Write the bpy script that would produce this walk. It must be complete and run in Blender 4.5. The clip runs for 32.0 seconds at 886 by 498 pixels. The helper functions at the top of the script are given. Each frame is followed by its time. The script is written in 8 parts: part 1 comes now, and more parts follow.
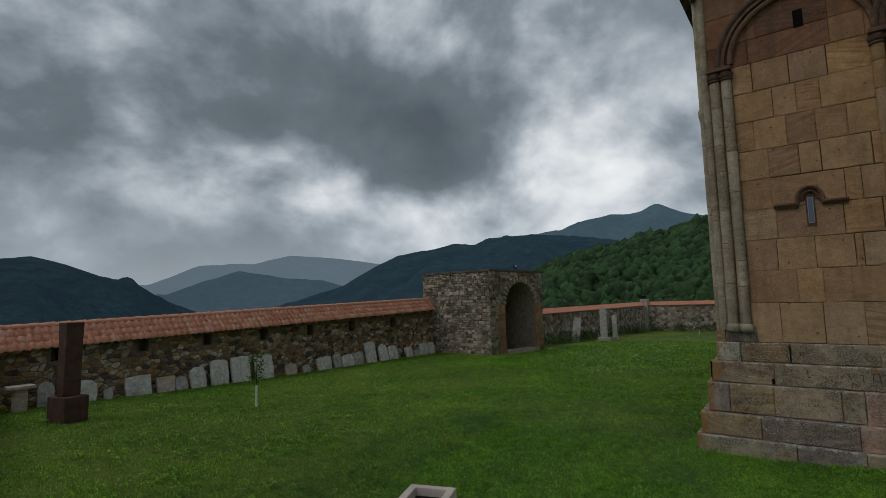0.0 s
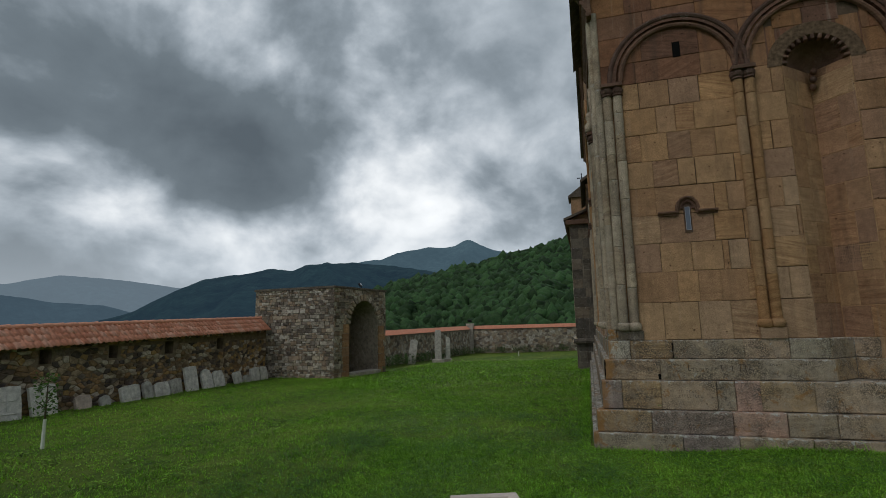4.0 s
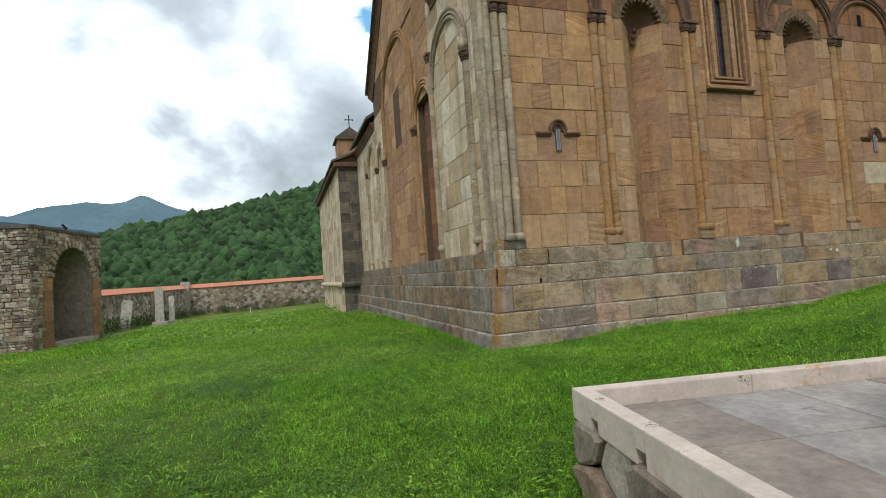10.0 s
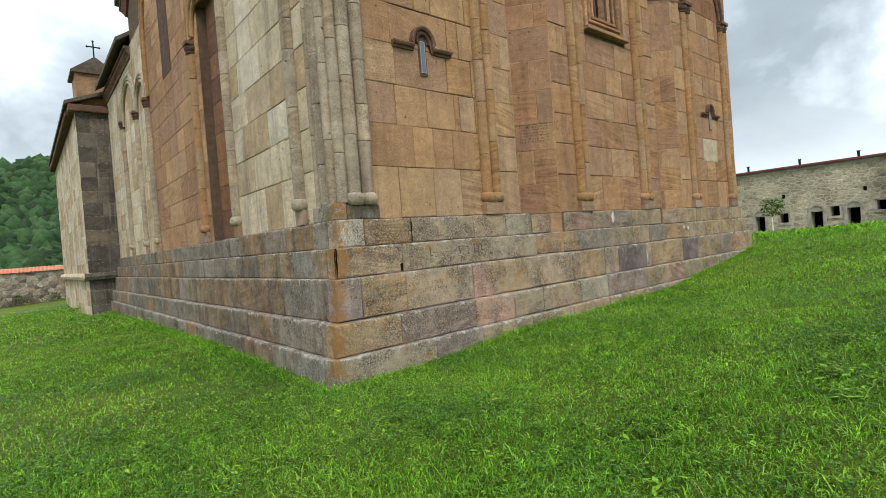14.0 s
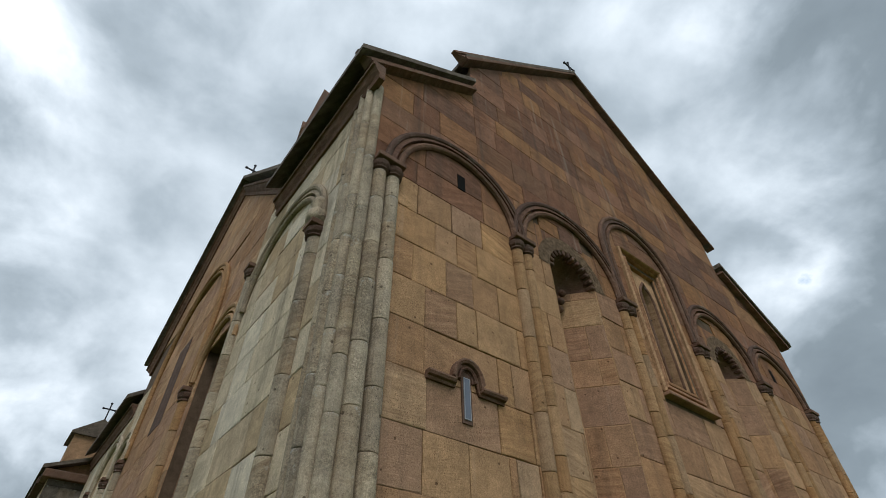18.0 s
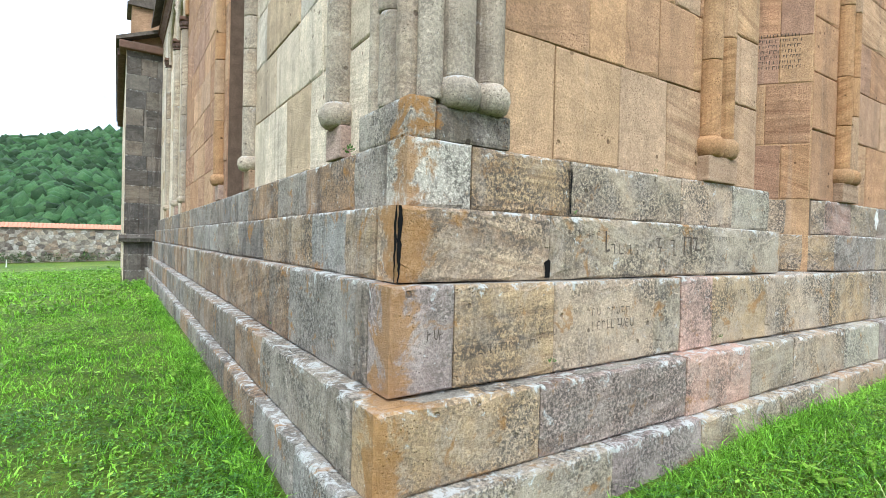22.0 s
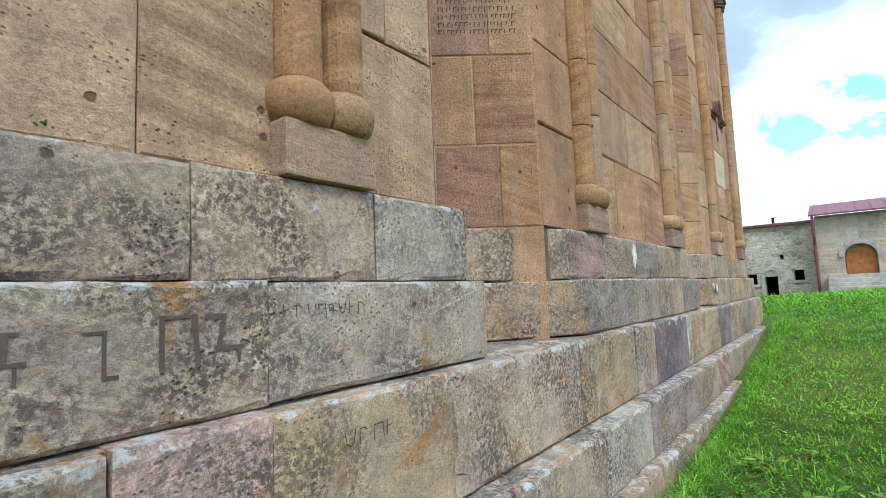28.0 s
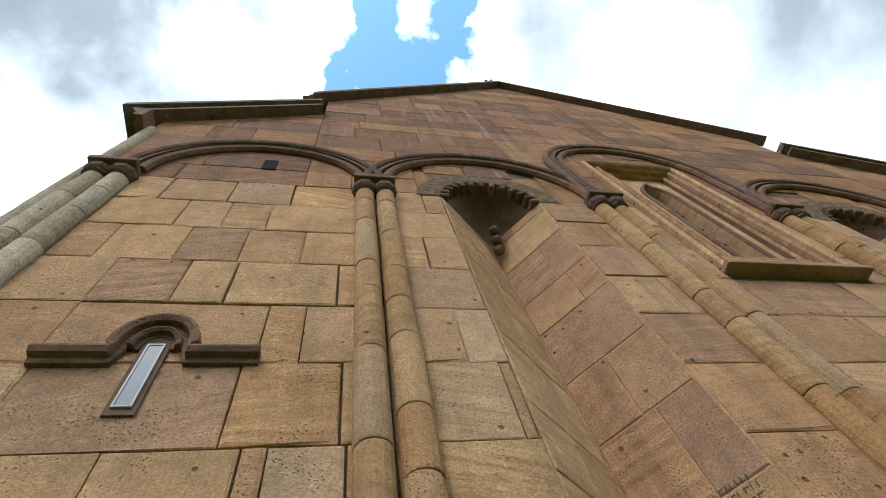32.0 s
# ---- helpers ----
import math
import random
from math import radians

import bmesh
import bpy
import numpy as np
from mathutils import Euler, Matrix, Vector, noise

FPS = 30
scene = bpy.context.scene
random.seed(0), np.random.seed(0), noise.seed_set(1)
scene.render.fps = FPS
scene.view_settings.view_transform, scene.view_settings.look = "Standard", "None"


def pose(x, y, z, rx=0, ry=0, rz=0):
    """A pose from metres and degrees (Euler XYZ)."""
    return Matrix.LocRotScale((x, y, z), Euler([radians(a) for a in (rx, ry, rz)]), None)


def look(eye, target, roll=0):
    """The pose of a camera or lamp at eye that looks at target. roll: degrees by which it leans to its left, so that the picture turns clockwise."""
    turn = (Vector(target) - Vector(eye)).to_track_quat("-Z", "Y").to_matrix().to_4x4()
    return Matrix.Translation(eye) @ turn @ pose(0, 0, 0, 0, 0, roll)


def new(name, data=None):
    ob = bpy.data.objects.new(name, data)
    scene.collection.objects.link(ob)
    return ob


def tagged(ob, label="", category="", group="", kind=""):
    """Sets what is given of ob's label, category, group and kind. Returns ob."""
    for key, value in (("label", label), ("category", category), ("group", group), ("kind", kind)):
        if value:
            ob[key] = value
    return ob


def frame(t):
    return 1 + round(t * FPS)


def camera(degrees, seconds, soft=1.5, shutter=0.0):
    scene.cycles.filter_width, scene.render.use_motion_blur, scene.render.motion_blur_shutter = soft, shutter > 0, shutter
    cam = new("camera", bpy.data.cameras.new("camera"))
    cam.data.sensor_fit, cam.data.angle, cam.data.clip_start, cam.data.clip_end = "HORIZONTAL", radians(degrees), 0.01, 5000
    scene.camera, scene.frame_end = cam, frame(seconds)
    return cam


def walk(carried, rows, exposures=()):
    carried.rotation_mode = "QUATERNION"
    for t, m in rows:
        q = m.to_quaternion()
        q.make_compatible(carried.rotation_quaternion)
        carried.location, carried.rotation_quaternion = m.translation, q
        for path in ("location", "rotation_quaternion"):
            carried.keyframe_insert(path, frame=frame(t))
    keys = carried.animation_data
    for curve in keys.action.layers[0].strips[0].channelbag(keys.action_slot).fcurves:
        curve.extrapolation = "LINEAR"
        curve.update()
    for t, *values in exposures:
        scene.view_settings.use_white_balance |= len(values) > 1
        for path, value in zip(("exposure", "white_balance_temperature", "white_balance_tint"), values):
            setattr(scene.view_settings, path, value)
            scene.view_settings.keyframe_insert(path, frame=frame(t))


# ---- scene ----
cam = camera(82.9, 32.0, soft=0.6)
PATH = [
    (0, (1.517, -10.338, 2.511), (-4.378, -2.324, 3.525), -1.37),
    (0.5, (1.338, -10.360, 2.495), (-3.862, -1.866, 3.390), -0.51),
    (1, (1.197, -10.419, 2.494), (-3.007, -1.379, 3.268), -0.49),
    (1.5, (1.047, -10.360, 2.415), (-1.787, -0.819, 3.382), -1.02),
    (2, (0.873, -10.270, 2.317), (-0.642, -0.436, 3.324), -1.12),
    (2.5, (0.715, -10.279, 2.201), (0.387, -0.340, 3.262), -0.78),
    (4.5, (-0.823, -9.843, 1.943), (-5.551, -1.214, 3.725), -0.39),
    (5, (-1.326, -9.708, 1.851), (-8.304, -2.715, 3.401), 0.48),
    (5.5, (-1.755, -9.695, 1.783), (-9.863, -3.947, 2.890), 0.75),
    (6, (-2.182, -9.663, 1.725), (-10.716, -4.458, 2.002), 0.69),
    (6.5, (-2.571, -9.650, 1.669), (-11.151, -4.528, 1.299), 0.69),
    (7, (-2.888, -9.655, 1.609), (-11.240, -4.202, 0.892), 0.48),
    (7.5, (-3.058, -9.511, 1.546), (-10.904, -3.344, 0.905), 0.46),
    (8, (-3.219, -9.374, 1.533), (-10.276, -2.295, 1.245), -0.03),
    (8.5, (-3.400, -9.300, 1.455), (-8.989, -1.009, 1.585), -1.60),
    (9, (-3.591, -9.193, 1.418), (-4.19, -7.286, 1.468), -2.8),
    (9.5, (-3.781, -9.267, 1.39), (-3.743, -7.268, 1.446), -3.8),
    (10, (-4.0, -8.948, 1.293), (-3.386, -7.047, 1.387), -4.0),
    (10.5, (-4.058, -8.441, 1.267), (-3.183, -6.644, 1.332), -4.5),
    (11, (-4.017, -7.978, 1.291), (-3.021, -6.244, 1.263), -4.9),
    (11.5, (-3.89, -7.481, 1.289), (-2.839, -5.784, 1.161), -5.0),
    (12, (-3.669, -7.052, 1.278), (-2.616, -5.361, 1.1), -5.1),
    (12.5, (-3.536, -6.675, 1.282), (-2.455, -5.002, 1.098), -5.8),
    (13, (-3.409, -6.237, 1.28), (-2.324, -4.563, 1.144), -6.4),
    (13.5, (-3.173, -5.801, 1.305), (-2.008, -4.177, 1.225), -6.3),
    (14, (-2.9, -5.369, 1.281), (-1.611, -3.84, 1.255), -4.5),
    (14.5, (-2.618, -4.95, 1.282), (-1.26, -3.484, 1.365), -3.1),
    (15, (-2.243, -4.651, 1.36), (-0.932, -3.18, 1.706), -2.9),
    (15.5, (-1.96, -4.385, 1.519), (-0.724, -2.959, 2.182), -2.8),
    (17.5, (-1.42, -3.545, 1.605), (-0.517, -2.359, 2.939), -0.8),
    (18, (-1.519, -3.443, 1.593), (-0.598, -2.299, 2.95), -0.7),
    (18.5, (-1.55, -3.351, 1.583), (-0.626, -2.225, 2.954), 0.6),
    (19, (-1.587, -3.31, 1.573), (-0.668, -2.195, 2.956), 1.3),
    (19.5, (-1.585, -3.184, 1.555), (-0.645, -2.022, 2.883), 1.0),
    (20, (-1.487, -2.881, 1.424), (-0.483, -1.542, 2.519), 1.3),
    (20.5, (-1.448, -2.584, 1.245), (-0.371, -1.049, 1.939), 2.5),
    (21, (-1.398, -2.37, 1.179), (-0.253, -0.762, 1.498), 2.1),
    (21.5, (-1.214, -2.275, 1.17), (-0.055, -0.648, 1.26), 1.3),
    (22, (-1.153, -2.099, 1.142), (-0.064, -0.423, 1.116), 1.4),
    (22.5, (-1.163, -1.789, 1.13), (-0.126, -0.081, 1.051), 1.0),
    (23, (-1.047, -1.64, 1.12), (0.072, 0.014, 1.001), -0.9),
    (23.5, (-0.751, -1.535, 1.159), (0.565, -0.038, 0.997), -4.5),
    (24, (-0.514, -1.496, 1.175), (0.997, -0.204, 0.96), -6.5),
    (24.5, (-0.231, -1.324, 1.154), (1.311, -0.071, 0.923), -4.9),
    (26.5, (0.803, -1.14, 1.084), (2.056, 0.394, 0.811), -1.0),
    (27, (1.056, -1.165, 1.172), (2.381, 0.323, 0.993), -1.3),
    (27.5, (1.332, -1.371, 1.229), (2.79, -0.002, 1.212), -1.9),
    (28, (1.6, -1.388, 1.252), (3.166, -0.156, 1.428), -2.3),
    (28.5, (1.872, -1.266, 1.458), (3.371, -0.041, 1.957), -2.5),
    (29, (2.073, -1.299, 1.555), (3.476, -0.113, 2.345), -3.8),
    (29.5, (2.298, -1.361, 1.652), (3.558, -0.222, 2.709), -6.7),
    (30, (2.339, -1.404, 1.767), (3.38, -0.286, 3.058), -11.3),
    (30.5, (2.347, -1.401, 1.797), (3.113, -0.321, 3.296), -14.7),
    (31, (2.432, -1.498, 1.823), (2.977, -0.488, 3.46), -16.6),
    (31.5, (2.511, -1.645, 1.855), (2.932, -0.706, 3.57), -16.8),
    (32, (2.487, -1.644, 1.848), (2.864, -0.791, 3.617), -18.9),
]
EXPO = [(0.0, -0.80, 6300, 10), (2.5, -0.35, 6300, 10), (4.5, -0.6, 6300, 10), (5.0, -0.45, 6350, 10), (6.0, -0.3, 6450, 10), (6.5, 0.55, 6650, 10), (7.0, 0.66, 6650, 10), (8.0, -0.2, 6550, 10),
        (9.0, -0.78, 6550, 10), (9.5, 0.1, 6550, 10), (9.6, 0.3, 6550, 10), (10.0, 0.75, 6550, 10), (11.0, 0.75, 6550, 10), (12.0, 0.95, 6550, 10), (13.0, 1.0, 6550, 10),
        (14.5, 1.08, 6550, 10), (15.0, 1.08, 6350, 10), (15.6, 0.7, 6300, 10), (17.5, 0.28, 6300, 10), (19.0, 0.28, 6300, 10), (20.5, 0.82, 6300, 10), (21.0, 1.5, 6150, 10),
        (22.0, 1.95, 5700, 10), (23.0, 1.6, 5700, 10), (24.0, 2.2, 5650, 10), (27.0, 2.38, 5300, 10), (28.0, 1.48, 5550, 10), (29.0, 1.52, 5400, 10), (29.5, 1.1, 6150, 10),
        (30.0, 1.22, 6300, 10), (32.0, 1.18, 6250, 10)]
walk(cam, [(t, look(eye, target, roll)) for t, eye, target, roll in PATH], EXPO)

# ---- daylight: broken cloud over a blue sky, one soft sun ----
SUN_EL, SUN_AZ = 52.0, 215.0


def nodes_of(tree):
    def add(kind, **given):
        n = tree.nodes.new("ShaderNode" + kind)
        for key, val in given.items():
            if key.startswith("_"):
                n.inputs[int(key[1:])].default_value = val
            elif key == "op":
                n.operation = val
            elif key == "ramp":
                while len(n.color_ramp.elements) < len(val):
                    n.color_ramp.elements.new(0.5)
                for e, (p, c) in zip(n.color_ramp.elements, val):
                    e.position = p
                    e.color = c if len(c) == 4 else (*c, 1)
            elif key == "interp":
                n.color_ramp.interpolation = val
            elif key == "blend":
                n.blend_type = val
            elif key == "dtype":
                n.data_type = val
        return n

    def link(a, b):
        tree.links.new(a, b)
    return add, link


world = bpy.data.worlds.new("world")
scene.world = world
world.use_nodes = True
wt = world.node_tree
wt.nodes.clear()
add, link = nodes_of(wt)
sky = add("TexSky")
sky.sky_type, sky.sun_disc = "NISHITA", False
sky.sun_elevation, sky.sun_rotation = radians(SUN_EL), radians(SUN_AZ)
sky_gain = add("Mix", dtype="RGBA", blend="MULTIPLY")
sky_gain.inputs[0].default_value = 1.0
sky_gain.inputs[7].default_value = (0.085, 0.125, 0.12, 1)
link(sky.outputs[0], sky_gain.inputs[6])
tc = add("TexCoord")
sep = add("SeparateXYZ")
link(tc.outputs["Generated"], sep.inputs[0])
squash_sky = add("Mapping")
squash_sky.inputs["Location"].default_value = (3.1, 1.7, 0.4)
squash_sky.inputs["Rotation"].default_value = (0, 0, radians(35))
squash_sky.inputs["Scale"].default_value = (1.0, 1.0, 1.35)
link(tc.outputs["Generated"], squash_sky.inputs["Vector"])


def cloud_noise(scale, detail, rough, distort):
    n = add("TexNoise")
    n.inputs["Scale"].default_value, n.inputs["Detail"].default_value = scale, detail
    n.inputs["Roughness"].default_value, n.inputs["Distortion"].default_value = rough, distort
    link(squash_sky.outputs[0], n.inputs["Vector"])
    return n.outputs[0]


big, fine = cloud_noise(1.9, 10, 0.50, 0.25), cloud_noise(5.2, 8, 0.52, 0.2)
share = add("Math", op="MULTIPLY", _1=0.66)
link(big, share.inputs[0])
dens = add("Math", op="MULTIPLY_ADD", _1=0.34)
link(fine, dens.inputs[0])
link(share.outputs[0], dens.inputs[2])
sharp = add("Math", op="MULTIPLY_ADD", _1=2.1, _2=-0.50)
link(dens.outputs[0], sharp.inputs[0])
total = sharp.outputs[0]
open_sky = add("Math", op="ADD", _1=0.09)
link(total, open_sky.inputs[0])
blue_at = open_sky.outputs[0]
# where the cloud lies thick or breaks open: azimuth from +y towards +x, height, half width, thickness
for az, el, wide, thick in ((-52, 18, 20, 0.055), (-36, 30, 12, -0.06), (-60, 38, 24, -0.03), (85, 40, 70, 0.05), (-84, 18, 12, 0.03), (-43, 8, 9, -0.11), (-66, 7, 12, -0.02), (-28, 8, 12, -0.07), (-15, 15, 13, -0.15), (-8, 27, 14, -0.08), (78, 19, 26, 0.105), (74, 13, 12, 0.05), (8, 9, 14, 0.06), (-72, 9, 14, 0.05),
                            (85, 60, 8, -0.14), (40, 83, 11, -0.23), (91, 16, 7, -0.31), (80, 23, 12, -0.09), (-70, 68, 18, 0.05), (-20, 42, 16, 0.04)):
    e, z = radians(el), radians(az)
    dot = add("VectorMath", op="DOT_PRODUCT")
    dot.inputs[1].default_value = (math.cos(e) * math.sin(z), math.cos(e) * math.cos(z), math.sin(e))
    link(tc.outputs["Generated"], dot.inputs[0])
    lobe = add("MapRange", _1=math.cos(radians(wide * 1.35)), _2=1.0, _3=0.0, _4=thick)
    lobe.interpolation_type = "SMOOTHSTEP"
    link(dot.outputs["Value"], lobe.inputs[0])
    more = add("Math", op="ADD")
    link(total, more.inputs[0])
    link(lobe.outputs[0], more.inputs[1])
    total = more.outputs[0]
    if az > 30 and thick < 0:
        gap = add("Math", op="ADD")
        link(blue_at, gap.inputs[0])
        link(lobe.outputs[0], gap.inputs[1])
        blue_at = gap.outputs[0]
# a flatter, even deck of cloud over the west and south-west
calm_dot = add("VectorMath", op="DOT_PRODUCT")
calm_dot.inputs[1].default_value = (0.40, 0.56, 0.72)
link(tc.outputs["Generated"], calm_dot.inputs[0])
calm = add("MapRange", _1=0.62, _2=0.93, _3=0.0, _4=0.70)
calm.interpolation_type = "SMOOTHSTEP"
link(calm_dot.outputs["Value"], calm.inputs[0])
even = add("Mix")
even.inputs[3].default_value = 0.535
link(calm.outputs[0], even.inputs[0])
link(total, even.inputs[2])
total = even.outputs[0]
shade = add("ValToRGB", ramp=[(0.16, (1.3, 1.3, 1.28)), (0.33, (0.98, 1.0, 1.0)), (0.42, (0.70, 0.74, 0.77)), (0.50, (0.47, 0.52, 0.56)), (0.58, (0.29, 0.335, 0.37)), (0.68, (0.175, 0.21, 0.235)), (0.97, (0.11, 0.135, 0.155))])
link(total, shade.inputs[0])
horizon = add("MapRange", _1=0.0, _2=0.22, _3=0.5, _4=0.0)
link(sep.outputs[2], horizon.inputs[0])
pale = add("Mix", dtype="RGBA")
pale.inputs[7].default_value = (0.70, 0.77, 0.82, 1)
link(horizon.outputs[0], pale.inputs[0])
link(shade.outputs[0], pale.inputs[6])
cover = add("MapRange", _1=0.30, _2=0.36, _3=0.0, _4=1.0)
link(blue_at, cover.inputs[0])
whole = add("Mix", dtype="RGBA")
link(cover.outputs[0], whole.inputs[0])
link(sky_gain.outputs[2], whole.inputs[6])
link(pale.outputs[2], whole.inputs[7])
bg = add("Background")
bg.inputs[1].default_value = 1.35
link(whole.outputs[2], bg.inputs[0])
wout = add("OutputWorld")
link(bg.outputs[0], wout.inputs[0])

sun = new("sun", bpy.data.lights.new("sun", "SUN"))
sun.data.energy, sun.data.angle, sun.data.color = 1.0, radians(18), (1.0, 0.97, 0.92)
sun_from = Vector((math.sin(radians(SUN_AZ)) * math.cos(radians(SUN_EL)), math.cos(radians(SUN_AZ)) * math.cos(radians(SUN_EL)), math.sin(radians(SUN_EL))))
sun.matrix_world = look(sun_from * 60, (0, 0, 0))


# ---- materials ----
def material(name, rough=0.9, metal=0.0):
    m = bpy.data.materials.new(name)
    m.use_nodes = True
    add, link = nodes_of(m.node_tree)
    b = m.node_tree.nodes["Principled BSDF"]
    b.inputs["Roughness"].default_value, b.inputs["Metallic"].default_value = rough, metal
    b.inputs["Specular IOR Level"].default_value = 0.12
    return m, add, link, b


def spread(add, link, vec, scale, detail=5, rough=0.6, distort=0.0):
    n = add("TexNoise")
    n.inputs["Scale"].default_value, n.inputs["Detail"].default_value = scale, detail
    n.inputs["Roughness"].default_value, n.inputs["Distortion"].default_value = rough, distort
    link(vec, n.inputs["Vector"])
    return n.outputs[0]


def mixed(add, link, fac, a, b, blend="MIX"):
    n = add("Mix", dtype="RGBA", blend=blend)
    for sock, val in ((0, fac), (6, a), (7, b)):
        if isinstance(val, (int, float)):
            n.inputs[sock].default_value = val
        elif isinstance(val, tuple):
            n.inputs[sock].default_value = (*val, 1)
        else:
            link(val, n.inputs[sock])
    return n.outputs[2]


def ranged(add, link, val, a, b, c, d):
    n = add("MapRange", _1=a, _2=b, _3=c, _4=d)
    link(val, n.inputs[0])
    return n.outputs[0]


def bumped(add, link, b, height, strength=0.5, dist=0.01):
    n = add("Bump")
    n.inputs["Strength"].default_value, n.inputs["Distance"].default_value = strength, dist
    link(height, n.inputs["Height"])
    link(n.outputs[0], b.inputs["Normal"])


def ashlar(name, palette, each, lichen=0.0, rust=0.0, streaks=0.0, pits=1.0, banding=1.0):
    """Cut sandstone. each: 'object' and 'island' draw the palette stone by stone, 'colour' takes each stone's own colour."""
    m, add, link, b = material(name, 0.88)
    pos = add("NewGeometry")
    info = add("ObjectInfo")
    rnd = pos.outputs["Random Per Island"] if each == "island" else info.outputs["Random"]
    if each == "colour":
        tint = info.outputs["Color"]
    else:
        n = len(palette)
        pick = add("ValToRGB", ramp=[(i / n, c) for i, c in enumerate(palette)], interp="CONSTANT")
        link(rnd, pick.inputs[0])
        tint = pick.outputs[0]

    def drawn(k):
        """Another even chance for each stone."""
        a = add("Math", op="MULTIPLY", _1=k)
        link(rnd, a.inputs[0])
        f = add("Math", op="FRACT")
        link(a.outputs[0], f.inputs[0])
        return f.outputs[0]

    off = add("CombineXYZ")
    far = add("Math", op="MULTIPLY", _1=37.0)
    link(rnd, far.inputs[0])
    for i in range(3):
        link(far.outputs[0], off.inputs[i])
    shift = add("VectorMath", op="ADD")
    link(pos.outputs["Position"], shift.inputs[0])
    link(off.outputs[0], shift.inputs[1])
    where, world_pos = shift.outputs[0], pos.outputs["Position"]
    tilt = add("VectorRotate")
    tilt.rotation_type = "AXIS_ANGLE"
    tilt.inputs["Axis"].default_value = (0.7, 0.7, 0.05)
    link(ranged(add, link, drawn(13.7), 0.0, 1.0, -0.5, 0.6), tilt.inputs["Angle"])
    link(where, tilt.inputs["Vector"])
    cloud, mid = spread(add, link, where, 1.5, 6, 0.62), spread(add, link, where, 8.0, 7, 0.68)
    grain = spread(add, link, where, 70.0, 6, 0.8)
    col = mixed(add, link, 1.0, tint, ranged_grey(add, link, cloud, 0.3, 0.7, 0.80, 1.18), "MULTIPLY")
    # natural bedding: clear on some stones, none on others
    thin = add("VectorMath", op="MULTIPLY")
    thin.inputs[1].default_value = (1.1, 1.1, 17.0)
    link(tilt.outputs[0], thin.inputs[0])
    beds = spread(add, link, thin.outputs[0], 1.0, 7, 0.68, 0.5)
    share = ranged(add, link, drawn(5.3), 0.3, 1.0, 0.1, 0.9 * banding)
    col = mixed(add, link, share, col, mixed(add, link, 1.0, col, mixed(add, link, ranged(add, link, beds, 0.36, 0.64, 0.0, 1.0), (0.66, 0.57, 0.50), (1.22, 1.20, 1.12)), "MULTIPLY"))
    col = mixed(add, link, 0.75, col, ranged_grey(add, link, mid, 0.34, 0.66, 0.76, 1.2), "MULTIPLY")
    col = mixed(add, link, 0.85, col, ranged_grey(add, link, grain, 0.35, 0.65, 0.62, 1.36), "MULTIPLY")
    # pits: fine ones in patches, a few large holes
    hole = add("TexVoronoi")
    hole.inputs["Scale"].default_value = 52.0
    link(where, hole.inputs["Vector"])
    spots = add("Math", op="MULTIPLY")
    link(ranged(add, link, hole.outputs["Distance"], 0.12, 0.30, 1.0, 0.0), spots.inputs[0])
    link(ranged(add, link, spread(add, link, where, 4.0, 4), 0.50, 0.60, 0.0, 0.9), spots.inputs[1])
    large = add("TexVoronoi")
    large.inputs["Scale"].default_value = 9.0
    link(where, large.inputs["Vector"])
    rough_edge = add("Math", op="MULTIPLY_ADD", _1=0.22)
    link(mid, rough_edge.inputs[0])
    link(large.outputs["Distance"], rough_edge.inputs[2])
    gate = add("SeparateColor")
    link(large.outputs["Color"], gate.inputs[0])
    holes = add("Math", op="MULTIPLY")
    link(ranged(add, link, rough_edge.outputs[0], 0.215, 0.265, 1.0, 0.0), holes.inputs[0])
    link(ranged(add, link, gate.outputs[0], 0.76, 0.80, 0.0, 1.0), holes.inputs[1])
    pit = add("Math", op="MAXIMUM")
    link(spots.outputs[0], pit.inputs[0])
    link(holes.outputs[0], pit.inputs[1])
    dark = mixed(add, link, 1.0, col, (0.30, 0.26, 0.24), "MULTIPLY")
    col = mixed(add, link, ranged(add, link, pit.outputs[0], 0, 1, 0, 0.85), col, dark)
    if streaks:
        squash = add("VectorMath", op="MULTIPLY")
        squash.inputs[1].default_value = (2.6, 2.6, 0.14)
        link(world_pos, squash.inputs[0])
        run = spread(add, link, squash.outputs[0], 1.5, 6, 0.65)
        col = mixed(add, link, ranged(add, link, run, 0.52, 0.66, 0.0, streaks), col, (0.07, 0.052, 0.042))
        pale_run = spread(add, link, squash.outputs[0], 2.7, 5, 0.65)
        col = mixed(add, link, ranged(add, link, pale_run, 0.60, 0.70, 0.0, streaks * 0.5), col, (0.50, 0.43, 0.35))
    if lichen:
        patch, speck = spread(add, link, world_pos, 1.9, 8, 0.7, 0.5), spread(add, link, world_pos, 48.0, 7, 0.8, 0.3)
        amount = add("Math", op="MULTIPLY")
        link(ranged(add, link, patch, 0.42, 0.58, 0.18, 1.0), amount.inputs[0])
        link(ranged(add, link, speck, 0.44, 0.53, 0.0, lichen), amount.inputs[1])
        col = mixed(add, link, amount.outputs[0], col, (0.075, 0.064, 0.052))
        grey = add("Math", op="MULTIPLY")
        link(ranged(add, link, spread(add, link, world_pos, 3.1, 8, 0.72, 0.5), 0.48, 0.58, 0.0, lichen * 0.6), grey.inputs[0])
        link(ranged(add, link, speck, 0.62, 0.42, 0.0, 0.85), grey.inputs[1])
        col = mixed(add, link, grey.outputs[0], col, (0.37, 0.32, 0.265))
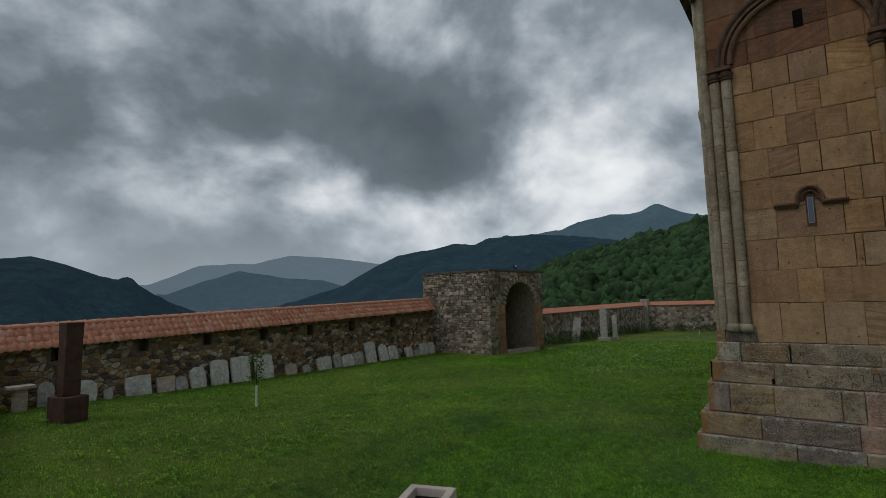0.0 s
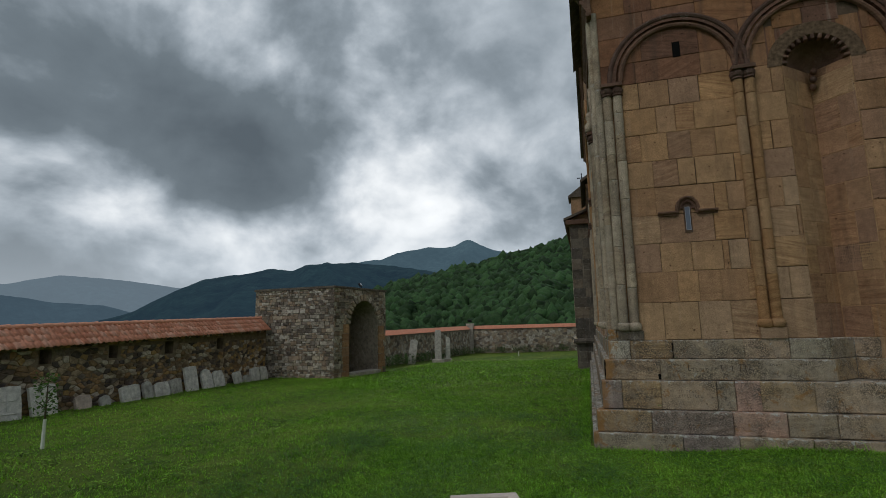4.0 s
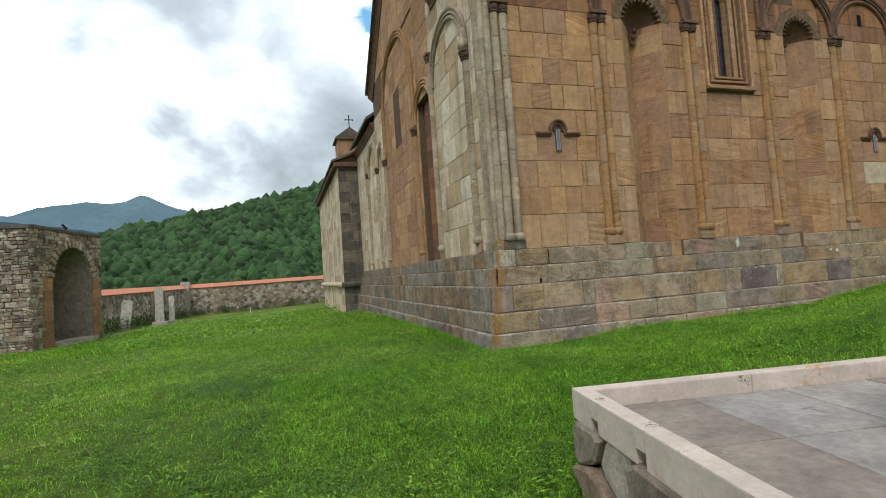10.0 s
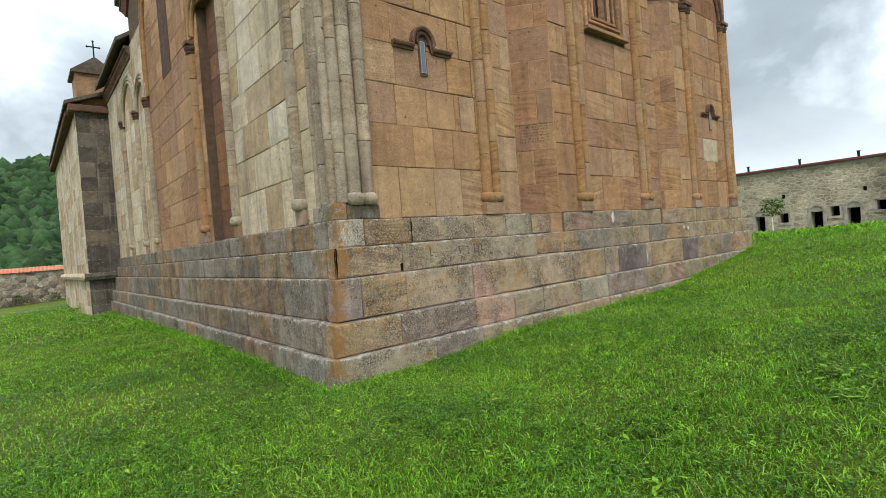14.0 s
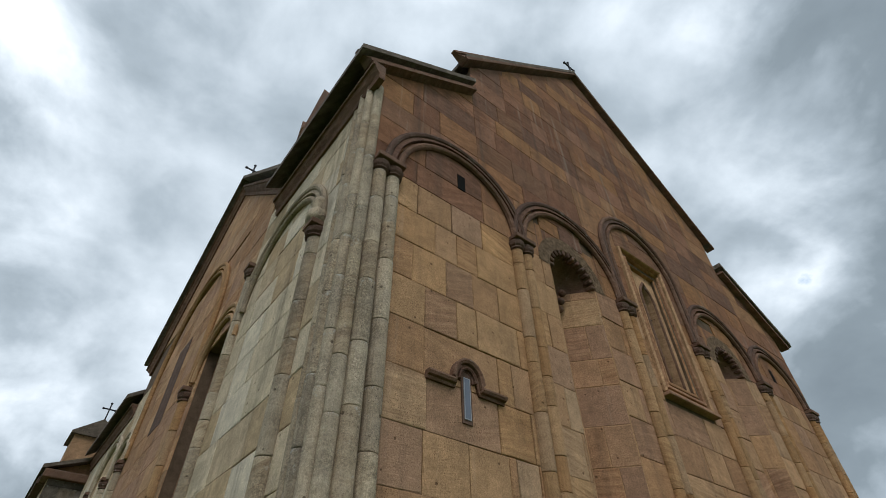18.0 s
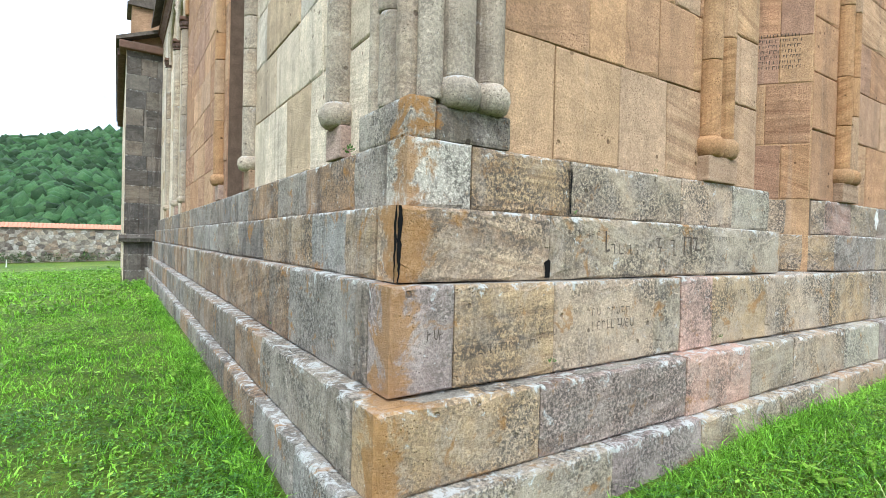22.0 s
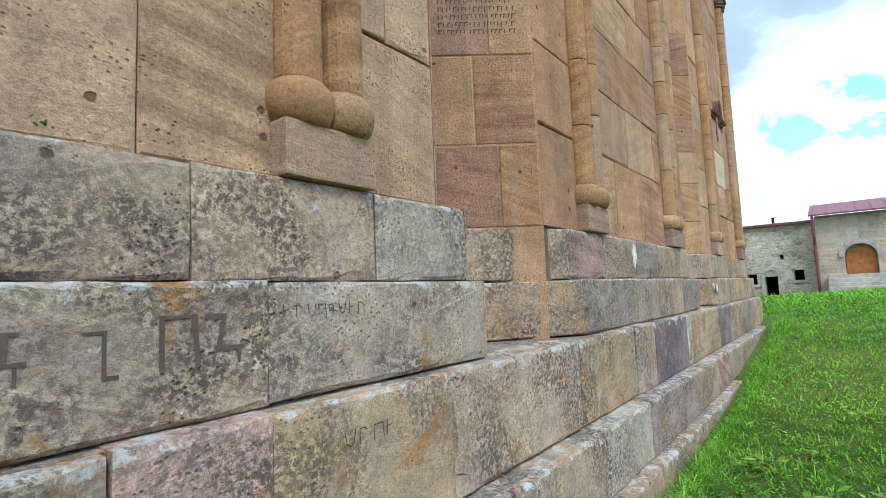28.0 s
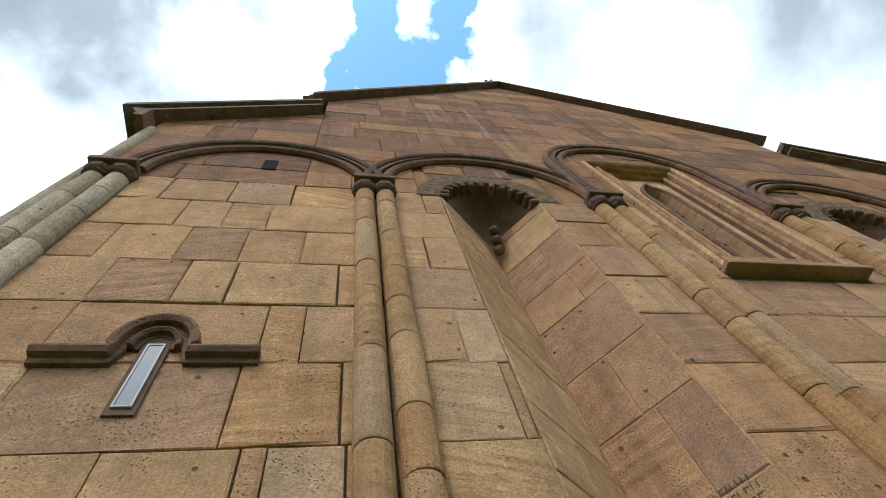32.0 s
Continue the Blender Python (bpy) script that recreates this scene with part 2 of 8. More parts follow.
        # white crust: scattered spots, and along the upper arris of each block
        box = add("TexCoord")
        xyz = add("SeparateXYZ")
        link(box.outputs["Generated"], xyz.inputs[0])
        crust = add("Math", op="MULTIPLY_ADD", _1=0.55)
        link(ranged(add, link, xyz.outputs[2], 0.84, 1.0, 0.0, 0.06), crust.inputs[2])
        link(spread(add, link, world_pos, 11.0, 9, 0.78, 0.6), crust.inputs[0])
        col = mixed(add, link, ranged(add, link, crust.outputs[0], 0.335, 0.365, 0.0, min(1.0, lichen + 0.1)), col, mixed(add, link, speck, (0.28, 0.27, 0.24), (0.66, 0.65, 0.60)))
    if rust:
        side = add("SeparateXYZ")
        link(world_pos, side.inputs[0])
        apart = add("Math", op="SUBTRACT")
        link(side.outputs[0], apart.inputs[0])
        link(side.outputs[1], apart.inputs[1])
        edge = add("Math", op="ABSOLUTE")
        link(apart.outputs[0], edge.inputs[0])
        orange = add("Math", op="ADD")
        link(spread(add, link, world_pos, 4.5, 9, 0.75, 0.5), orange.inputs[0])
        link(ranged(add, link, edge.outputs[0], 0.01, 0.26, 0.16, -0.03), orange.inputs[1])
        col = mixed(add, link, ranged(add, link, orange.outputs[0], 0.545, 0.62, 0.0, rust), col, mixed(add, link, mid, (0.13, 0.065, 0.03), (0.46, 0.23, 0.06)))
    link(col, b.inputs["Base Color"])
    h1 = add("Math", op="MULTIPLY_ADD", _1=0.5)
    link(grain, h1.inputs[0])
    link(mid, h1.inputs[2])
    h2 = add("Math", op="MULTIPLY_ADD", _1=-0.6 * pits)
    link(pit.outputs[0], h2.inputs[0])
    link(h1.outputs[0], h2.inputs[2])
    h3 = add("Math", op="MULTIPLY_ADD", _1=0.5)
    link(beds, h3.inputs[0])
    link(h2.outputs[0], h3.inputs[2])
    bumped(add, link, b, h3.outputs[0], 0.85, 0.018)
    return m


def ranged_grey(add, link, val, a, b, c, d):
    n = add("CombineColor")
    v = ranged(add, link, val, a, b, c, d)
    for i in range(3):
        link(v, n.inputs[i])
    return n.outputs[0]


def plain(name, col, rough=0.8, metal=0.0, vary=0.25, scale=6.0, bump=0.3, dist=0.004):
    m, add, link, b = material(name, rough, metal)
    pos = add("NewGeometry").outputs["Position"]
    a, f = spread(add, link, pos, scale, 5), spread(add, link, pos, scale * 9, 5, 0.7)
    c = mixed(add, link, 1.0, col, ranged_grey(add, link, a, 0.3, 0.7, 1 - vary, 1 + vary), "MULTIPLY")
    c = mixed(add, link, 0.7, c, ranged_grey(add, link, f, 0.3, 0.7, 1 - vary, 1 + vary), "MULTIPLY")
    link(c, b.inputs["Base Color"])
    if bump:
        bumped(add, link, b, f, bump, dist)
    return m


def rubble(name, palette, scale=1.0):
    m, add, link, b = material(name, 0.92)
    geo = add("NewGeometry")
    tint = add("ValToRGB", ramp=[(i / len(palette), c) for i, c in enumerate(palette)], interp="CONSTANT")
    link(geo.outputs["Random Per Island"], tint.inputs[0])
    pos = geo.outputs["Position"]
    a, f, big = spread(add, link, pos, 7.0 * scale, 6, 0.65), spread(add, link, pos, 42.0 * scale, 6, 0.7), spread(add, link, pos, 0.7, 4)
    c = mixed(add, link, 1.0, tint.outputs[0], ranged_grey(add, link, a, 0.3, 0.7, 0.6, 1.35), "MULTIPLY")
    c = mixed(add, link, 0.8, c, ranged_grey(add, link, f, 0.3, 0.7, 0.65, 1.3), "MULTIPLY")
    c = mixed(add, link, 0.7, c, ranged_grey(add, link, big, 0.35, 0.65, 0.6, 1.25), "MULTIPLY")
    moss = spread(add, link, pos, 1.8, 7, 0.7)
    c = mixed(add, link, ranged(add, link, moss, 0.58, 0.68, 0.0, 0.45), c, (0.30, 0.29, 0.24))
    link(c, b.inputs["Base Color"])
    bumped(add, link, b, f, 0.7, 0.015)
    return m


TAN = [(0.434, 0.261, 0.147), (0.35, 0.201, 0.113), (0.471, 0.287, 0.16), (0.375, 0.228, 0.138), (0.4, 0.229, 0.123), (0.454, 0.29, 0.171), (0.36, 0.215, 0.138), (0.371, 0.218, 0.135), (0.421, 0.268, 0.162), (0.349, 0.201, 0.11)]
RED = [(0.25, 0.125, 0.07), (0.29, 0.15, 0.08), (0.20, 0.10, 0.062), (0.32, 0.175, 0.095), (0.26, 0.135, 0.085), (0.18, 0.10, 0.07), (0.30, 0.155, 0.075), (0.22, 0.12, 0.075)]
PALE = [(0.56, 0.46, 0.33), (0.62, 0.52, 0.385), (0.50, 0.39, 0.265), (0.60, 0.50, 0.36), (0.45, 0.335, 0.21), (0.64, 0.56, 0.44)]
FOOT = [(0.40, 0.30, 0.185), (0.36, 0.285, 0.20), (0.44, 0.315, 0.175), (0.33, 0.28, 0.22), (0.45, 0.31, 0.20), (0.30, 0.255, 0.215), (0.42, 0.325, 0.205), (0.36, 0.27, 0.165), (0.40, 0.275, 0.225), (0.41, 0.315, 0.20)]
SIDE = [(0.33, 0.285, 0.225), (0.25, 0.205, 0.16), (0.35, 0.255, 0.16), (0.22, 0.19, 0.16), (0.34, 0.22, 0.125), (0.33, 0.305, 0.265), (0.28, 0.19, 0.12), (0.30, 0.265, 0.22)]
STONE_TAN = ashlar("tan_sandstone_piece", TAN, "object", streaks=0.24)
STONE_BAY = ashlar("bay_sandstone_piece", TAN, "colour", streaks=0.2)
STONE_TAN_J = ashlar("tan_sandstone", TAN, "island", streaks=0.10)
STONE_RED_J = ashlar("red_brown_sandstone", RED, "island", streaks=0.45)
STONE_RED = ashlar("red_brown_sandstone_piece", RED, "object", streaks=0.45)
STONE_PALE = ashlar("pale_sandstone_piece", PALE, "object", streaks=0.42, banding=0.5)
STONE_PALE_J = ashlar("pale_sandstone", PALE, "island", streaks=0.45, banding=0.5)
STONE_FOOT = ashlar("plinth_sandstone_piece", FOOT, "colour", lichen=0.9, rust=0.75, banding=1.3, streaks=0.22)
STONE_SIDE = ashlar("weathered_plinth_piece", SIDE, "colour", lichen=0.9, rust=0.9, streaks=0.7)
STONE_GREY_J = ashlar("grey_streaked_sandstone", [(0.16, 0.14, 0.115), (0.11, 0.098, 0.086), (0.20, 0.165, 0.13), (0.09, 0.082, 0.074)], "island", lichen=0.5, streaks=0.85)
STONE_CORE = plain("mortar_core", (0.125, 0.087, 0.06), 0.95, vary=0.3)
STONE_DARK = ashlar("dark_moulding_sandstone", [(0.145, 0.08, 0.058), (0.175, 0.10, 0.07), (0.115, 0.068, 0.052)], "island", lichen=0.2, streaks=0.2)
STONE_COL = ashlar("column_sandstone", [(0.37, 0.225, 0.115), (0.40, 0.25, 0.135), (0.35, 0.205, 0.10), (0.38, 0.25, 0.15), (0.37, 0.21, 0.10)], "object", streaks=0.12)
STONE_COL_PALE = ashlar("pale_column_sandstone", [(0.44, 0.365, 0.27), (0.50, 0.41, 0.30), (0.40, 0.32, 0.23)], "object", streaks=0.4, lichen=0.5)
ROOF_STONE = ashlar("roof_slab_stone", [(0.12, 0.10, 0.085), (0.15, 0.125, 0.105), (0.10, 0.09, 0.08)], "island", lichen=0.5)
BASE_STONE = ashlar("column_base_sandstone", [(0.34, 0.24, 0.185), (0.31, 0.22, 0.165), (0.37, 0.255, 0.17)], "object")
STONE_GREY = ashlar("grey_streaked_piece", [(0.16, 0.14, 0.115), (0.11, 0.098, 0.086), (0.20, 0.165, 0.13), (0.09, 0.082, 0.074)], "object", lichen=0.5, streaks=0.85)
STONE_NICHE = ashlar("niche_sandstone_piece", [(0.42, 0.26, 0.14), (0.37, 0.22, 0.13), (0.40, 0.235, 0.125), (0.335, 0.20, 0.128), (0.44, 0.285, 0.165), (0.385, 0.225, 0.13)], "object", streaks=0.25)
# dark colour that paints the shade inside cut letters
LETTER = plain("shaded_cut", (0.085, 0.066, 0.05), 0.95, vary=0.3, bump=0)
JAMB = plain("brown_jamb", (0.12, 0.075, 0.055), 0.9, vary=0.25)
RUBBLE_BROWN = rubble("brown_rubble", [(0.26, 0.18, 0.115), (0.38, 0.285, 0.19), (0.15, 0.11, 0.085), (0.30, 0.195, 0.11), (0.46, 0.37, 0.27), (0.19, 0.15, 0.125), (0.36, 0.22, 0.115), (0.54, 0.46, 0.37), (0.11, 0.09, 0.08), (0.42, 0.27, 0.12)])
RUBBLE_GREY = rubble("grey_rubble", [(0.38, 0.33, 0.265), (0.29, 0.245, 0.195), (0.46, 0.405, 0.33), (0.22, 0.18, 0.145), (0.36, 0.27, 0.19), (0.52, 0.47, 0.40), (0.27, 0.20, 0.145), (0.42, 0.35, 0.26), (0.17, 0.14, 0.115)])
MORTAR = plain("lime_mortar", (0.205, 0.155, 0.11), 0.95, vary=0.35, scale=5, bump=0.6, dist=0.02)
MORTAR_TAN = plain("rough_tan_mortar", (0.52, 0.43, 0.325), 0.95, vary=0.45, scale=11, bump=1.0, dist=0.03)
MORTAR_GREY = plain("grey_mortar", (0.29, 0.25, 0.20), 0.95, vary=0.35, scale=5, bump=0.6, dist=0.02)
COPING = plain("cement_coping", (0.40, 0.36, 0.31), 0.9, vary=0.3, scale=3, bump=0.5, dist=0.01)
# near-black put in place of the shade inside openings and cracks
HOLE = plain("hole_shade", (0.006, 0.0055, 0.005), 0.95, bump=0)


def spotted(name, col, rough, spots, vary=0.16, scale=4.0):
    """Stone with sparse spots of growth or lime: spots are (colour, noise scale, threshold)."""
    m = plain(name, col, rough, vary=vary, scale=scale)
    add, link = nodes_of(m.node_tree)
    b = m.node_tree.nodes["Principled BSDF"]
    c = b.inputs["Base Color"].links[0].from_socket
    pos = add("NewGeometry").outputs["Position"]
    for tint, size, edge in spots:
        near, small = spread(add, link, pos, size, 4, 0.6, 0.4), spread(add, link, pos, size * 11, 5, 0.7)
        both = add("Math", op="MULTIPLY")
        link(ranged(add, link, near, edge, edge + 0.06, 0.0, 1.0), both.inputs[0])
        link(ranged(add, link, small, 0.46, 0.56, 0.0, 1.0), both.inputs[1])
        c = mixed(add, link, both.outputs[0], c, tint)
    link(c, b.inputs["Base Color"])
    return m


KERB = spotted("pink_limestone_kerb", (0.56, 0.47, 0.41), 0.75, (((0.50, 0.24, 0.07), 2.3, 0.62), ((0.16, 0.13, 0.11), 5.0, 0.60)))
IRON = plain("dark_iron", (0.03, 0.03, 0.035), 0.5, 0.8, bump=0)
WHITE_METAL = plain("pale_lamp_metal", (0.62, 0.64, 0.66), 0.35, 0.2, bump=0)
WINDOW_WHITE = plain("white_window_frame", (0.30, 0.31, 0.34), 0.4, vary=0.08, bump=0)
WOOD = plain("orange_stained_wood", (0.34, 0.14, 0.04), 0.55, vary=0.3, scale=5)
BROWN_STONE = plain("dark_brown_tuff", (0.095, 0.055, 0.042), 0.85, vary=0.3, scale=4, bump=0.5)
TOMB = plain("pale_tombstone", (0.62, 0.59, 0.54), 0.9, vary=0.28, scale=6, bump=0.9, dist=0.012)
TOMB_PINK = plain("pinkish_tombstone", (0.56, 0.45, 0.38), 0.9, vary=0.28, scale=6, bump=0.9, dist=0.012)
TOMB_GREY = plain("grey_tombstone", (0.44, 0.415, 0.375), 0.9, vary=0.3, scale=6, bump=0.9, dist=0.012)
METAL_ROOF = plain("plum_metal_roof", (0.21, 0.075, 0.085), 0.45, 0.2, vary=0.12, bump=0)
BARK_WHITE = plain("limewashed_bark", (0.74, 0.76, 0.66), 0.8, vary=0.12)
BARK = plain("brown_bark", (0.11, 0.08, 0.055), 0.9)
GRAVEL = plain("pale_path", (0.45, 0.42, 0.34), 0.95)


def tile_mat():
    m, add, link, b = material("terracotta_tile", 0.7)
    rnd = add("ObjectInfo").outputs["Random"]
    geo = add("NewGeometry")
    tint = add("ValToRGB", ramp=[(0.0, (0.66, 0.29, 0.18)), (0.3, (0.72, 0.34, 0.225)), (0.6, (0.60, 0.245, 0.15)), (0.85, (0.74, 0.40, 0.285))])
    link(rnd, tint.inputs[0])
    f = spread(add, link, geo.outputs["Position"], 9.0, 6, 0.7)
    c = mixed(add, link, 0.8, tint.outputs[0], ranged_grey(add, link, f, 0.3, 0.7, 0.7, 1.25), "MULTIPLY")
    link(c, b.inputs["Base Color"])
    return m


def green(name, dark, light, dry, each=None, rough=0.75, sheen=0.0):
    m, add, link, b = material(name, rough)
    geo = add("NewGeometry")
    pos = geo.outputs["Position"]
    big, mid, f = spread(add, link, pos, 0.35, 5, 0.6), spread(add, link, pos, 4.5, 7, 0.7), spread(add, link, pos, 55.0, 6, 0.8)
    c = mixed(add, link, ranged(add, link, mid, 0.35, 0.68, 0.0, 1.0), dark, light)
    c = mixed(add, link, ranged(add, link, big, 0.42, 0.70, 0.0, 0.75), c, dry)
    c = mixed(add, link, 0.9, c, ranged_grey(add, link, f, 0.36, 0.64, 0.35, 1.6), "MULTIPLY")
    if each:
        c = mixed(add, link, 1.0, c, ranged_grey(add, link, geo.outputs["Random Per Island"], 0, 1, 0.45, 1.6), "MULTIPLY")
    link(c, b.inputs["Base Color"])
    if sheen:
        thin = add("BsdfTranslucent")
        link(c, thin.inputs[0])
        mx = add("MixShader")
        mx.inputs[0].default_value = sheen
        link(b.outputs[0], mx.inputs[1])
        link(thin.outputs[0], mx.inputs[2])
        link(mx.outputs[0], m.node_tree.nodes["Material Output"].inputs[0])
    if not each:
        bumped(add, link, b, f, 0.9, 0.03)
    return m


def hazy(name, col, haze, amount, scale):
    """Far slopes: own colour mixed with a glow that paints the bluish air between."""
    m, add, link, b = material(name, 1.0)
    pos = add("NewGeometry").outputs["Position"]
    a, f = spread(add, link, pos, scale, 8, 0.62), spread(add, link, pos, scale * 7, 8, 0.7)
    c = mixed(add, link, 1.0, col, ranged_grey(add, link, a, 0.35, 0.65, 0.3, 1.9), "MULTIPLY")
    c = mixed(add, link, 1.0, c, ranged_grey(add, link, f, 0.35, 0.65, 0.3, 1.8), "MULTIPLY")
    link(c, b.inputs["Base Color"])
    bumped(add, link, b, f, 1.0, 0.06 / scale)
    # haze is painted: the slopes themselves give off this bluish colour
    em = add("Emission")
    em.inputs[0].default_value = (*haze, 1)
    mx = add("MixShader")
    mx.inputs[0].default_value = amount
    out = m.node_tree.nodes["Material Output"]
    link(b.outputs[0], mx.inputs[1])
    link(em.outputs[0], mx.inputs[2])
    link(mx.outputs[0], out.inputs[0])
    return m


TILE = tile_mat()
# ground coloured darker than the blades, painting the shade between them
GRASS = green("lawn_soil", (0.040, 0.080, 0.010), (0.14, 0.22, 0.022), (0.17, 0.21, 0.032))
BLADE = green("grass_blade", (0.10, 0.24, 0.021), (0.275, 0.55, 0.050), (0.31, 0.54, 0.070), each=True, rough=0.45, sheen=0.4)
CLOVER = green("clover_leaf", (0.055, 0.14, 0.028), (0.12, 0.26, 0.045), (0.11, 0.23, 0.04), each=True, rough=0.5, sheen=0.3)
BROADLEAF = green("broad_leaf", (0.09, 0.20, 0.020), (0.26, 0.46, 0.045), (0.30, 0.45, 0.065), each=True, rough=0.5, sheen=0.35)
STRAW = green("dry_stem", (0.30, 0.34, 0.12), (0.42, 0.46, 0.18), (0.45, 0.44, 0.22), each=True, rough=0.6, sheen=0.2)
LEAF = green("leaf", (0.05, 0.12, 0.02), (0.09, 0.19, 0.035), (0.10, 0.17, 0.03), each=True, sheen=0.3)
WEED = green("weed", (0.035, 0.085, 0.02), (0.07, 0.13, 0.03), (0.10, 0.11, 0.04), each=True)
FOREST = green("woodland_crown", (0.017, 0.046, 0.017), (0.040, 0.084, 0.026), (0.048, 0.085, 0.030), each=True)
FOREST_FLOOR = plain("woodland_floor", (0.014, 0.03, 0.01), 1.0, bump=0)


def glass_mat():
    m, add, link, b = material("window_glass", 0.06)
    b.inputs["Base Color"].default_value = (0.05, 0.06, 0.075, 1)
    b.inputs["Specular IOR Level"].default_value = 0.7
    return m


GLASS = glass_mat()


# ---- building tools ----
def link_mesh(name, verts, faces, mat, parent=None, label="", smooth=False):
    me = bpy.data.meshes.new(name)
    me.from_pydata(verts, [], faces)
    me.materials.append(mat)
    if smooth:
        me.polygons.foreach_set("use_smooth", [True] * len(me.polygons))
    ob = new(name, me)
    if parent:
        ob.parent = parent
    if label:
        tagged(ob, label)
    return ob


def part(name, bm, mat, parent=None, label="", smooth=False):
    bmesh.ops.recalc_face_normals(bm, faces=bm.faces)
    me = bpy.data.meshes.new(name)
    bm.to_mesh(me)
    bm.free()
    me.materials.append(mat)
    if smooth:
        me.polygons.foreach_set("use_smooth", [True] * len(me.polygons))
    ob = new(name, me)
    if parent:
        ob.parent = parent
    if label:
        tagged(ob, label)
    return ob


def root(name, label, category, group="", kind="", at=(0, 0, 0), rz=0.0):
    ob = new(name)
    ob.matrix_basis = pose(*at, 0, 0, rz)
    return tagged(ob, label, category, group, kind)


def add_box(bm, x0, y0, z0, x1, y1, z1, bevel=0.0, jitter=0.0, rnd=None):
    made = bmesh.ops.create_cube(bm, size=1)["verts"]
    for v in made:
        v.co = Vector(((x0 + x1) / 2 + v.co.x * (x1 - x0), (y0 + y1) / 2 + v.co.y * (y1 - y0), (z0 + z1) / 2 + v.co.z * (z1 - z0)))
        if jitter:
            v.co += Vector((rnd.uniform(-jitter, jitter), rnd.uniform(-jitter, jitter), rnd.uniform(-jitter, jitter)))
    if bevel:
        edges = list({e for v in made for e in v.link_edges})
        bmesh.ops.bevel(bm, geom=edges, offset=bevel, segments=2, affect="EDGES", profile=0.6)


def add_turned(bm, profile, cx, cy, n=14, a0=0.0, a1=2 * math.pi, sx=1.0, sy=1.0):
    """A body of revolution about an upright axis: profile rows of (radius, z)."""
    whole = abs(a1 - a0 - 2 * math.pi) < 1e-6
    count = n if whole else n + 1
    rings = []
    for r, z in profile:
        rings.append([bm.verts.new((cx + sx * r * math.cos(a0 + (a1 - a0) * i / n), cy + sy * r * math.sin(a0 + (a1 - a0) * i / n), z)) for i in range(count)])
    for lo, hi in zip(rings, rings[1:]):
        for i in range(n):
            j = (i + 1) % count
            bm.faces.new((lo[i], lo[j], hi[j], hi[i]))
    if whole:
        bm.faces.new(list(reversed(rings[0])))
        bm.faces.new(rings[-1])


def add_sweep(bm, points, profile, closed=False):
    """Sweeps a closed profile of (across, out) along points (u, v) in a wall plane; returns nothing. Local frame: x = u, -y = out, z = v."""
    rings = []
    n = len(points)
    for i, (u, v) in enumerate(points):
        a, b = points[max(i - 1, 0)], points[min(i + 1, n - 1)]
        if closed:
            a, b = points[i - 1], points[(i + 1) % n]
        d = Vector((b[0] - a[0], b[1] - a[1])).normalized()
        nrm = Vector((-d.y, d.x))
        rings.append([bm.verts.new((u + nrm.x * p, -q, v + nrm.y * p)) for p, q in profile])
    m = len(profile)
    for i in range(n if closed else n - 1):
        lo, hi = rings[i], rings[(i + 1) % n]
        for k in range(m):
            bm.faces.new((lo[k], lo[(k + 1) % m], hi[(k + 1) % m], hi[k]))
    if not closed:
        bm.faces.new(list(reversed(rings[0])))
        bm.faces.new(rings[-1])


def clip(poly, a, b, c):
    """Keeps the part of a convex polygon with a*u + b*v <= c."""
    out = []
    for i, p in enumerate(poly):
        q = poly[(i + 1) % len(poly)]
        dp, dq = a * p[0] + b * p[1] - c, a * q[0] + b * q[1] - c
        if dp <= 0:
            out.append(p)
        if dp * dq < 0:
            t = dp / (dp - dq)
            out.append((p[0] + t * (q[0] - p[0]), p[1] + t * (q[1] - p[1])))
    return out


def chip(verts, faces, poly, proud, put, bite=0.008, back=0.05):
    """One stone on a wall face, with a chamfered edge, added to joined lists."""
    n = len(poly)
    cu, cv = sum(p[0] for p in poly) / n, sum(p[1] for p in poly) / n
    base = len(verts)
    for u, v in poly:
        verts.append(put(u, v, -back))
    for u, v in poly:
        verts.append(put(u, v, proud - bite * 0.7))
    for u, v in poly:
        d = math.hypot(u - cu, v - cv) + 1e-6
        k = max(0.0, 1 - bite * 1.3 / d)
        verts.append(put(cu + (u - cu) * k, cv + (v - cv) * k, proud))
    for s in (0, n):
        for i in range(n):
            j = (i + 1) % n
            faces.append((base + s + i, base + s + j, base + s + n + j, base + s + n + i))
    faces.append(tuple(base + 2 * n + i for i in range(n)))


def stones_apart(verts, faces, mat, parent, name="stone_block"):
    """Each stone of joined lists as a piece of its own under its wall."""
    owner = list(range(len(verts)))

    def top(i):
        while owner[i] != i:
            owner[i] = owner[owner[i]]
            i = owner[i]
        return i
    for f in faces:
        for i in f[1:]:
            owner[top(i)] = top(f[0])
    groups = {}
    for f in faces:
        groups.setdefault(top(f[0]), []).append(f)
    for fs in groups.values():
        used = sorted({i for f in fs for i in f})
        at = {i: k for k, i in enumerate(used)}
        link_mesh(name, [verts[i] for i in used], [tuple(at[i] for i in f) for f in fs], mat, parent)


BLOCKS = {}


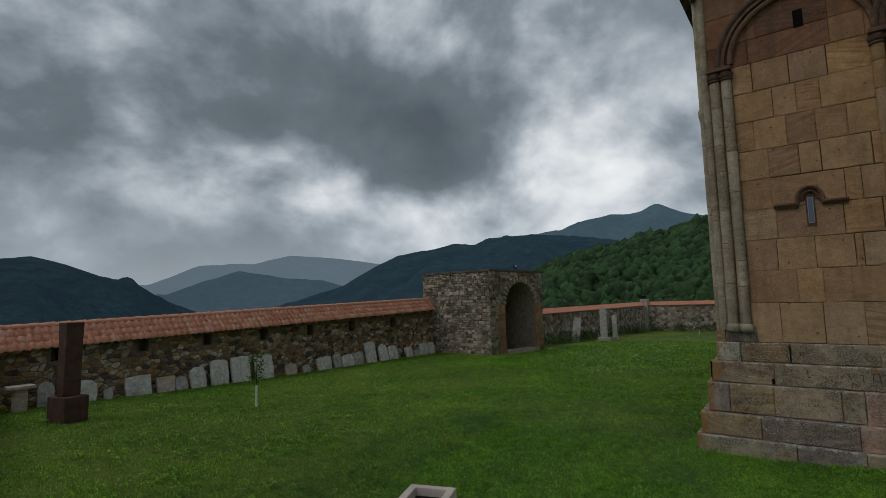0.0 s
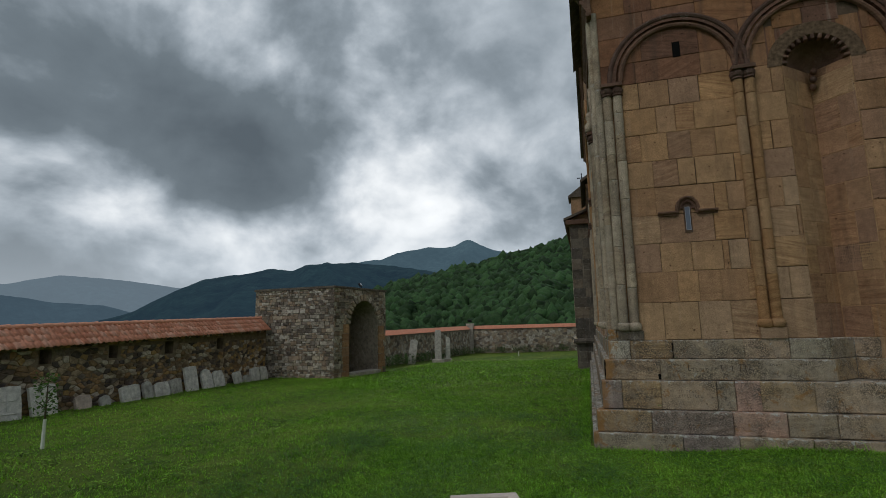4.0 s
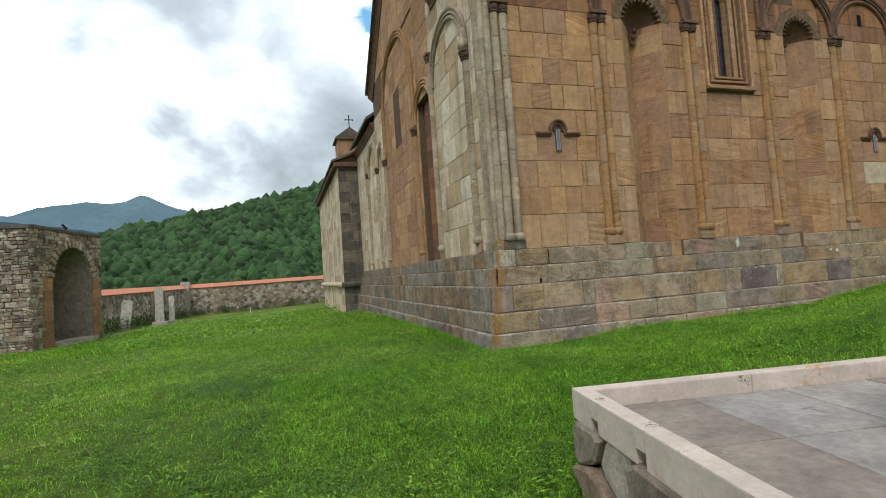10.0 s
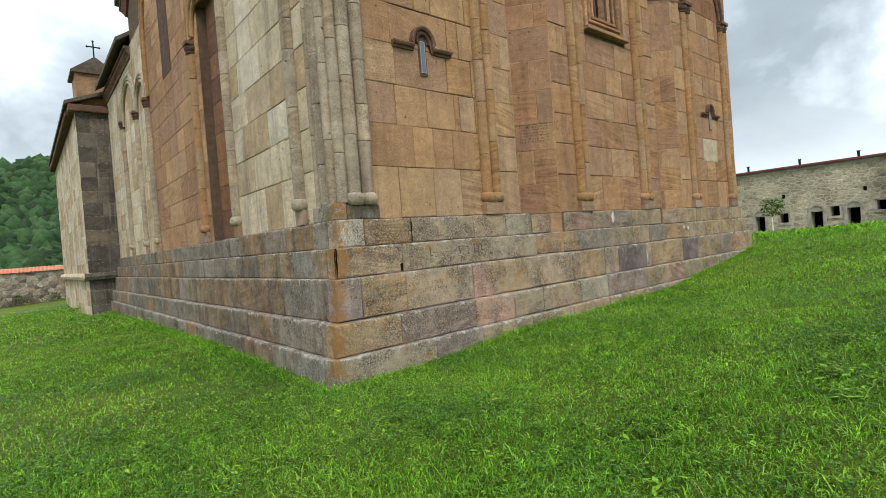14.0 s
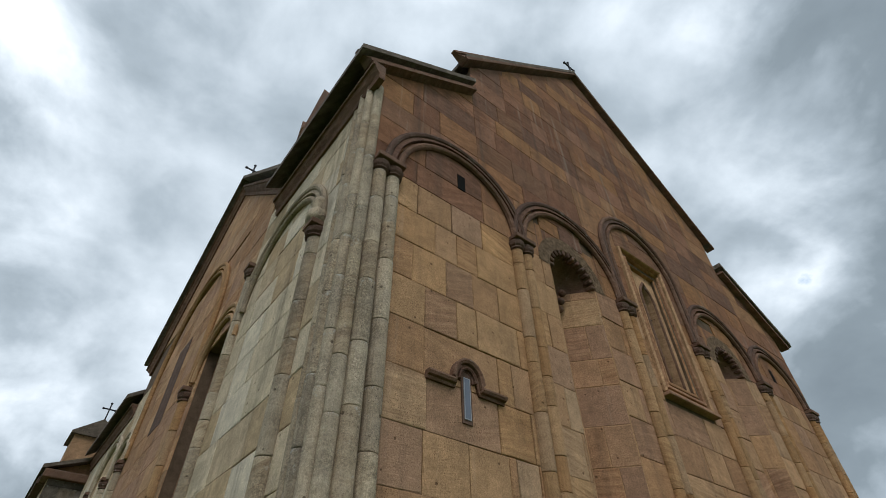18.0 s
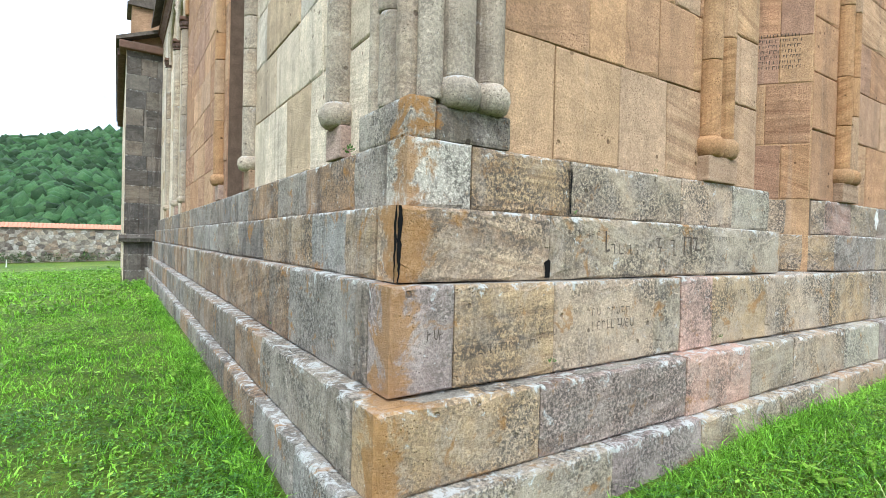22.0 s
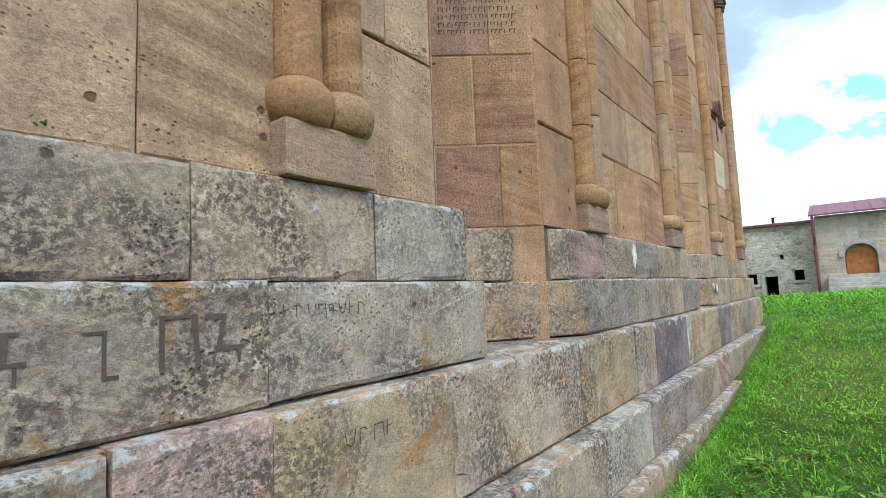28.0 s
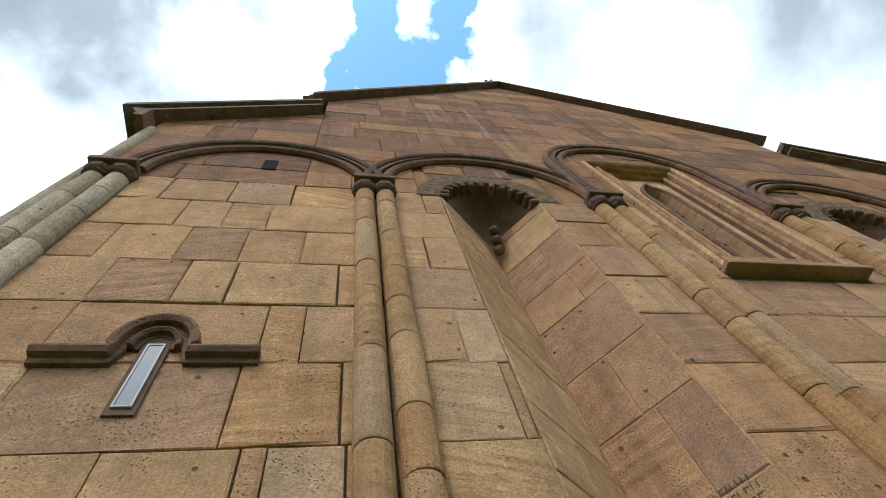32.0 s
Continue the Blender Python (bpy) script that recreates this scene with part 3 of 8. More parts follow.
def block_mesh(w, h, depth, seed, mat):
    """A dressed stone, centred, its face towards -y; alike stones share it."""
    key = (round(w, 2), round(h, 2), round(depth, 2), seed, mat.name)
    if key in BLOCKS:
        return BLOCKS[key]
    rnd = random.Random(hash((key[0], key[1], seed)))
    w, h = key[0] / 2, key[1] / 2
    worn = depth > 0.2
    e = (0.011 if worn else 0.0045) + 0.005 * rnd.random()
    nu, nv = max(2, int(w / (0.045 if worn else 0.16))), max(2, int(h / (0.045 if worn else 0.16)))
    ring = [(-w + 2 * w * i / nu, -h) for i in range(nu)] + [(w, -h + 2 * h * i / nv) for i in range(nv)]
    ring += [(w - 2 * w * i / nu, h) for i in range(nu)] + [(-w, h - 2 * h * i / nv) for i in range(nv)]
    n = len(ring)
    verts, faces = [], []
    for u, v in ring:
        verts.append((u, depth, v))
    for u, v in ring:
        j = rnd.uniform(0, 0.004)
        verts.append((u * (1 - j / w), e * 0.8, v * (1 - j / h)))
    for u, v in ring:
        k = e * rnd.uniform(0.6, 1.7) * (1.9 if abs(u) == w and abs(v) == h else 1) * (rnd.uniform(1.8, 3.2) if rnd.random() < (0.16 if worn else 0.13) else 1)
        verts.append((u - math.copysign(k, u) * (abs(u) > w - 0.001 or 0.3), rnd.uniform(-0.003, 0.002), v - math.copysign(k, v) * (abs(v) > h - 0.001 or 0.3)))
    verts.append((0, -0.002, 0))
    for s in (0, n):
        for i in range(n):
            j = (i + 1) % n
            faces.append((s + i, s + j, s + n + j, s + n + i))
    for i in range(n):
        faces.append((2 * n + i, 2 * n + (i + 1) % n, 3 * n))
    me = bpy.data.meshes.new("stone_block")
    me.from_pydata(verts, [], faces)
    me.materials.append(mat)
    BLOCKS[key] = me
    return me


def courses(rnd, u0, u1, wmin, wmax, fixed=()):
    """Joint places along one course from u0 to u1."""
    marks = [u0] + [f for f in fixed if u0 < f < u1]
    u = marks[-1]
    while u < u1 - wmax * 1.15:
        u += round(rnd.uniform(wmin, wmax), 2)
        marks.append(u)
    if u1 - marks[-1] < wmin * 0.5 and len(marks) > 1:
        marks.pop()
    marks.append(u1)
    return marks


def lay(parent, rnd, face, u0, u1, z0, z1, mat, wmin=0.4, wmax=0.95, proud=0.0, fixed=(), depth=0.10, gap=0.0042, name="stone_block", tints=(), palette=()):
    """A course of separate stones on the plane 'face' (kind, place): 'front' y = place, 'side' x = place."""
    kind, place = face
    marks = courses(rnd, u0, u1, wmin, wmax, fixed)
    for k, (a, b) in enumerate(zip(marks, marks[1:])):
        w, h = b - a - gap * rnd.uniform(0.6, 1.6), z1 - z0 - gap * rnd.uniform(0.6, 1.8)
        ob = new(name, block_mesh(w, h, depth, rnd.randrange(3), mat))
        out = place - proud - rnd.uniform(0.0, 0.007)
        if kind == "front":
            ob.matrix_basis = pose((a + b) / 2, out, (z0 + z1) / 2, rnd.uniform(-0.3, 0.3), rnd.uniform(-0.15, 0.15), rnd.uniform(-0.25, 0.25))
        else:
            ob.matrix_basis = pose(out, (a + b) / 2, (z0 + z1) / 2, 0, 0, -90 + rnd.uniform(-0.25, 0.25))
        ob.parent = parent
        if palette:
            ob.color = (*(tints[k] if k < len(tints) else rnd.choice(palette)), 1)


# ---- ground ----
def ground_z(x, y):
    u, v = np.tanh(x / 14), np.tanh(y / 12)
    z = -0.487 + 0.699 * u - 0.142 * v - 0.191 * u * v + 0.252 * u * u + 0.388 * v * v - 0.733 * np.tanh((y - 15) / 20)
    z = z + 0.579 * np.exp(-((x - 3) ** 2 + (y + 11) ** 2) / 20) - 0.547 * np.exp(-((x + 3.5) ** 2 + (y + 6) ** 2) / 14)
    # the lawn dips along the foot of the plinth
    z = z - (0.42 * np.exp(-((x - 7) / 5.2) ** 2) + 0.14 * np.exp(-((x - 0.5) / 2.2) ** 2)) * np.exp(-((y + 0.4) / 3.0) ** 2)
    far = np.clip((x - 13) / 17, 0, 1)
    z = z - 0.45 * far * far * (3 - 2 * far)
    r = np.hypot(x - 8, y - 12)
    fall = np.clip((r - 62) / 110, 0, 1)
    return z - 45 * fall * fall * (3 - 2 * fall)


def build_ground():
    radii = np.concatenate([np.linspace(0.35, 30, 86), np.linspace(31, 70, 36), np.geomspace(74, 4500, 40)])
    n = 180
    a = np.linspace(0, 2 * np.pi, n, endpoint=False)
    x = -2 + radii[:, None] * np.cos(a)
    y = -3 + radii[:, None] * np.sin(a)
    z = ground_z(x, y)
    verts = [(-2.0, -3.0, float(ground_z(-2.0, -3.0)))] + np.stack([x, y, z], -1).reshape(-1, 3).tolist()
    faces = [(0, 1 + i, 1 + (i + 1) % n) for i in range(n)]
    for k in range(len(radii) - 1):
        lo, hi = 1 + k * n, 1 + (k + 1) * n
        faces += [(lo + i, hi + i, hi + (i + 1) % n, lo + (i + 1) % n) for i in range(n)]
    ob = link_mesh("ground", verts, faces, GRASS, smooth=True)
    tagged(ob, "sloping green lawn of a walled churchyard", "ground", kind="structure")


build_ground()

# ---- the church: east front on y = YW, north side on x = YW, corner at the origin ----
YW, WIDE, LONG, MID = 0.06, 12.7, 17.3, 6.35
COLS = (0.48, 2.73, 5.2, 7.5, 9.97, 12.22)
CAP_Z, SPRING = 6.52, 6.72
TIERS = ((1.31, 1.65, 0.0), (0.95, 1.31, 0.09), (0.45, 0.95, 0.17), (0.07, 0.45, 0.29), (-0.8, 0.07, 0.37))
church = root("church", "tall weathered sandstone church with stepped plinth, blind arcades and gabled roofs", "church")
rng = random.Random(7)


def notch_walls(bm, x0, x1, apex, z0, z1, y):
    """The two faces of a three-cornered niche, with thickness behind."""
    for a, b in ((x0, apex), (apex, x1)):
        ya, yb = (y, y + 0.55) if a == x0 else (y + 0.55, y)
        f = [(a, ya), (b, yb), (b, yb + 0.4), (a, ya + 0.4)]
        lo = [bm.verts.new((p[0], p[1], z0)) for p in f]
        hi = [bm.verts.new((p[0], p[1], z1)) for p in f]
        for i in range(4):
            j = (i + 1) % 4
            bm.faces.new((lo[i], lo[j], hi[j], hi[i]))
        bm.faces.new(lo)
        bm.faces.new(hi)


NICHES = ((3.40, 4.48, 4.02), (2 * MID - 4.48, 2 * MID - 3.40, 2 * MID - 4.02))
GAPS = [(0.0, NICHES[0][0]), (NICHES[0][1], NICHES[1][0]), (NICHES[1][1], WIDE)]

# core walls
bm = bmesh.new()
for k, (a, b) in enumerate(GAPS):
    if k == 1:
        add_box(bm, a, YW + 0.02, -0.6, b, YW + 1.2, 5.40)
        add_box(bm, a, YW + 0.02, 5.40, 5.96, YW + 1.2, 6.6)
        add_box(bm, 6.72, YW + 0.02, 5.40, b, YW + 1.2, 6.6)
        continue
    add_box(bm, a + (0.10 if a == 0 else 0), YW + 0.02, -0.6, b, YW + 1.2, 6.6)
for a, b, c in NICHES:
    add_box(bm, a, YW + 0.95, -0.6, b, YW + 1.2, 6.6)
add_box(bm, 0.10, YW + 0.022, 7.28, 5.96, YW + 1.2, 8.75)
add_box(bm, 6.72, YW + 0.022, 7.28, WIDE - 0.1, YW + 1.2, 8.75)
add_box(bm, 5.96, YW + 0.022, 7.95, 6.72, YW + 1.2, 8.75)
for a, b in ((0.1, NICHES[0][0]), (NICHES[0][1], 5.96), (6.72, NICHES[1][0]), (NICHES[1][1], WIDE)):
    add_box(bm, a, YW + 0.021, 6.6, b, YW + 1.2, 7.28)
east_wall = part("east_wall", bm, STONE_CORE, church)
tagged(east_wall, "tan and red-brown ashlar front with blind arches")


def gable(bm, pts, y0, y1):
    lo = [bm.verts.new((u, y0, v)) for u, v in pts]
    hi = [bm.verts.new((u, y1, v)) for u, v in pts]
    n = len(pts)
    for i in range(n):
        bm.faces.new((lo[i], lo[(i + 1) % n], hi[(i + 1) % n], hi[i]))
    bm.faces.new(lo)
    bm.faces.new(hi)


RAKE_L, RAKE_R, APEX = (1.95, 11.22), (10.90, 11.24), (6.34, 15.65)
bm = bmesh.new()
gable(bm, [(0.1, 8.75), (12.6, 8.75), (10.75, 10.1), (10.75, 11.05), APEX, (2.05, 11.05), (2.05, 10.05)], YW + 0.02, YW + 1.2)
upper = part("east_gable", bm, STONE_CORE, church, "dark red-brown ashlar gable with pale streaks")

# stones of the east front: separate low down, joined above
ZS = [1.65, 2.33, 2.89, 3.43, 3.97, 4.51, 5.04, 5.58, 6.12, 6.66]
BAY = ((1.01, 1.61, 2.13), (1.30, 1.65, 2.02, 2.45), (1.05, 1.58, 2.10, 2.20, 2.52), (1.08, 2.0, 2.49), (1.04, 2.05, 2.27), (1.04, 1.48, 1.78, 2.44), (0.86, 1.34, 1.75, 2.17), (1.18, 1.52, 1.85), (0.9, 1.45, 1.98))
BAY_HUES = [(0.44, 0.285, 0.16), (0.45, 0.30, 0.185), (0.435, 0.268, 0.145), (0.41, 0.248, 0.14), (0.385, 0.228, 0.125), (0.44, 0.262, 0.135), (0.37, 0.228, 0.145)]
BAND = ((2.73,), (2.73, 3.10), (2.73,), (2.73, 3.33), (2.73, 3.17), (2.73,), (2.73, 3.10), (2.73,), (2.73, 3.2))
for row, (z0, z1) in enumerate(zip(ZS, ZS[1:])):
    for k, (a, b) in enumerate(GAPS):
        if k == 1 and z1 > 5.15:
            for c, d in ((a, 5.62), (7.06, b)):
                lay(east_wall, rng, ("front", YW), c, d, z0, z1, STONE_TAN)
        elif k == 0:
            marks = (0.12, 0.58) + BAY[row] + BAND[row] + (b,)
            for c, d in zip(marks, marks[1:]):
                lay(east_wall, rng, ("front", YW), c, d, z0, z1, STONE_BAY, 0.1, 3.0, palette=BAY_HUES if z0 < 4.4 else BAY_HUES[2:])
        else:
            lay(east_wall, rng, ("front", YW), a, b, z0, z1, STONE_TAN, 0.42, 1.0)
verts, faces = [], []
verts_low, faces_low = [], []


def put_front(u, v, d):
    return (u, YW - d, v)


def clip_rake(poly):
    for (u0, v0), (u1, v1), lim in (((-0.1, 8.70), (2.05, 10.19), (None, 2.05)), ((10.68, 10.25), (12.95, 8.78), (10.68, None)),
                                    (RAKE_L, APEX, (2.05, MID)), (APEX, RAKE_R, (MID, 10.68))):
        cu = sum(p[0] for p in poly) / len(poly)
        if (lim[0] is None or cu >= lim[0]) and (lim[1] is None or cu < lim[1]):
            a, b = -(v1 - v0), (u1 - u0)
            poly = clip(poly, a, b, a * u0 + b * v0 - 0.10 * math.hypot(a, b))
            if len(poly) < 3:
                return []
    return poly


z = 6.66
while z < 15.6:
    h = rng.uniform(0.44, 0.6)
    spans = [(0.12, 2.05), (2.05, 5.62), (5.62, 7.06), (7.06, 10.68), (10.68, WIDE - 0.05)]
    for s0, s1 in spans:
        marks = courses(rng, s0, s1, 0.42, 1.05)
        for a, b in zip(marks, marks[1:]):
            poly = [(a + 0.003, z + 0.003), (b - 0.003, z + 0.003), (b - 0.003, z + h - 0.003), (a + 0.003, z + h - 0.003)]
            if 5.6 < a and b < 7.08 and z < 8.25:
                if z + h <= 8.27:
                    continue
                poly = clip(poly, 0, -1, -8.27)
            skip = False
            for n0, n1, nc in NICHES:
                if z < 7.32 and b > n0 - 0.25 and a < n1 + 0.25:
                    # stones stop at the carved arch over the niche
                    if a < n0 - 0.22 and b < nc:
                        poly = clip(poly, 1, 0, n0 - 0.22)
                    elif b > n1 + 0.22 and a > nc:
                        poly = clip(poly, -1, 0, -(n1 + 0.22))
                    else:
                        poly = clip(poly, 0, -1, -7.36)
            if len(poly) < 3:
                continue
            poly = clip_rake(poly)
            if len(poly) >= 3:
                own_v, own_f = [], []
                chip(own_v, own_f, poly, rng.uniform(0.0, 0.008), put_front)
                link_mesh("stone_block", own_v, own_f, STONE_RED, upper)
    z += h

# niches with carved scalloped heads
for a, b, c in NICHES:
    bm = bmesh.new()
    notch_walls(bm, a, b, c, -0.3, 6.62, YW)
    part("niche_back", bm, STONE_NICHE, church)
    verts, faces = [], []
    for left in (True, False):
        p0, p1 = ((a, YW), (c, YW + 0.55)) if left else ((c, YW + 0.55), (b, YW))
        ln = math.hypot(p1[0] - p0[0], p1[1] - p0[1])
        dx, dy = (p1[0] - p0[0]) / ln, (p1[1] - p0[1]) / ln
        nx, ny = dy, -dx

        def put_niche(u, v, d):
            return (p0[0] + dx * u + nx * d, p0[1] + dy * u + ny * d, v)
        z = 1.65
        while z < 6.6:
            h = min(rng.uniform(0.42, 0.62), 6.62 - z)
            marks = [0.01, ln - 0.01] if rng.random() < 0.45 else [0.01, rng.uniform(0.3, 0.5), ln - 0.01]
            for u0, u1 in zip(marks, marks[1:]):
                chip(verts, faces, [(u0 + 0.003, z + 0.003), (u1 - 0.003, z + 0.003), (u1 - 0.003, z + h - 0.003), (u0 + 0.003, z + h - 0.003)], 0.004 + rng.uniform(0, 0.005), put_niche, 0.008, 0.02)
            z += h
    stones_apart(verts, faces, STONE_NICHE, east_wall)
    # hollow head
    r, zc = (b - a) / 2, 6.60
    cx = (a + b) / 2
    bm = bmesh.new()
    seg = 18
    arc = [bm.verts.new((cx + r * math.cos(math.pi * i / seg), YW, zc + r * math.sin(math.pi * i / seg))) for i in range(seg + 1)]
    mids = [bm.verts.new((c + (v.co.x - c) * 0.55, YW + 0.38, zc + (v.co.z - zc) * 0.72)) for v in arc]
    tip = bm.verts.new((c, YW + 0.56, zc))
    for i in range(seg):
        bm.faces.new((arc[i], arc[i + 1], mids[i + 1], mids[i]))
        bm.faces.new((mids[i], mids[i + 1], tip))
    part("niche_hood", bm, STONE_DARK, church, "dark hollow head of the niche", smooth=True)
    # carved band and its filling up to the coursed stones
    bm = bmesh.new()
    outer = r + 0.24
    rings = []
    for i in range(seg + 1):
        t = math.pi * i / seg
        rings.append([bm.verts.new((cx + q * math.cos(t), y, zc + q * math.sin(t))) for q, y in ((r, YW + 0.2), (r, YW - 0.008), (r + 0.03, YW - 0.014), (outer - 0.03, YW - 0.014), (outer, YW - 0.008), (outer, YW + 0.2))])
    for lo, hi in zip(rings, rings[1:]):
        for k in range(5):
            bm.faces.new((lo[k], lo[k + 1], hi[k + 1], hi[k]))
    part("carved_band", bm, plain("carved_stone_%d" % round(a), (0.20, 0.135, 0.085), 0.9, vary=0.5, scale=16, bump=1.0, dist=0.03), church, "band of worn interlace carving").data.update()
    bm = bmesh.new()
    for i in range(seg):
        t0, t1 = math.pi * i / seg, math.pi * (i + 1) / seg
        q = [(cx + outer * math.cos(t0), zc + outer * math.sin(t0)), (cx + outer * math.cos(t1), zc + outer * math.sin(t1))]
        top = [(min(max(q[1][0] * 1.0, a - 0.26), b + 0.26), 7.42), (q[0][0], 7.42)]
        lo = [bm.verts.new((u, YW + 0.004, v)) for u, v in q + top]
        bm.faces.new(lo)
    part("spandrel", bm, STONE_RED_J, church)
    # teeth of the scalloped edge
    bm = bmesh.new()
    for i in range(13):
        t = math.pi * (i + 0.5) / 13
        m = Matrix.Translation((cx + (r - 0.045) * math.cos(t), YW + 0.05, zc + (r - 0.045) * math.sin(t))) @ Matrix.Rotation(-t, 4, "Y")
        made = bmesh.ops.create_cube(bm, size=1, matrix=m @ Matrix.Diagonal((0.10, 0.13, 0.062, 1)))["verts"]
        bmesh.ops.bevel(bm, geom=list({e for v in made for e in v.link_edges}), offset=0.014, segments=1, affect="EDGES")
    part("scalloped_edge", bm, STONE_DARK, church, "row of carved stone teeth")
    bm = bmesh.new()
    for k in range(3):
        add_turned(bm, [(0.02, 6.22 + 0.13 * k), (0.055, 6.25 + 0.13 * k), (0.06, 6.29 + 0.13 * k), (0.03, 6.34 + 0.13 * k)], c - 0.01, YW + 0.42 - 0.05 * k, 8)
    part("niche_knot", bm, STONE_DARK, church, "small carved knot hanging in the niche", smooth=True)

# carved inscription panel in the niche: rows of short cuts, painted as dark flat strokes
bm = bmesh.new()
p0, p1 = Vector((4.02, YW + 0.55)), Vector((4.48, YW))
d = (p1 - p0).normalized()
nrm = Vector((d.y, -d.x))
r2 = random.Random(3)
for row in range(7):
    s = 0.10
    while s < 0.60:
        w = r2.uniform(0.012, 0.03)
        o = p0 + d * s + nrm * 0.0115
        zz = 3.27 - row * 0.052
        hgt = r2.uniform(0.02, 0.036)
        q = [(o.x, o.y, zz), (o.x + d.x * 0.006, o.y + d.y * 0.006, zz), (o.x + d.x * 0.006, o.y + d.y * 0.006, zz - hgt), (o.x, o.y, zz - hgt)]
        bm.faces.new([bm.verts.new(x) for x in q])
        if r2.random() < 0.5:
            q = [(o.x, o.y, zz), (o.x + d.x * w, o.y + d.y * w, zz), (o.x + d.x * w, o.y + d.y * w, zz - 0.006), (o.x, o.y, zz - 0.006)]
            bm.faces.new([bm.verts.new(x) for x in q])
        s += w + 0.008
tagged(part("inscription", bm, LETTER, church, "rows of worn carved letters"), kind="stuff")


# ---- engaged columns, arches ----
def column(x, y, z0, z1, mat, turned=0.0, pair=True, r=0.088, block=0.12, cap=True):
    """A pair of slim engaged shafts with round bases and capitals; turned: degrees about the upright axis."""
    top = new("engaged_column")
    top.matrix_basis = pose(x, y, 0, 0, 0, turned)
    top.parent = church
    tagged(top, "slim engaged column pair with round bases and bulbous capitals" if pair else "slim engaged column with a round base")
    offs = (-r - 0.008, r + 0.008) if pair else (0.0,)
    for o in offs:
        z = z0
        while z < z1 - 0.05:
            bm = bmesh.new()
            h = min(rng.uniform(0.34, 0.80), z1 - z)
            q = r * rng.uniform(0.98, 1.02)
            add_turned(bm, [(q * 0.90, z + 0.002), (q * 0.975, z + 0.005), (q, z + 0.012), (q, z + h - 0.012), (q * 0.975, z + h - 0.005), (q * 0.90, z + h - 0.002)], o + rng.uniform(-0.004, 0.004), -0.02, 16)
            z += h
            part("shaft_drum", bm, mat, top)
        bm = bmesh.new()
        add_turned(bm, [(r * 1.0, z0 - 0.15), (r * 1.26, z0 - 0.13), (r * 1.42, z0 - 0.08), (r * 1.36, z0 - 0.03), (r * 1.02, z0 + 0.004)], o, -0.02, 16)
        part("base_roll", bm, mat, top, smooth=True)
        if cap:
            bm = bmesh.new()
            add_turned(bm, [(r * 0.9, z1 - 0.02), (r * 1.25, z1 + 0.0), (r * 1.1, z1 + 0.03), (r * 1.35, z1 + 0.06), (r * 1.45, z1 + 0.11), (r * 1.1, z1 + 0.17)], o, -0.03, 10)
            part("capital", bm, STONE_DARK, top, "worn bulbous capital")
    w = 0.2 if pair else 0.13
    if cap:
        bm = bmesh.new()
        add_box(bm, -w, -0.17, z1 + 0.16, w, 0.05, z1 + 0.235, 0.012)
        part("abacus", bm, STONE_DARK, top)
    if block:
        bm = bmesh.new()
        add_box(bm, -w, -block, 1.652, w, 0.06, z0 - 0.145, 0.012)
        part("base_block", bm, BASE_STONE, top)
    return top


for i, x in enumerate(COLS):
    column(x if i else 0.40, YW, 1.99 if i else 1.97, CAP_Z - 0.08, STONE_COL if i else STONE_COL_PALE, block=0.095 if i else 0)
# worn block under the corner, then the corner rolls
bm = bmesh.new()
add_box(bm, 0.008, 0.008, 1.648, 0.16, 0.62, 1.855, 0.02)
part("corner_block", bm, STONE_SIDE, church, "eroded pale block under the corner shafts").color = (0.40, 0.345, 0.265, 1)
bm = bmesh.new()
add_box(bm, 0.162, 0.006, 1.648, 0.64, 0.2, 1.83, 0.02)
part("corner_block", bm, STONE_SIDE, church, "dark eroded block under the corner shafts").color = (0.20, 0.165, 0.125, 1)
for x, y, r in ((0.15, 0.065, 0.07), (0.07, 0.15, 0.065), (0.075, 0.33, 0.08), (0.07, 0.52, 0.05)):
    roll = new("corner_roll")
    roll.parent = church
    tagged(roll, "pale rounded corner shaft, lichen-stained")
    z = 1.85
    while z < 8.3:
        bm = bmesh.new()
        h = min(rng.uniform(0.5, 0.95), 8.3 - z)
        q = r * rng.uniform(0.96, 1.04)
        add_turned(bm, [(q * 0.94, z + 0.003), (q, z + 0.016), (q, z + h - 0.016), (q * 0.94, z + h - 0.003)], x + rng.uniform(-0.004, 0.004), y + rng.uniform(-0.004, 0.004), 14)
        z += h
        part("shaft_drum", bm, STONE_COL_PALE, roll)

ROLL = [(0.05 * math.cos(2 * math.pi * k / 8), 0.03 + 0.05 * math.sin(2 * math.pi * k / 8)) for k in range(8)]
FILLET = [(-0.035, -0.02), (-0.035, 0.05), (0.035, 0.07), (0.035, -0.02)]


def arch_line(c, r, spring, stilt=0.0, n=22):
    pts = [(c + r, spring)] if stilt else []
    pts += [(c + r * math.cos(math.pi * i / n), spring + stilt + r * math.sin(math.pi * i / n)) for i in range(n + 1)]
    if stilt:
        pts.append((c - r, spring))
    return pts


def arch(c, r, spring, stilt, placing, mat=STONE_DARK):
    bm = bmesh.new()
    add_sweep(bm, arch_line(c, r - 0.10, spring, stilt), [(-p, q) for p, q in ROLL])
    add_sweep(bm, arch_line(c, r + 0.02, spring, stilt), FILLET)
    add_sweep(bm, arch_line(c, r + 0.10, spring, stilt), [(p, q * 0.9 + 0.012) for p, q in ROLL])
    ob = part("arch_moulding", bm, mat, church, "round arch moulding of two rolls")
    ob.matrix_basis = placing
    return ob


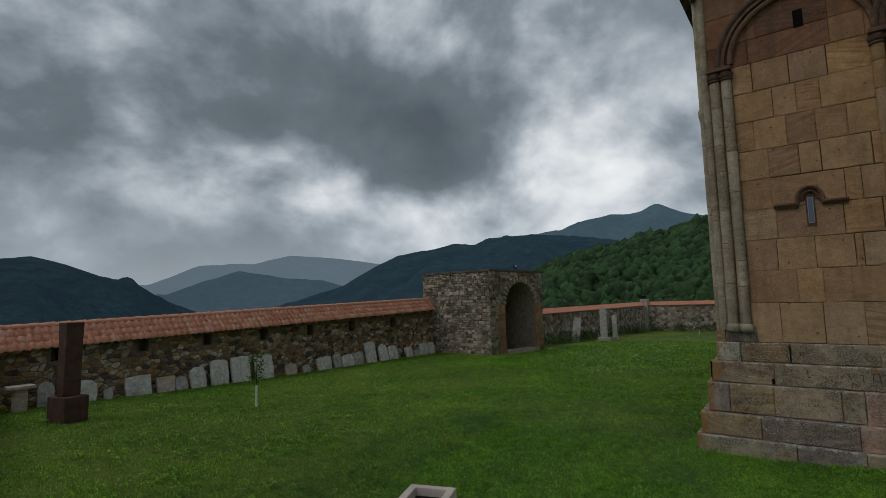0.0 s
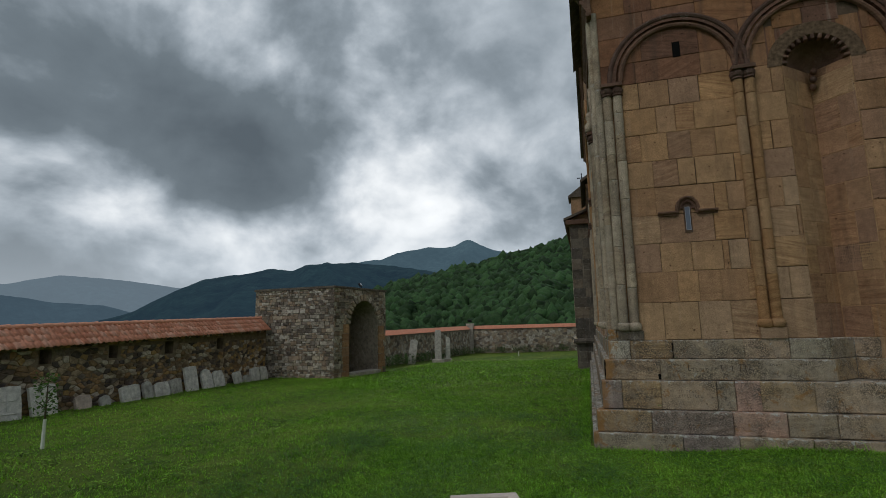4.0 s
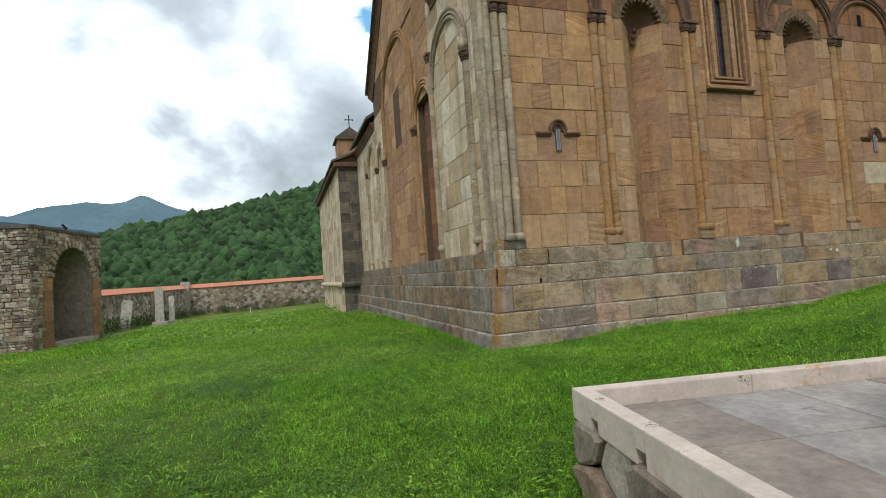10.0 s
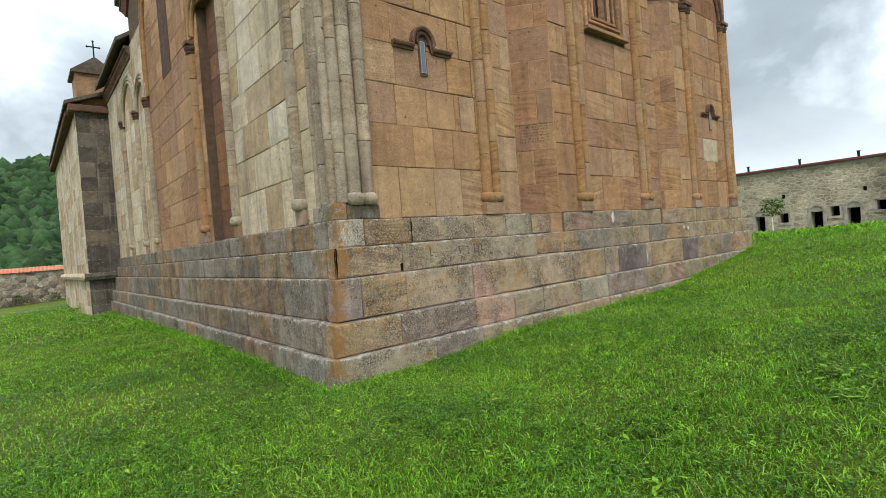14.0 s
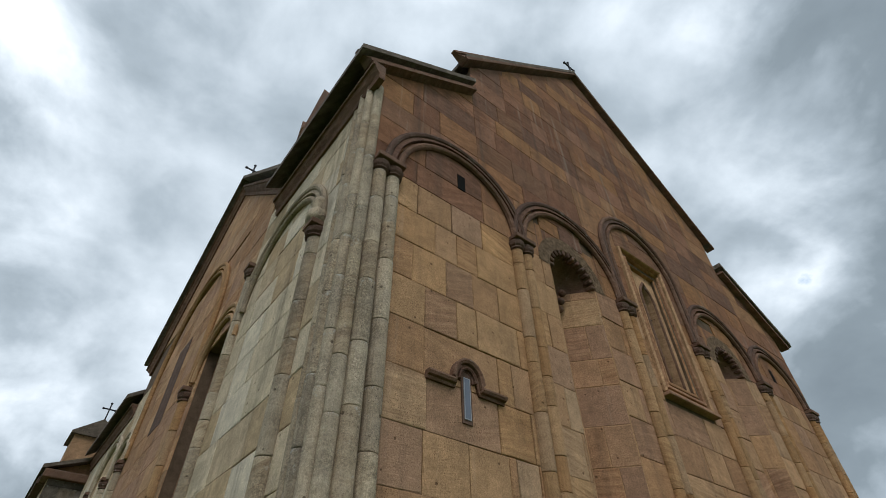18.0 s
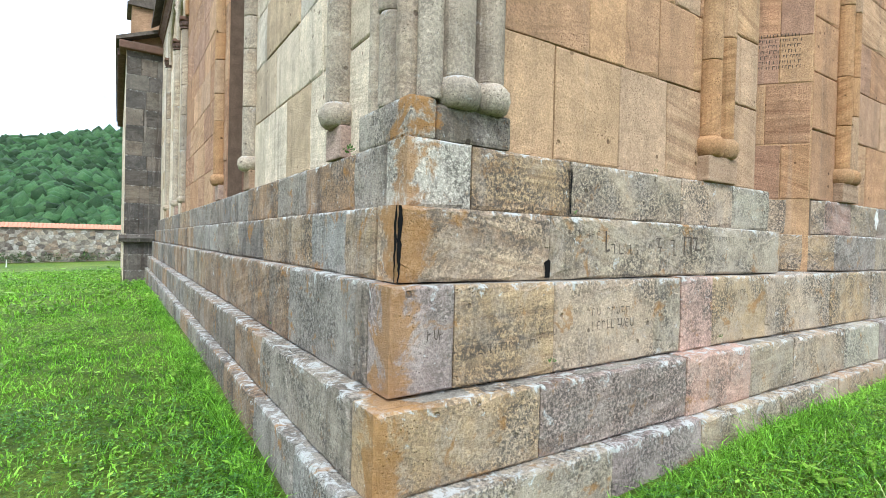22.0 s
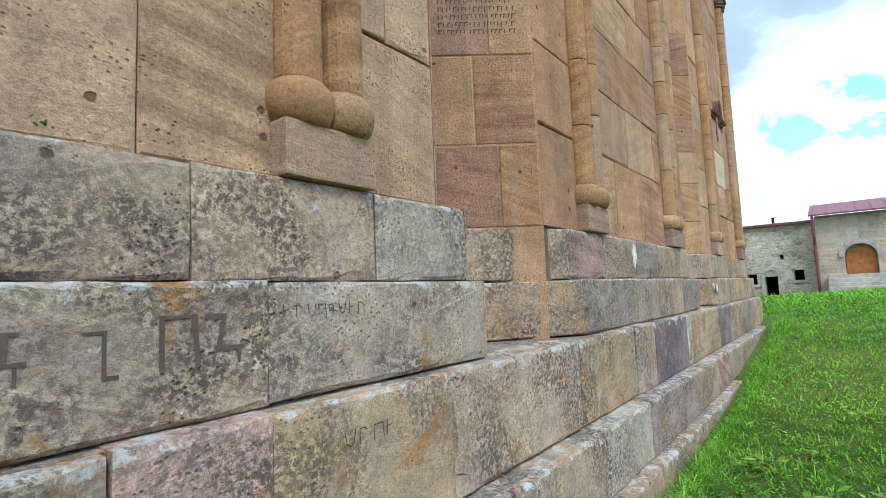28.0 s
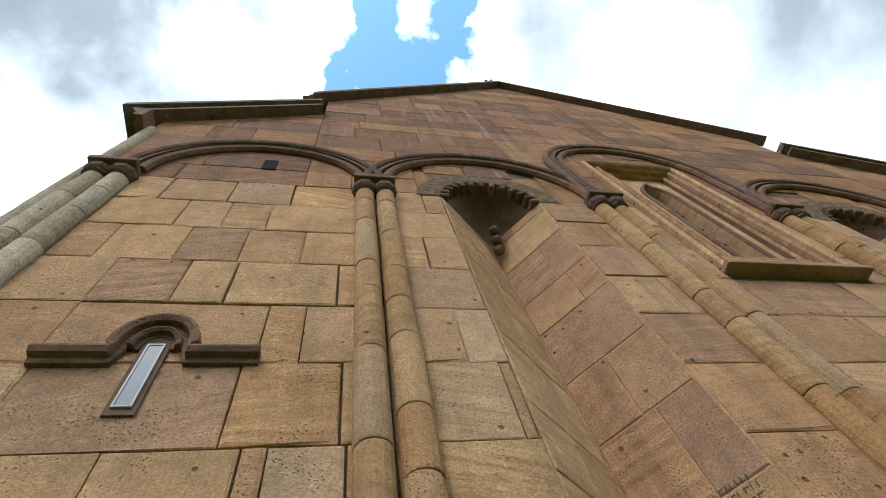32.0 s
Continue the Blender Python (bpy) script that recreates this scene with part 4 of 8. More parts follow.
FRONT, NORTH = pose(0, YW, 0), Matrix(((0, 1, 0, YW), (1, 0, 0, 0), (0, 0, 1, 0), (0, 0, 0, 1)))
for i, (a, b) in enumerate(zip(COLS, COLS[1:])):
    arch((a + b) / 2, (b - a) / 2, SPRING, 1.28 if i == 2 else 0.0, FRONT)

# ---- tall middle window with stepped frame ----
win = new("window_tall")
win.parent = church
tagged(win, "tall narrow window in stepped rectangular stone frames")
bm = bmesh.new()
for k, (u0, u1, v0, v1, out, w) in enumerate(((5.66, 7.02, 5.22, 8.24, 0.05, 0.075), (5.80, 6.88, 5.32, 8.08, 0.025, 0.05), (5.93, 6.75, 5.45, 7.95, -0.02, 0.06))):
    line = [(u0, v0), (u1, v0), (u1, v1), (u0, v1)]
    add_sweep(bm, line, [(-w / 2, -0.16), (-w / 2, out), (0, out + 0.025), (w / 2, out), (w / 2, -0.16)], True)
part("stone_frame", bm, STONE_TAN_J, win).matrix_basis = FRONT
bm = bmesh.new()
for u0, u1, z0, dz, out in ((5.60, 7.08, 5.12, 0.055, 0.125), (5.66, 7.02, 5.175, 0.05, 0.085), (5.80, 6.88, 5.30, 0.05, 0.05), (5.92, 6.76, 5.40, 0.055, 0.02)):
    add_box(bm, u0, -out, z0, u1, 0.2, z0 + dz, 0.012)
part("sill", bm, STONE_TAN_J, win, "thin stepped stone sill").matrix_basis = FRONT
HEAD = [(6.17, 7.22), (6.18, 7.36), (6.22, 7.50), (6.28, 7.60), (6.34, 7.70), (6.40, 7.60), (6.46, 7.50), (6.50, 7.36), (6.51, 7.22)]
for side in (0, 1):
    bm = bmesh.new()
    ring = ([(5.95, 7.95), (5.95, 5.44), (6.17, 5.44)] + HEAD[:5] + [(6.34, 7.95)]) if side == 0 else ([(6.34, 7.95)] + HEAD[4:] + [(6.51, 5.44), (6.73, 5.44), (6.73, 7.95)])
    lo = [bm.verts.new((u, 0.07, v)) for u, v in ring]
    hi = [bm.verts.new((u, 0.21, v)) for u, v in ring]
    for i in range(len(ring)):
        j = (i + 1) % len(ring)
        bm.faces.new((lo[i], lo[j], hi[j], hi[i]))
    bm.faces.new(lo)
    part("reveal", bm, STONE_TAN_J, win).matrix_basis = FRONT
bm = bmesh.new()
add_sweep(bm, [(6.14, 5.46)] + [(6.34 + (u - 6.34) * 1.18, v + 0.03) for u, v in HEAD] + [(6.54, 5.46)], [(0.03 * math.cos(2 * math.pi * k / 8), -0.07 + 0.035 * math.sin(2 * math.pi * k / 8)) for k in range(8)])
part("inner_moulding", bm, STONE_DARK, win, "pointed inner roll moulding").matrix_basis = FRONT
bm = bmesh.new()
add_box(bm, 6.1, 0.22, 5.4, 6.58, 0.235, 7.9)
part("pane", bm, GLASS, win, "dark window glass").matrix_basis = FRONT
bm = bmesh.new()
for u in (6.23, 6.34, 6.45):
    add_box(bm, u - 0.008, 0.195, 5.4, u + 0.008, 0.21, 7.9)
for v in (5.8, 6.2, 6.6, 7.0, 7.4):
    add_box(bm, 6.1, 0.193, v - 0.008, 6.58, 0.208, v + 0.008)
part("grille", bm, IRON, win).matrix_basis = FRONT
# near-black sheet stands in for the unlit room behind the glass
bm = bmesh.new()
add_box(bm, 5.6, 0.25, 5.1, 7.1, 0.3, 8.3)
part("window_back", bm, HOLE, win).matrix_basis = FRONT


# ---- small slit windows under bent hood bars ----
def slit(c, placing, zc=3.95, white=True):
    top = new("slit_window")
    top.parent = church
    tagged(top, "narrow slit window under a dark bent hood mould")
    top.matrix_basis = placing @ pose(c, 0, zc)
    bm = bmesh.new()
    prof = [(-0.045, -0.02), (-0.045, 0.03), (-0.015, 0.035), (-0.008, 0.07), (0.02, 0.085), (0.04, 0.08), (0.04, -0.02)]
    line = [(0.51, 0.03), (0.17, 0.03)] + [(0.17 * math.cos(t), 0.10 + 0.2 * math.sin(t)) for t in [math.pi * i / 10 for i in range(11)]] + [(-0.17, 0.03), (-0.51, 0.03)]
    add_sweep(bm, line, [(-p, q) for p, q in prof])
    line = [(0.10 * math.cos(t), 0.10 + 0.13 * math.sin(t)) for t in [math.pi * i / 8 for i in range(9)]]
    add_sweep(bm, line, [(-p * 0.6, q * 0.7) for p, q in prof])
    part("hood", bm, STONE_DARK, top)
    bm = bmesh.new()
    add_box(bm, -0.065, -0.016, -0.34, 0.065, 0.0, 0.2)
    part("opening", bm, JAMB, top)
    bm = bmesh.new()
    for a, b, c2, d in ((-0.042, -0.30, -0.033, 0.14), (0.033, -0.30, 0.042, 0.14), (-0.033, -0.30, 0.033, -0.291), (-0.033, 0.131, 0.033, 0.14)):
        add_box(bm, a, -0.026, b, c2, -0.0165, d)
    part("frame", bm, WINDOW_WHITE, top)
    bm = bmesh.new()
    add_box(bm, -0.033, -0.022, -0.291, 0.033, -0.0175, 0.131)
    part("pane", bm, PANE, top, "pane with the sky reflection painted in")


# sky reflection is put into the base colour; real gloss is nearly off
PANE = plain("sky_tinted_pane", (0.15, 0.17, 0.215), 0.35, vary=0.05, bump=0)
PANE.node_tree.nodes["Principled BSDF"].inputs["Specular IOR Level"].default_value = 0.1
slit(1.57, FRONT)
slit(2 * MID - 1.57, FRONT, 4.0)
# air slits: near-black shapes laid on the wall, their shade painted
for c in (1.65, 2 * MID - 1.65):
    bm = bmesh.new()
    add_box(bm, c - 0.07, -0.014, 7.09, c + 0.07, 0.0, 7.40)
    add_turned(bm, [(0.07, -0.014), (0.07, 0.0)], c, 0, 10)
    bmesh.ops.transform(bm, matrix=Matrix.Identity(4), verts=bm.verts)
    part("air_slit", bm, HOLE, church, "small air slit painted dark").matrix_basis = FRONT

# ---- cornices and roofs ----
CORNICE = [(-0.30, -0.05), (-0.30, 0.04), (-0.22, 0.06), (-0.20, 0.03), (-0.10, 0.10), (-0.02, 0.13), (-0.02, 0.16), (0.06, 0.16), (0.06, -0.05)]
for line in ([(13.0, 8.66), (10.72, 10.16)], [(11.0, 11.13), APEX, (1.82, 11.10)], [(2.0, 10.11), (-0.14, 8.63)]):
    bm = bmesh.new()
    add_sweep(bm, line, [(-p, q) for p, q in CORNICE][::-1] if line[0][0] < line[-1][0] else CORNICE)
    part("cornice", bm, STONE_DARK, church, "dark weathered stone cornice").matrix_basis = FRONT


def slope(name, corners, thick=0.12, mat=ROOF_STONE):
    bm = bmesh.new()
    lo = [bm.verts.new(c) for c in corners]
    hi = [bm.verts.new((c[0], c[1], c[2] + thick)) for c in corners]
    n = len(corners)
    for i in range(n):
        bm.faces.new((lo[i], lo[(i + 1) % n], hi[(i + 1) % n], hi[i]))
    bm.faces.new(lo)
    bm.faces.new(hi)
    return part(name, bm, mat, church, "grey stone-slab roof")


T0, T1, TM = 3.15, 12.1, 7.6
slope("roof_low", [(-0.30, -0.13, 8.70), (2.0, -0.13, 10.27), (2.0, T0 + 0.1, 10.27), (-0.30, T0 + 0.1, 8.70)])
slope("roof_low", [(10.7, -0.13, 10.31), (13.15, -0.13, 8.73), (13.15, T0, 8.73), (10.7, T0, 10.31)])
slope("roof_low", [(-0.30, T1 - 0.1, 8.0), (2.0, T1 - 0.1, 9.6), (2.0, LONG, 9.6), (-0.30, LONG, 8.0)])
slope("roof_high", [(1.85, -0.09, 11.16), (MID, -0.09, 15.74), (MID, LONG, 15.74), (1.85, LONG, 11.16)])
slope("roof_high", [(MID, -0.09, 15.74), (10.88, -0.09, 11.16), (10.88, LONG, 11.16), (MID, LONG, 15.74)])

# ---- north side ----
bm = bmesh.new()
add_box(bm, YW + 0.02, 0.10, -0.6, YW + 1.2, 3.72, 8.6)
add_box(bm, YW + 0.02, 5.15, -0.6, YW + 1.2, LONG, 8.0)
add_box(bm, YW + 0.22, 3.72, -0.6, YW + 1.2, 5.15, 6.3)
add_box(bm, YW + 0.02, 3.72, 6.3, YW + 1.2, 5.15, 8.3)
add_box(bm, 1.2, 1.2, -0.6, WIDE - 0.05, LONG, 8.4)
add_box(bm, 2.1, 1.2, 8.4, 10.6, LONG, 11.1)
north_wall = part("north_wall", bm, STONE_CORE, church, "pale streaked ashlar side wall")
bm = bmesh.new()
lo = [bm.verts.new((YW + 0.02, u, v)) for u, v in ((T0 + 0.1, 7.9), (T1 - 0.1, 7.9), (T1 - 0.1, 9.2), (TM, 13.0), (T0 + 0.1, 9.2))]
hi = [bm.verts.new((6.0, v.co.y, v.co.z)) for v in lo]
for i in range(5):
    bm.faces.new((lo[i], lo[(i + 1) % 5], hi[(i + 1) % 5], hi[i]))
bm.faces.new(lo)
bm.faces.new(hi)
part("north_gable_core", bm, STONE_CORE, church)


def put_north(u, v, d):
    return (YW - d, u, v)


for z0, z1 in zip(ZS, ZS[1:]):
    lay(north_wall, rng, ("side", YW), 0.57, 3.70, z0, z1, STONE_PALE, 0.5, 1.1)
verts, faces = [], []
rverts, rfaces = [], []
z = 6.66
while z < 8.5:
    h = min(rng.uniform(0.44, 0.58), 8.6 - z)
    marks = courses(rng, 0.12, 3.72, 0.45, 1.0)
    for a, b in zip(marks, marks[1:]):
        chip(verts, faces, [(a + .003, z + .003), (b - .003, z + .003), (b - .003, z + h - .003), (a + .003, z + h - .003)], rng.uniform(0, 0.008), put_north)
    z += h
for lo_z, hi_z, u0, u1 in ((1.65, 9.2, 5.15, 9.9), (1.65, 7.95, 9.9, LONG)):
    z = lo_z
    while z < hi_z:
        h = min(rng.uniform(0.45, 0.6), hi_z - z + 0.01)
        marks = courses(rng, u0, u1, 0.5, 1.1)
        for a, b in zip(marks, marks[1:]):
            v, f = (rverts, rfaces) if u0 < 6 else (verts, faces)
            chip(v, f, [(a + .003, z + .003), (b - .003, z + .003), (b - .003, z + h - .003), (a + .003, z + h - .003)], rng.uniform(0, 0.008), put_north)
        z += h
z = 6.3
while z < 12.8:
    h = rng.uniform(0.45, 0.6)
    for u0, u1 in ((T0 + 0.1, 5.15), (5.15, TM), (TM, T1 - 0.1)):
        if u0 >= 5.15 and z < 8.9:
            continue
        if u0 < 5.15 and z < 8.3:
            u0 = 3.72
        marks = courses(rng, u0, u1, 0.5, 1.0)
        for a, b in zip(marks, marks[1:]):
            poly = [(a + .003, z + .003), (b - .003, z + .003), (b - .003, z + h - .003), (a + .003, z + h - .003)]
            for sgn in (1, -1):
                A, B = -(3.8) * sgn, 4.4
                poly = clip(poly, A, B, A * TM + B * 12.95) if poly else poly
            if len(poly) >= 3:
                chip(rverts, rfaces, poly, rng.uniform(0, 0.008), put_north)
    z += h
stones_apart(verts, faces, STONE_PALE, north_wall)
stones_apart(rverts, rfaces, STONE_TAN, north_wall)
# side niche lining
verts, faces = [], []


def put_deep(u, v, d):
    return (YW + 0.20 - d, u, v)


z = 1.65
while z < 6.3:
    h = min(rng.uniform(0.45, 0.6), 6.31 - z)
    chip(verts, faces, [(3.73, z + .003), (4.45, z + .003), (4.45, z + h - .003), (3.73, z + h - .003)], 0.004, put_deep)
    chip(verts, faces, [(4.46, z + .003), (5.14, z + .003), (5.14, z + h - .003), (4.46, z + h - .003)], 0.004, put_deep)
    z += h
stones_apart(verts, faces, STONE_RED, north_wall)
for y, z1, pair, mat in ((0.98, 5.85, False, STONE_COL_PALE), (3.55, 6.9, False, STONE_COL_PALE), (5.45, 5.45, False, STONE_COL), (10.0, 5.55, False, STONE_COL_PALE), (11.6, 5.6, False, STONE_COL_PALE), (14.0, 5.85, False, STONE_COL_PALE)):
    column(YW, y, 2.0, z1, mat, -90, pair, 0.10, block=0.07)
arch(2.26, 1.28, 6.15, 0.0, NORTH, STONE_COL_PALE)
arch(4.5, 0.92, 5.75, 0.0, NORTH, STONE_COL)
arch(7.72, 2.2, 5.8, 1.5, NORTH, STONE_COL)
arch(10.8, 0.78, 5.8, 0.0, NORTH, STONE_COL_PALE)
arch(12.8, 1.2, 5.9, 0.0, NORTH, STONE_COL_PALE)
for line in ([(-0.15, 8.46), (T0 + 0.1, 8.46)], [(T1 - 0.1, 7.85), (LONG, 7.85)], [(T0 - 0.1, 9.0), (TM, 12.95), (T1 + 0.1, 9.0)]):
    bm = bmesh.new()
    add_sweep(bm, line, [(p, q) for p, q in CORNICE])
    part("cornice", bm, STONE_DARK, church, "dark weathered stone cornice").matrix_basis = NORTH
slope("transept_roof", [(-0.2, T0 - 0.15, 9.15), (6.0, T0 - 0.15, 9.15), (6.0, TM, 13.25), (-0.2, TM, 13.25)])
slope("transept_roof", [(-0.2, TM, 13.25), (6.0, TM, 13.25), (6.0, T1 + 0.15, 9.15), (-0.2, T1 + 0.15, 9.15)])
bm = bmesh.new()
add_box(bm, YW - 0.012, 7.3, 5.75, YW + 0.03, 8.15, 7.7)
part("blind_panel", bm, STONE_DARK, church, "dark carved window surround")
# carved figure over the first side capital
bm = bmesh.new()
add_turned(bm, [(0.05, 6.05), (0.14, 6.12), (0.15, 6.25), (0.08, 6.36), (0.12, 6.44), (0.09, 6.54), (0.02, 6.58)], YW - 0.06, 0.98, 9)
part("carved_boss", bm, STONE_COL_PALE, church, "worn carved stone boss", smooth=True)


# ---- plinth ----
plinth = new("plinth")
plinth.parent = church
tagged(plinth, "stepped plinth of large lichen-spotted blocks")
bm = bmesh.new()
for z0, z1, d in TIERS:
    for a, b in ((-d + 0.05, 3.50), (4.72, 2 * MID - 4.72), (2 * MID - 3.50, WIDE + d - 0.05)):
        if z1 < 1.0:
            if a > 0:
                continue
            a, b = -d + 0.05, WIDE + d - 0.05
        add_box(bm, a, -d + 0.05, z0, b, 1.0, z1 - 0.006)
    add_box(bm, -d + 0.052, 0.9, z0, 1.0, LONG, z1 - 0.007)
    if z1 > 1.0:
        for m in (False, True):
            a, b, c = 3.50, 4.72, 4.05
            if m:
                a, b, c = 2 * MID - b, 2 * MID - a, 2 * MID - c
            lo = [bm.verts.new((x, y, z0)) for x, y in ((a, -d + 0.05), (c, 0.42), (b, -d + 0.05), (b, 1.0), (a, 1.0))]
            hi = [bm.verts.new((v.co.x, v.co.y, z1 - 0.006)) for v in lo]
            for i in range(5):
                bm.faces.new((lo[i], lo[(i + 1) % 5], hi[(i + 1) % 5], hi[i]))
            bm.faces.new(hi)
core = part("plinth_core", bm, STONE_FOOT, plinth)
core.color = (0.33, 0.295, 0.24, 1)
tagged(core, kind="stuff")
OCHRE, GREY, PINK, PURPLE, TANNED, PALE_GREEN = (0.46, 0.33, 0.195), (0.42, 0.345, 0.25), (0.54, 0.355, 0.275), (0.36, 0.285, 0.25), (0.47, 0.355, 0.245), (0.45, 0.395, 0.295)
WHITISH, VIOLET = (0.52, 0.47, 0.38), (0.19, 0.14, 0.145)
FIX = {0: (0.38, 1.11, 2.25, 2.95), 1: (0.86, 2.43, 3.31), 2: (0.18, 0.83, 1.72, 2.01, 2.39, 3.18, 4.4, 5.4, 5.86, 6.93, 7.14, 8.6), 3: (0.63, 1.9, 2.7, 3.4, 4.4, 5.26, 6.65), 4: (1.09, 1.95, 3.0)}
HUES = {0: (WHITISH, OCHRE, GREY, TANNED, PALE_GREEN), 1: (TANNED, GREY, GREY, PINK), 2: (PURPLE, OCHRE, TANNED, GREY, PINK, OCHRE, TANNED, OCHRE, TANNED, VIOLET, PALE_GREEN, OCHRE, VIOLET),
        3: (OCHRE, PURPLE, PINK, GREY, TANNED, PALE_GREEN, PURPLE), 4: (GREY, PURPLE, GREY, TANNED)}
SIDE_FIX = {0: (0.65, 1.54, 2.31), 1: (0.54, 1.12, 2.4), 2: (0.2, 1.32, 3.3, 4.6), 3: (-0.07, 0.88, 1.57, 2.48), 4: (0.5, 1.4, 2.5)}
for k, (z0, z1, d) in enumerate(TIERS):
    zlo = max(z0, -0.5)
    if z1 > 1.0:
        lay(plinth, rng, ("front", -d), -d, 3.55, zlo, z1, STONE_FOOT, 0.6, 1.3, fixed=FIX[k], depth=0.22, tints=HUES[k], palette=FOOT)
        lay(plinth, rng, ("front", -d), 4.70, 2 * MID - 4.70, zlo, z1, STONE_FOOT, 0.5, 1.1, depth=0.22, palette=FOOT)
        lay(plinth, rng, ("front", -d), 2 * MID - 3.55, WIDE + d, zlo, z1, STONE_FOOT, 0.6, 1.1, depth=0.22, palette=FOOT)
        for a, b in (((3.55, -d), (4.05, 0.40)), ((4.05, 0.40), (4.70, -d)), ((2 * MID - 4.70, -d), (2 * MID - 4.05, 0.40)), ((2 * MID - 4.05, 0.40), (2 * MID - 3.55, -d))):
            ln = math.hypot(b[0] - a[0], b[1] - a[1])
            ob = new("stone_block", block_mesh(ln - 0.01, z1 - zlo - 0.01, 0.16, k, STONE_FOOT))
            ob.matrix_basis = pose((a[0] + b[0]) / 2, (a[1] + b[1]) / 2, (zlo + z1) / 2, 0, 0, math.degrees(math.atan2(b[1] - a[1], b[0] - a[0])))
            ob.parent = plinth
            ob.color = (*rng.choice((TANNED, GREY, OCHRE)), 1)
    else:
        lay(plinth, rng, ("front", -d), -d, WIDE + d, zlo, z1, STONE_FOOT, 0.55, 1.2, fixed=FIX[k], depth=0.22, tints=HUES[k], palette=FOOT)
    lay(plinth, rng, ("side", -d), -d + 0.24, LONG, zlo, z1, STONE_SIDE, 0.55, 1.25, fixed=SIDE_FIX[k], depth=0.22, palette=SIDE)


# letters cut into the plinth, too worn to read: short flat strokes painting their shade
bm = bmesh.new()
r2 = random.Random(11)


GLYPHS = {
    "e": ((0, 1, 0, 0), (0, 0, .6, 0), (0, .55, .5, .55)), "o": ((0, 0, 0, 1), (0, 1, .8, 1), (.8, 1, .9, 0)),
    "g": ((0, .9, .5, 1), (0, .9, .15, .4), (.15, .4, .6, .35), (.55, 1, .65, 0), (.6, .4, 1, .35)), "i": ((0, 0, 0, 1), (0, .5, .5, .6)),
    "r": ((0, 0, 0, 1), (0, .95, .3, 1), (.3, 1, .55, .85)), "l": ((0, 1, .05, 0), (.05, 0, .6, .05)),
    "q": ((0, 1, .6, 1), (.6, 1, .6, 0), (.6, 0, 1, 0)), "u": ((0, 1, .15, .2), (.15, .2, .45, 0), (.45, 0, .75, .2), (.75, .2, .9, 1)),
    "t": ((0, 1, .6, 1), (.3, 1, .3, .4), (.3, .4, .8, .4), (.6, .4, .6, 0)), "z": ((0, 1, .5, 1), (.5, 1, .3, .3), (.3, .3, 1, .3), (.9, .3, .9, 0)),
    "f": ((.6, .9, .25, 1), (.25, 1, 0, .6), (0, .6, 0, .1), (0, .5, .5, .5), (0, .1, .6, 0))}


def strokes(text, u0, u1, v, size, y, thick=0.05):
    """A row of worn angular letters, as flat strokes coloured like shaded cuts; a blank leaves a gap."""
    step = (u1 - u0) / len(text)
    t = size * thick
    cut = 0
    for k, sign in enumerate(text):
        u = u0 + step * (k + r2.uniform(0.0, 0.12))
        lift = v + r2.uniform(-0.06, 0.06) * size
        for a, b, c, d in GLYPHS.get(sign, ()):
            p, q = Vector((u + a * step * 0.8, lift + b * size)), Vector((u + c * step * 0.8, lift + d * size))
            along = (q - p).normalized() * t
            side = Vector((-along.y, along.x))
            w0, w1 = r2.uniform(0.6, 1.3), r2.uniform(0.5, 1.2)
            cut += 1
            bm.faces.new([bm.verts.new((o.x, y - 0.0006 * (cut % 4), o.y)) for o in (p - along + side * w0, p - along - side * w0, q + along - side * w1, q + along + side * w1)])


for row in (("eo gir", 1.0, 1.28, 1.185, 0.045, -0.0995), ("l", 1.31, 1.37, 1.115, 0.115, -0.0995), ("qlqt", 1.36, 1.66, 1.10, 0.055, -0.0995), ("t q", 1.82, 2.05, 1.10, 0.10, -0.0995),
            ("oz", 2.12, 2.36, 1.10, 0.12, -0.0995), ("iruoguir", 2.47, 2.80, 1.20, 0.035, -0.0995), ("ru rruzo", 1.115, 1.455, 0.745, 0.042, -0.1795), ("lfrllzufu", 1.115, 1.50, 0.665, 0.048, -0.1795),
            ("leq oriuoi", 0.26, 0.74, 0.61, 0.04, -0.1795), ("iui", 0.02, 0.12, 0.70, 0.045, -0.1795), ("uroi", 2.62, 2.86, 0.80, 0.045, -0.1795), ("riu", 0.74, 0.84, 0.66, 0.03, -0.1795)):
    strokes(*row)
tagged(part("worn_letters", bm, LETTER, plinth, "worn letters cut into the plinth"), kind="stuff")
# crack and joint holes: flat near-black shapes painting their shaded depth
bm = bmesh.new()
for top_u, low_u, place in ((-0.088, -0.094, lambda u, v: (u, -0.1005, v)), (-0.085, -0.074, lambda u, v: (-0.1005, u, v))):
    rims = ([], [])
    for i in range(19):
        t = i / 18
        mid_u, half = top_u + (low_u - top_u) * t + r2.uniform(-0.005, 0.005), 0.004 + 0.009 * math.sin(math.pi * min(1, 0.1 + t)) * r2.uniform(0.5, 1.4)
        rims[0].append((mid_u - half, 1.305 - 0.35 * t))
        rims[1].append((mid_u + half, 1.305 - 0.35 * t))
    bm.faces.new([bm.verts.new(place(max(u, -0.1005), v)) for u, v in rims[0] + rims[1][::-1]])
bm.faces.new([bm.verts.new((u, -0.1005, v)) for u, v in ((0.812, 0.962), (0.852, 0.962), (0.856, 1.05), (0.842, 1.065), (0.806, 1.045), (0.818, 1.0))])
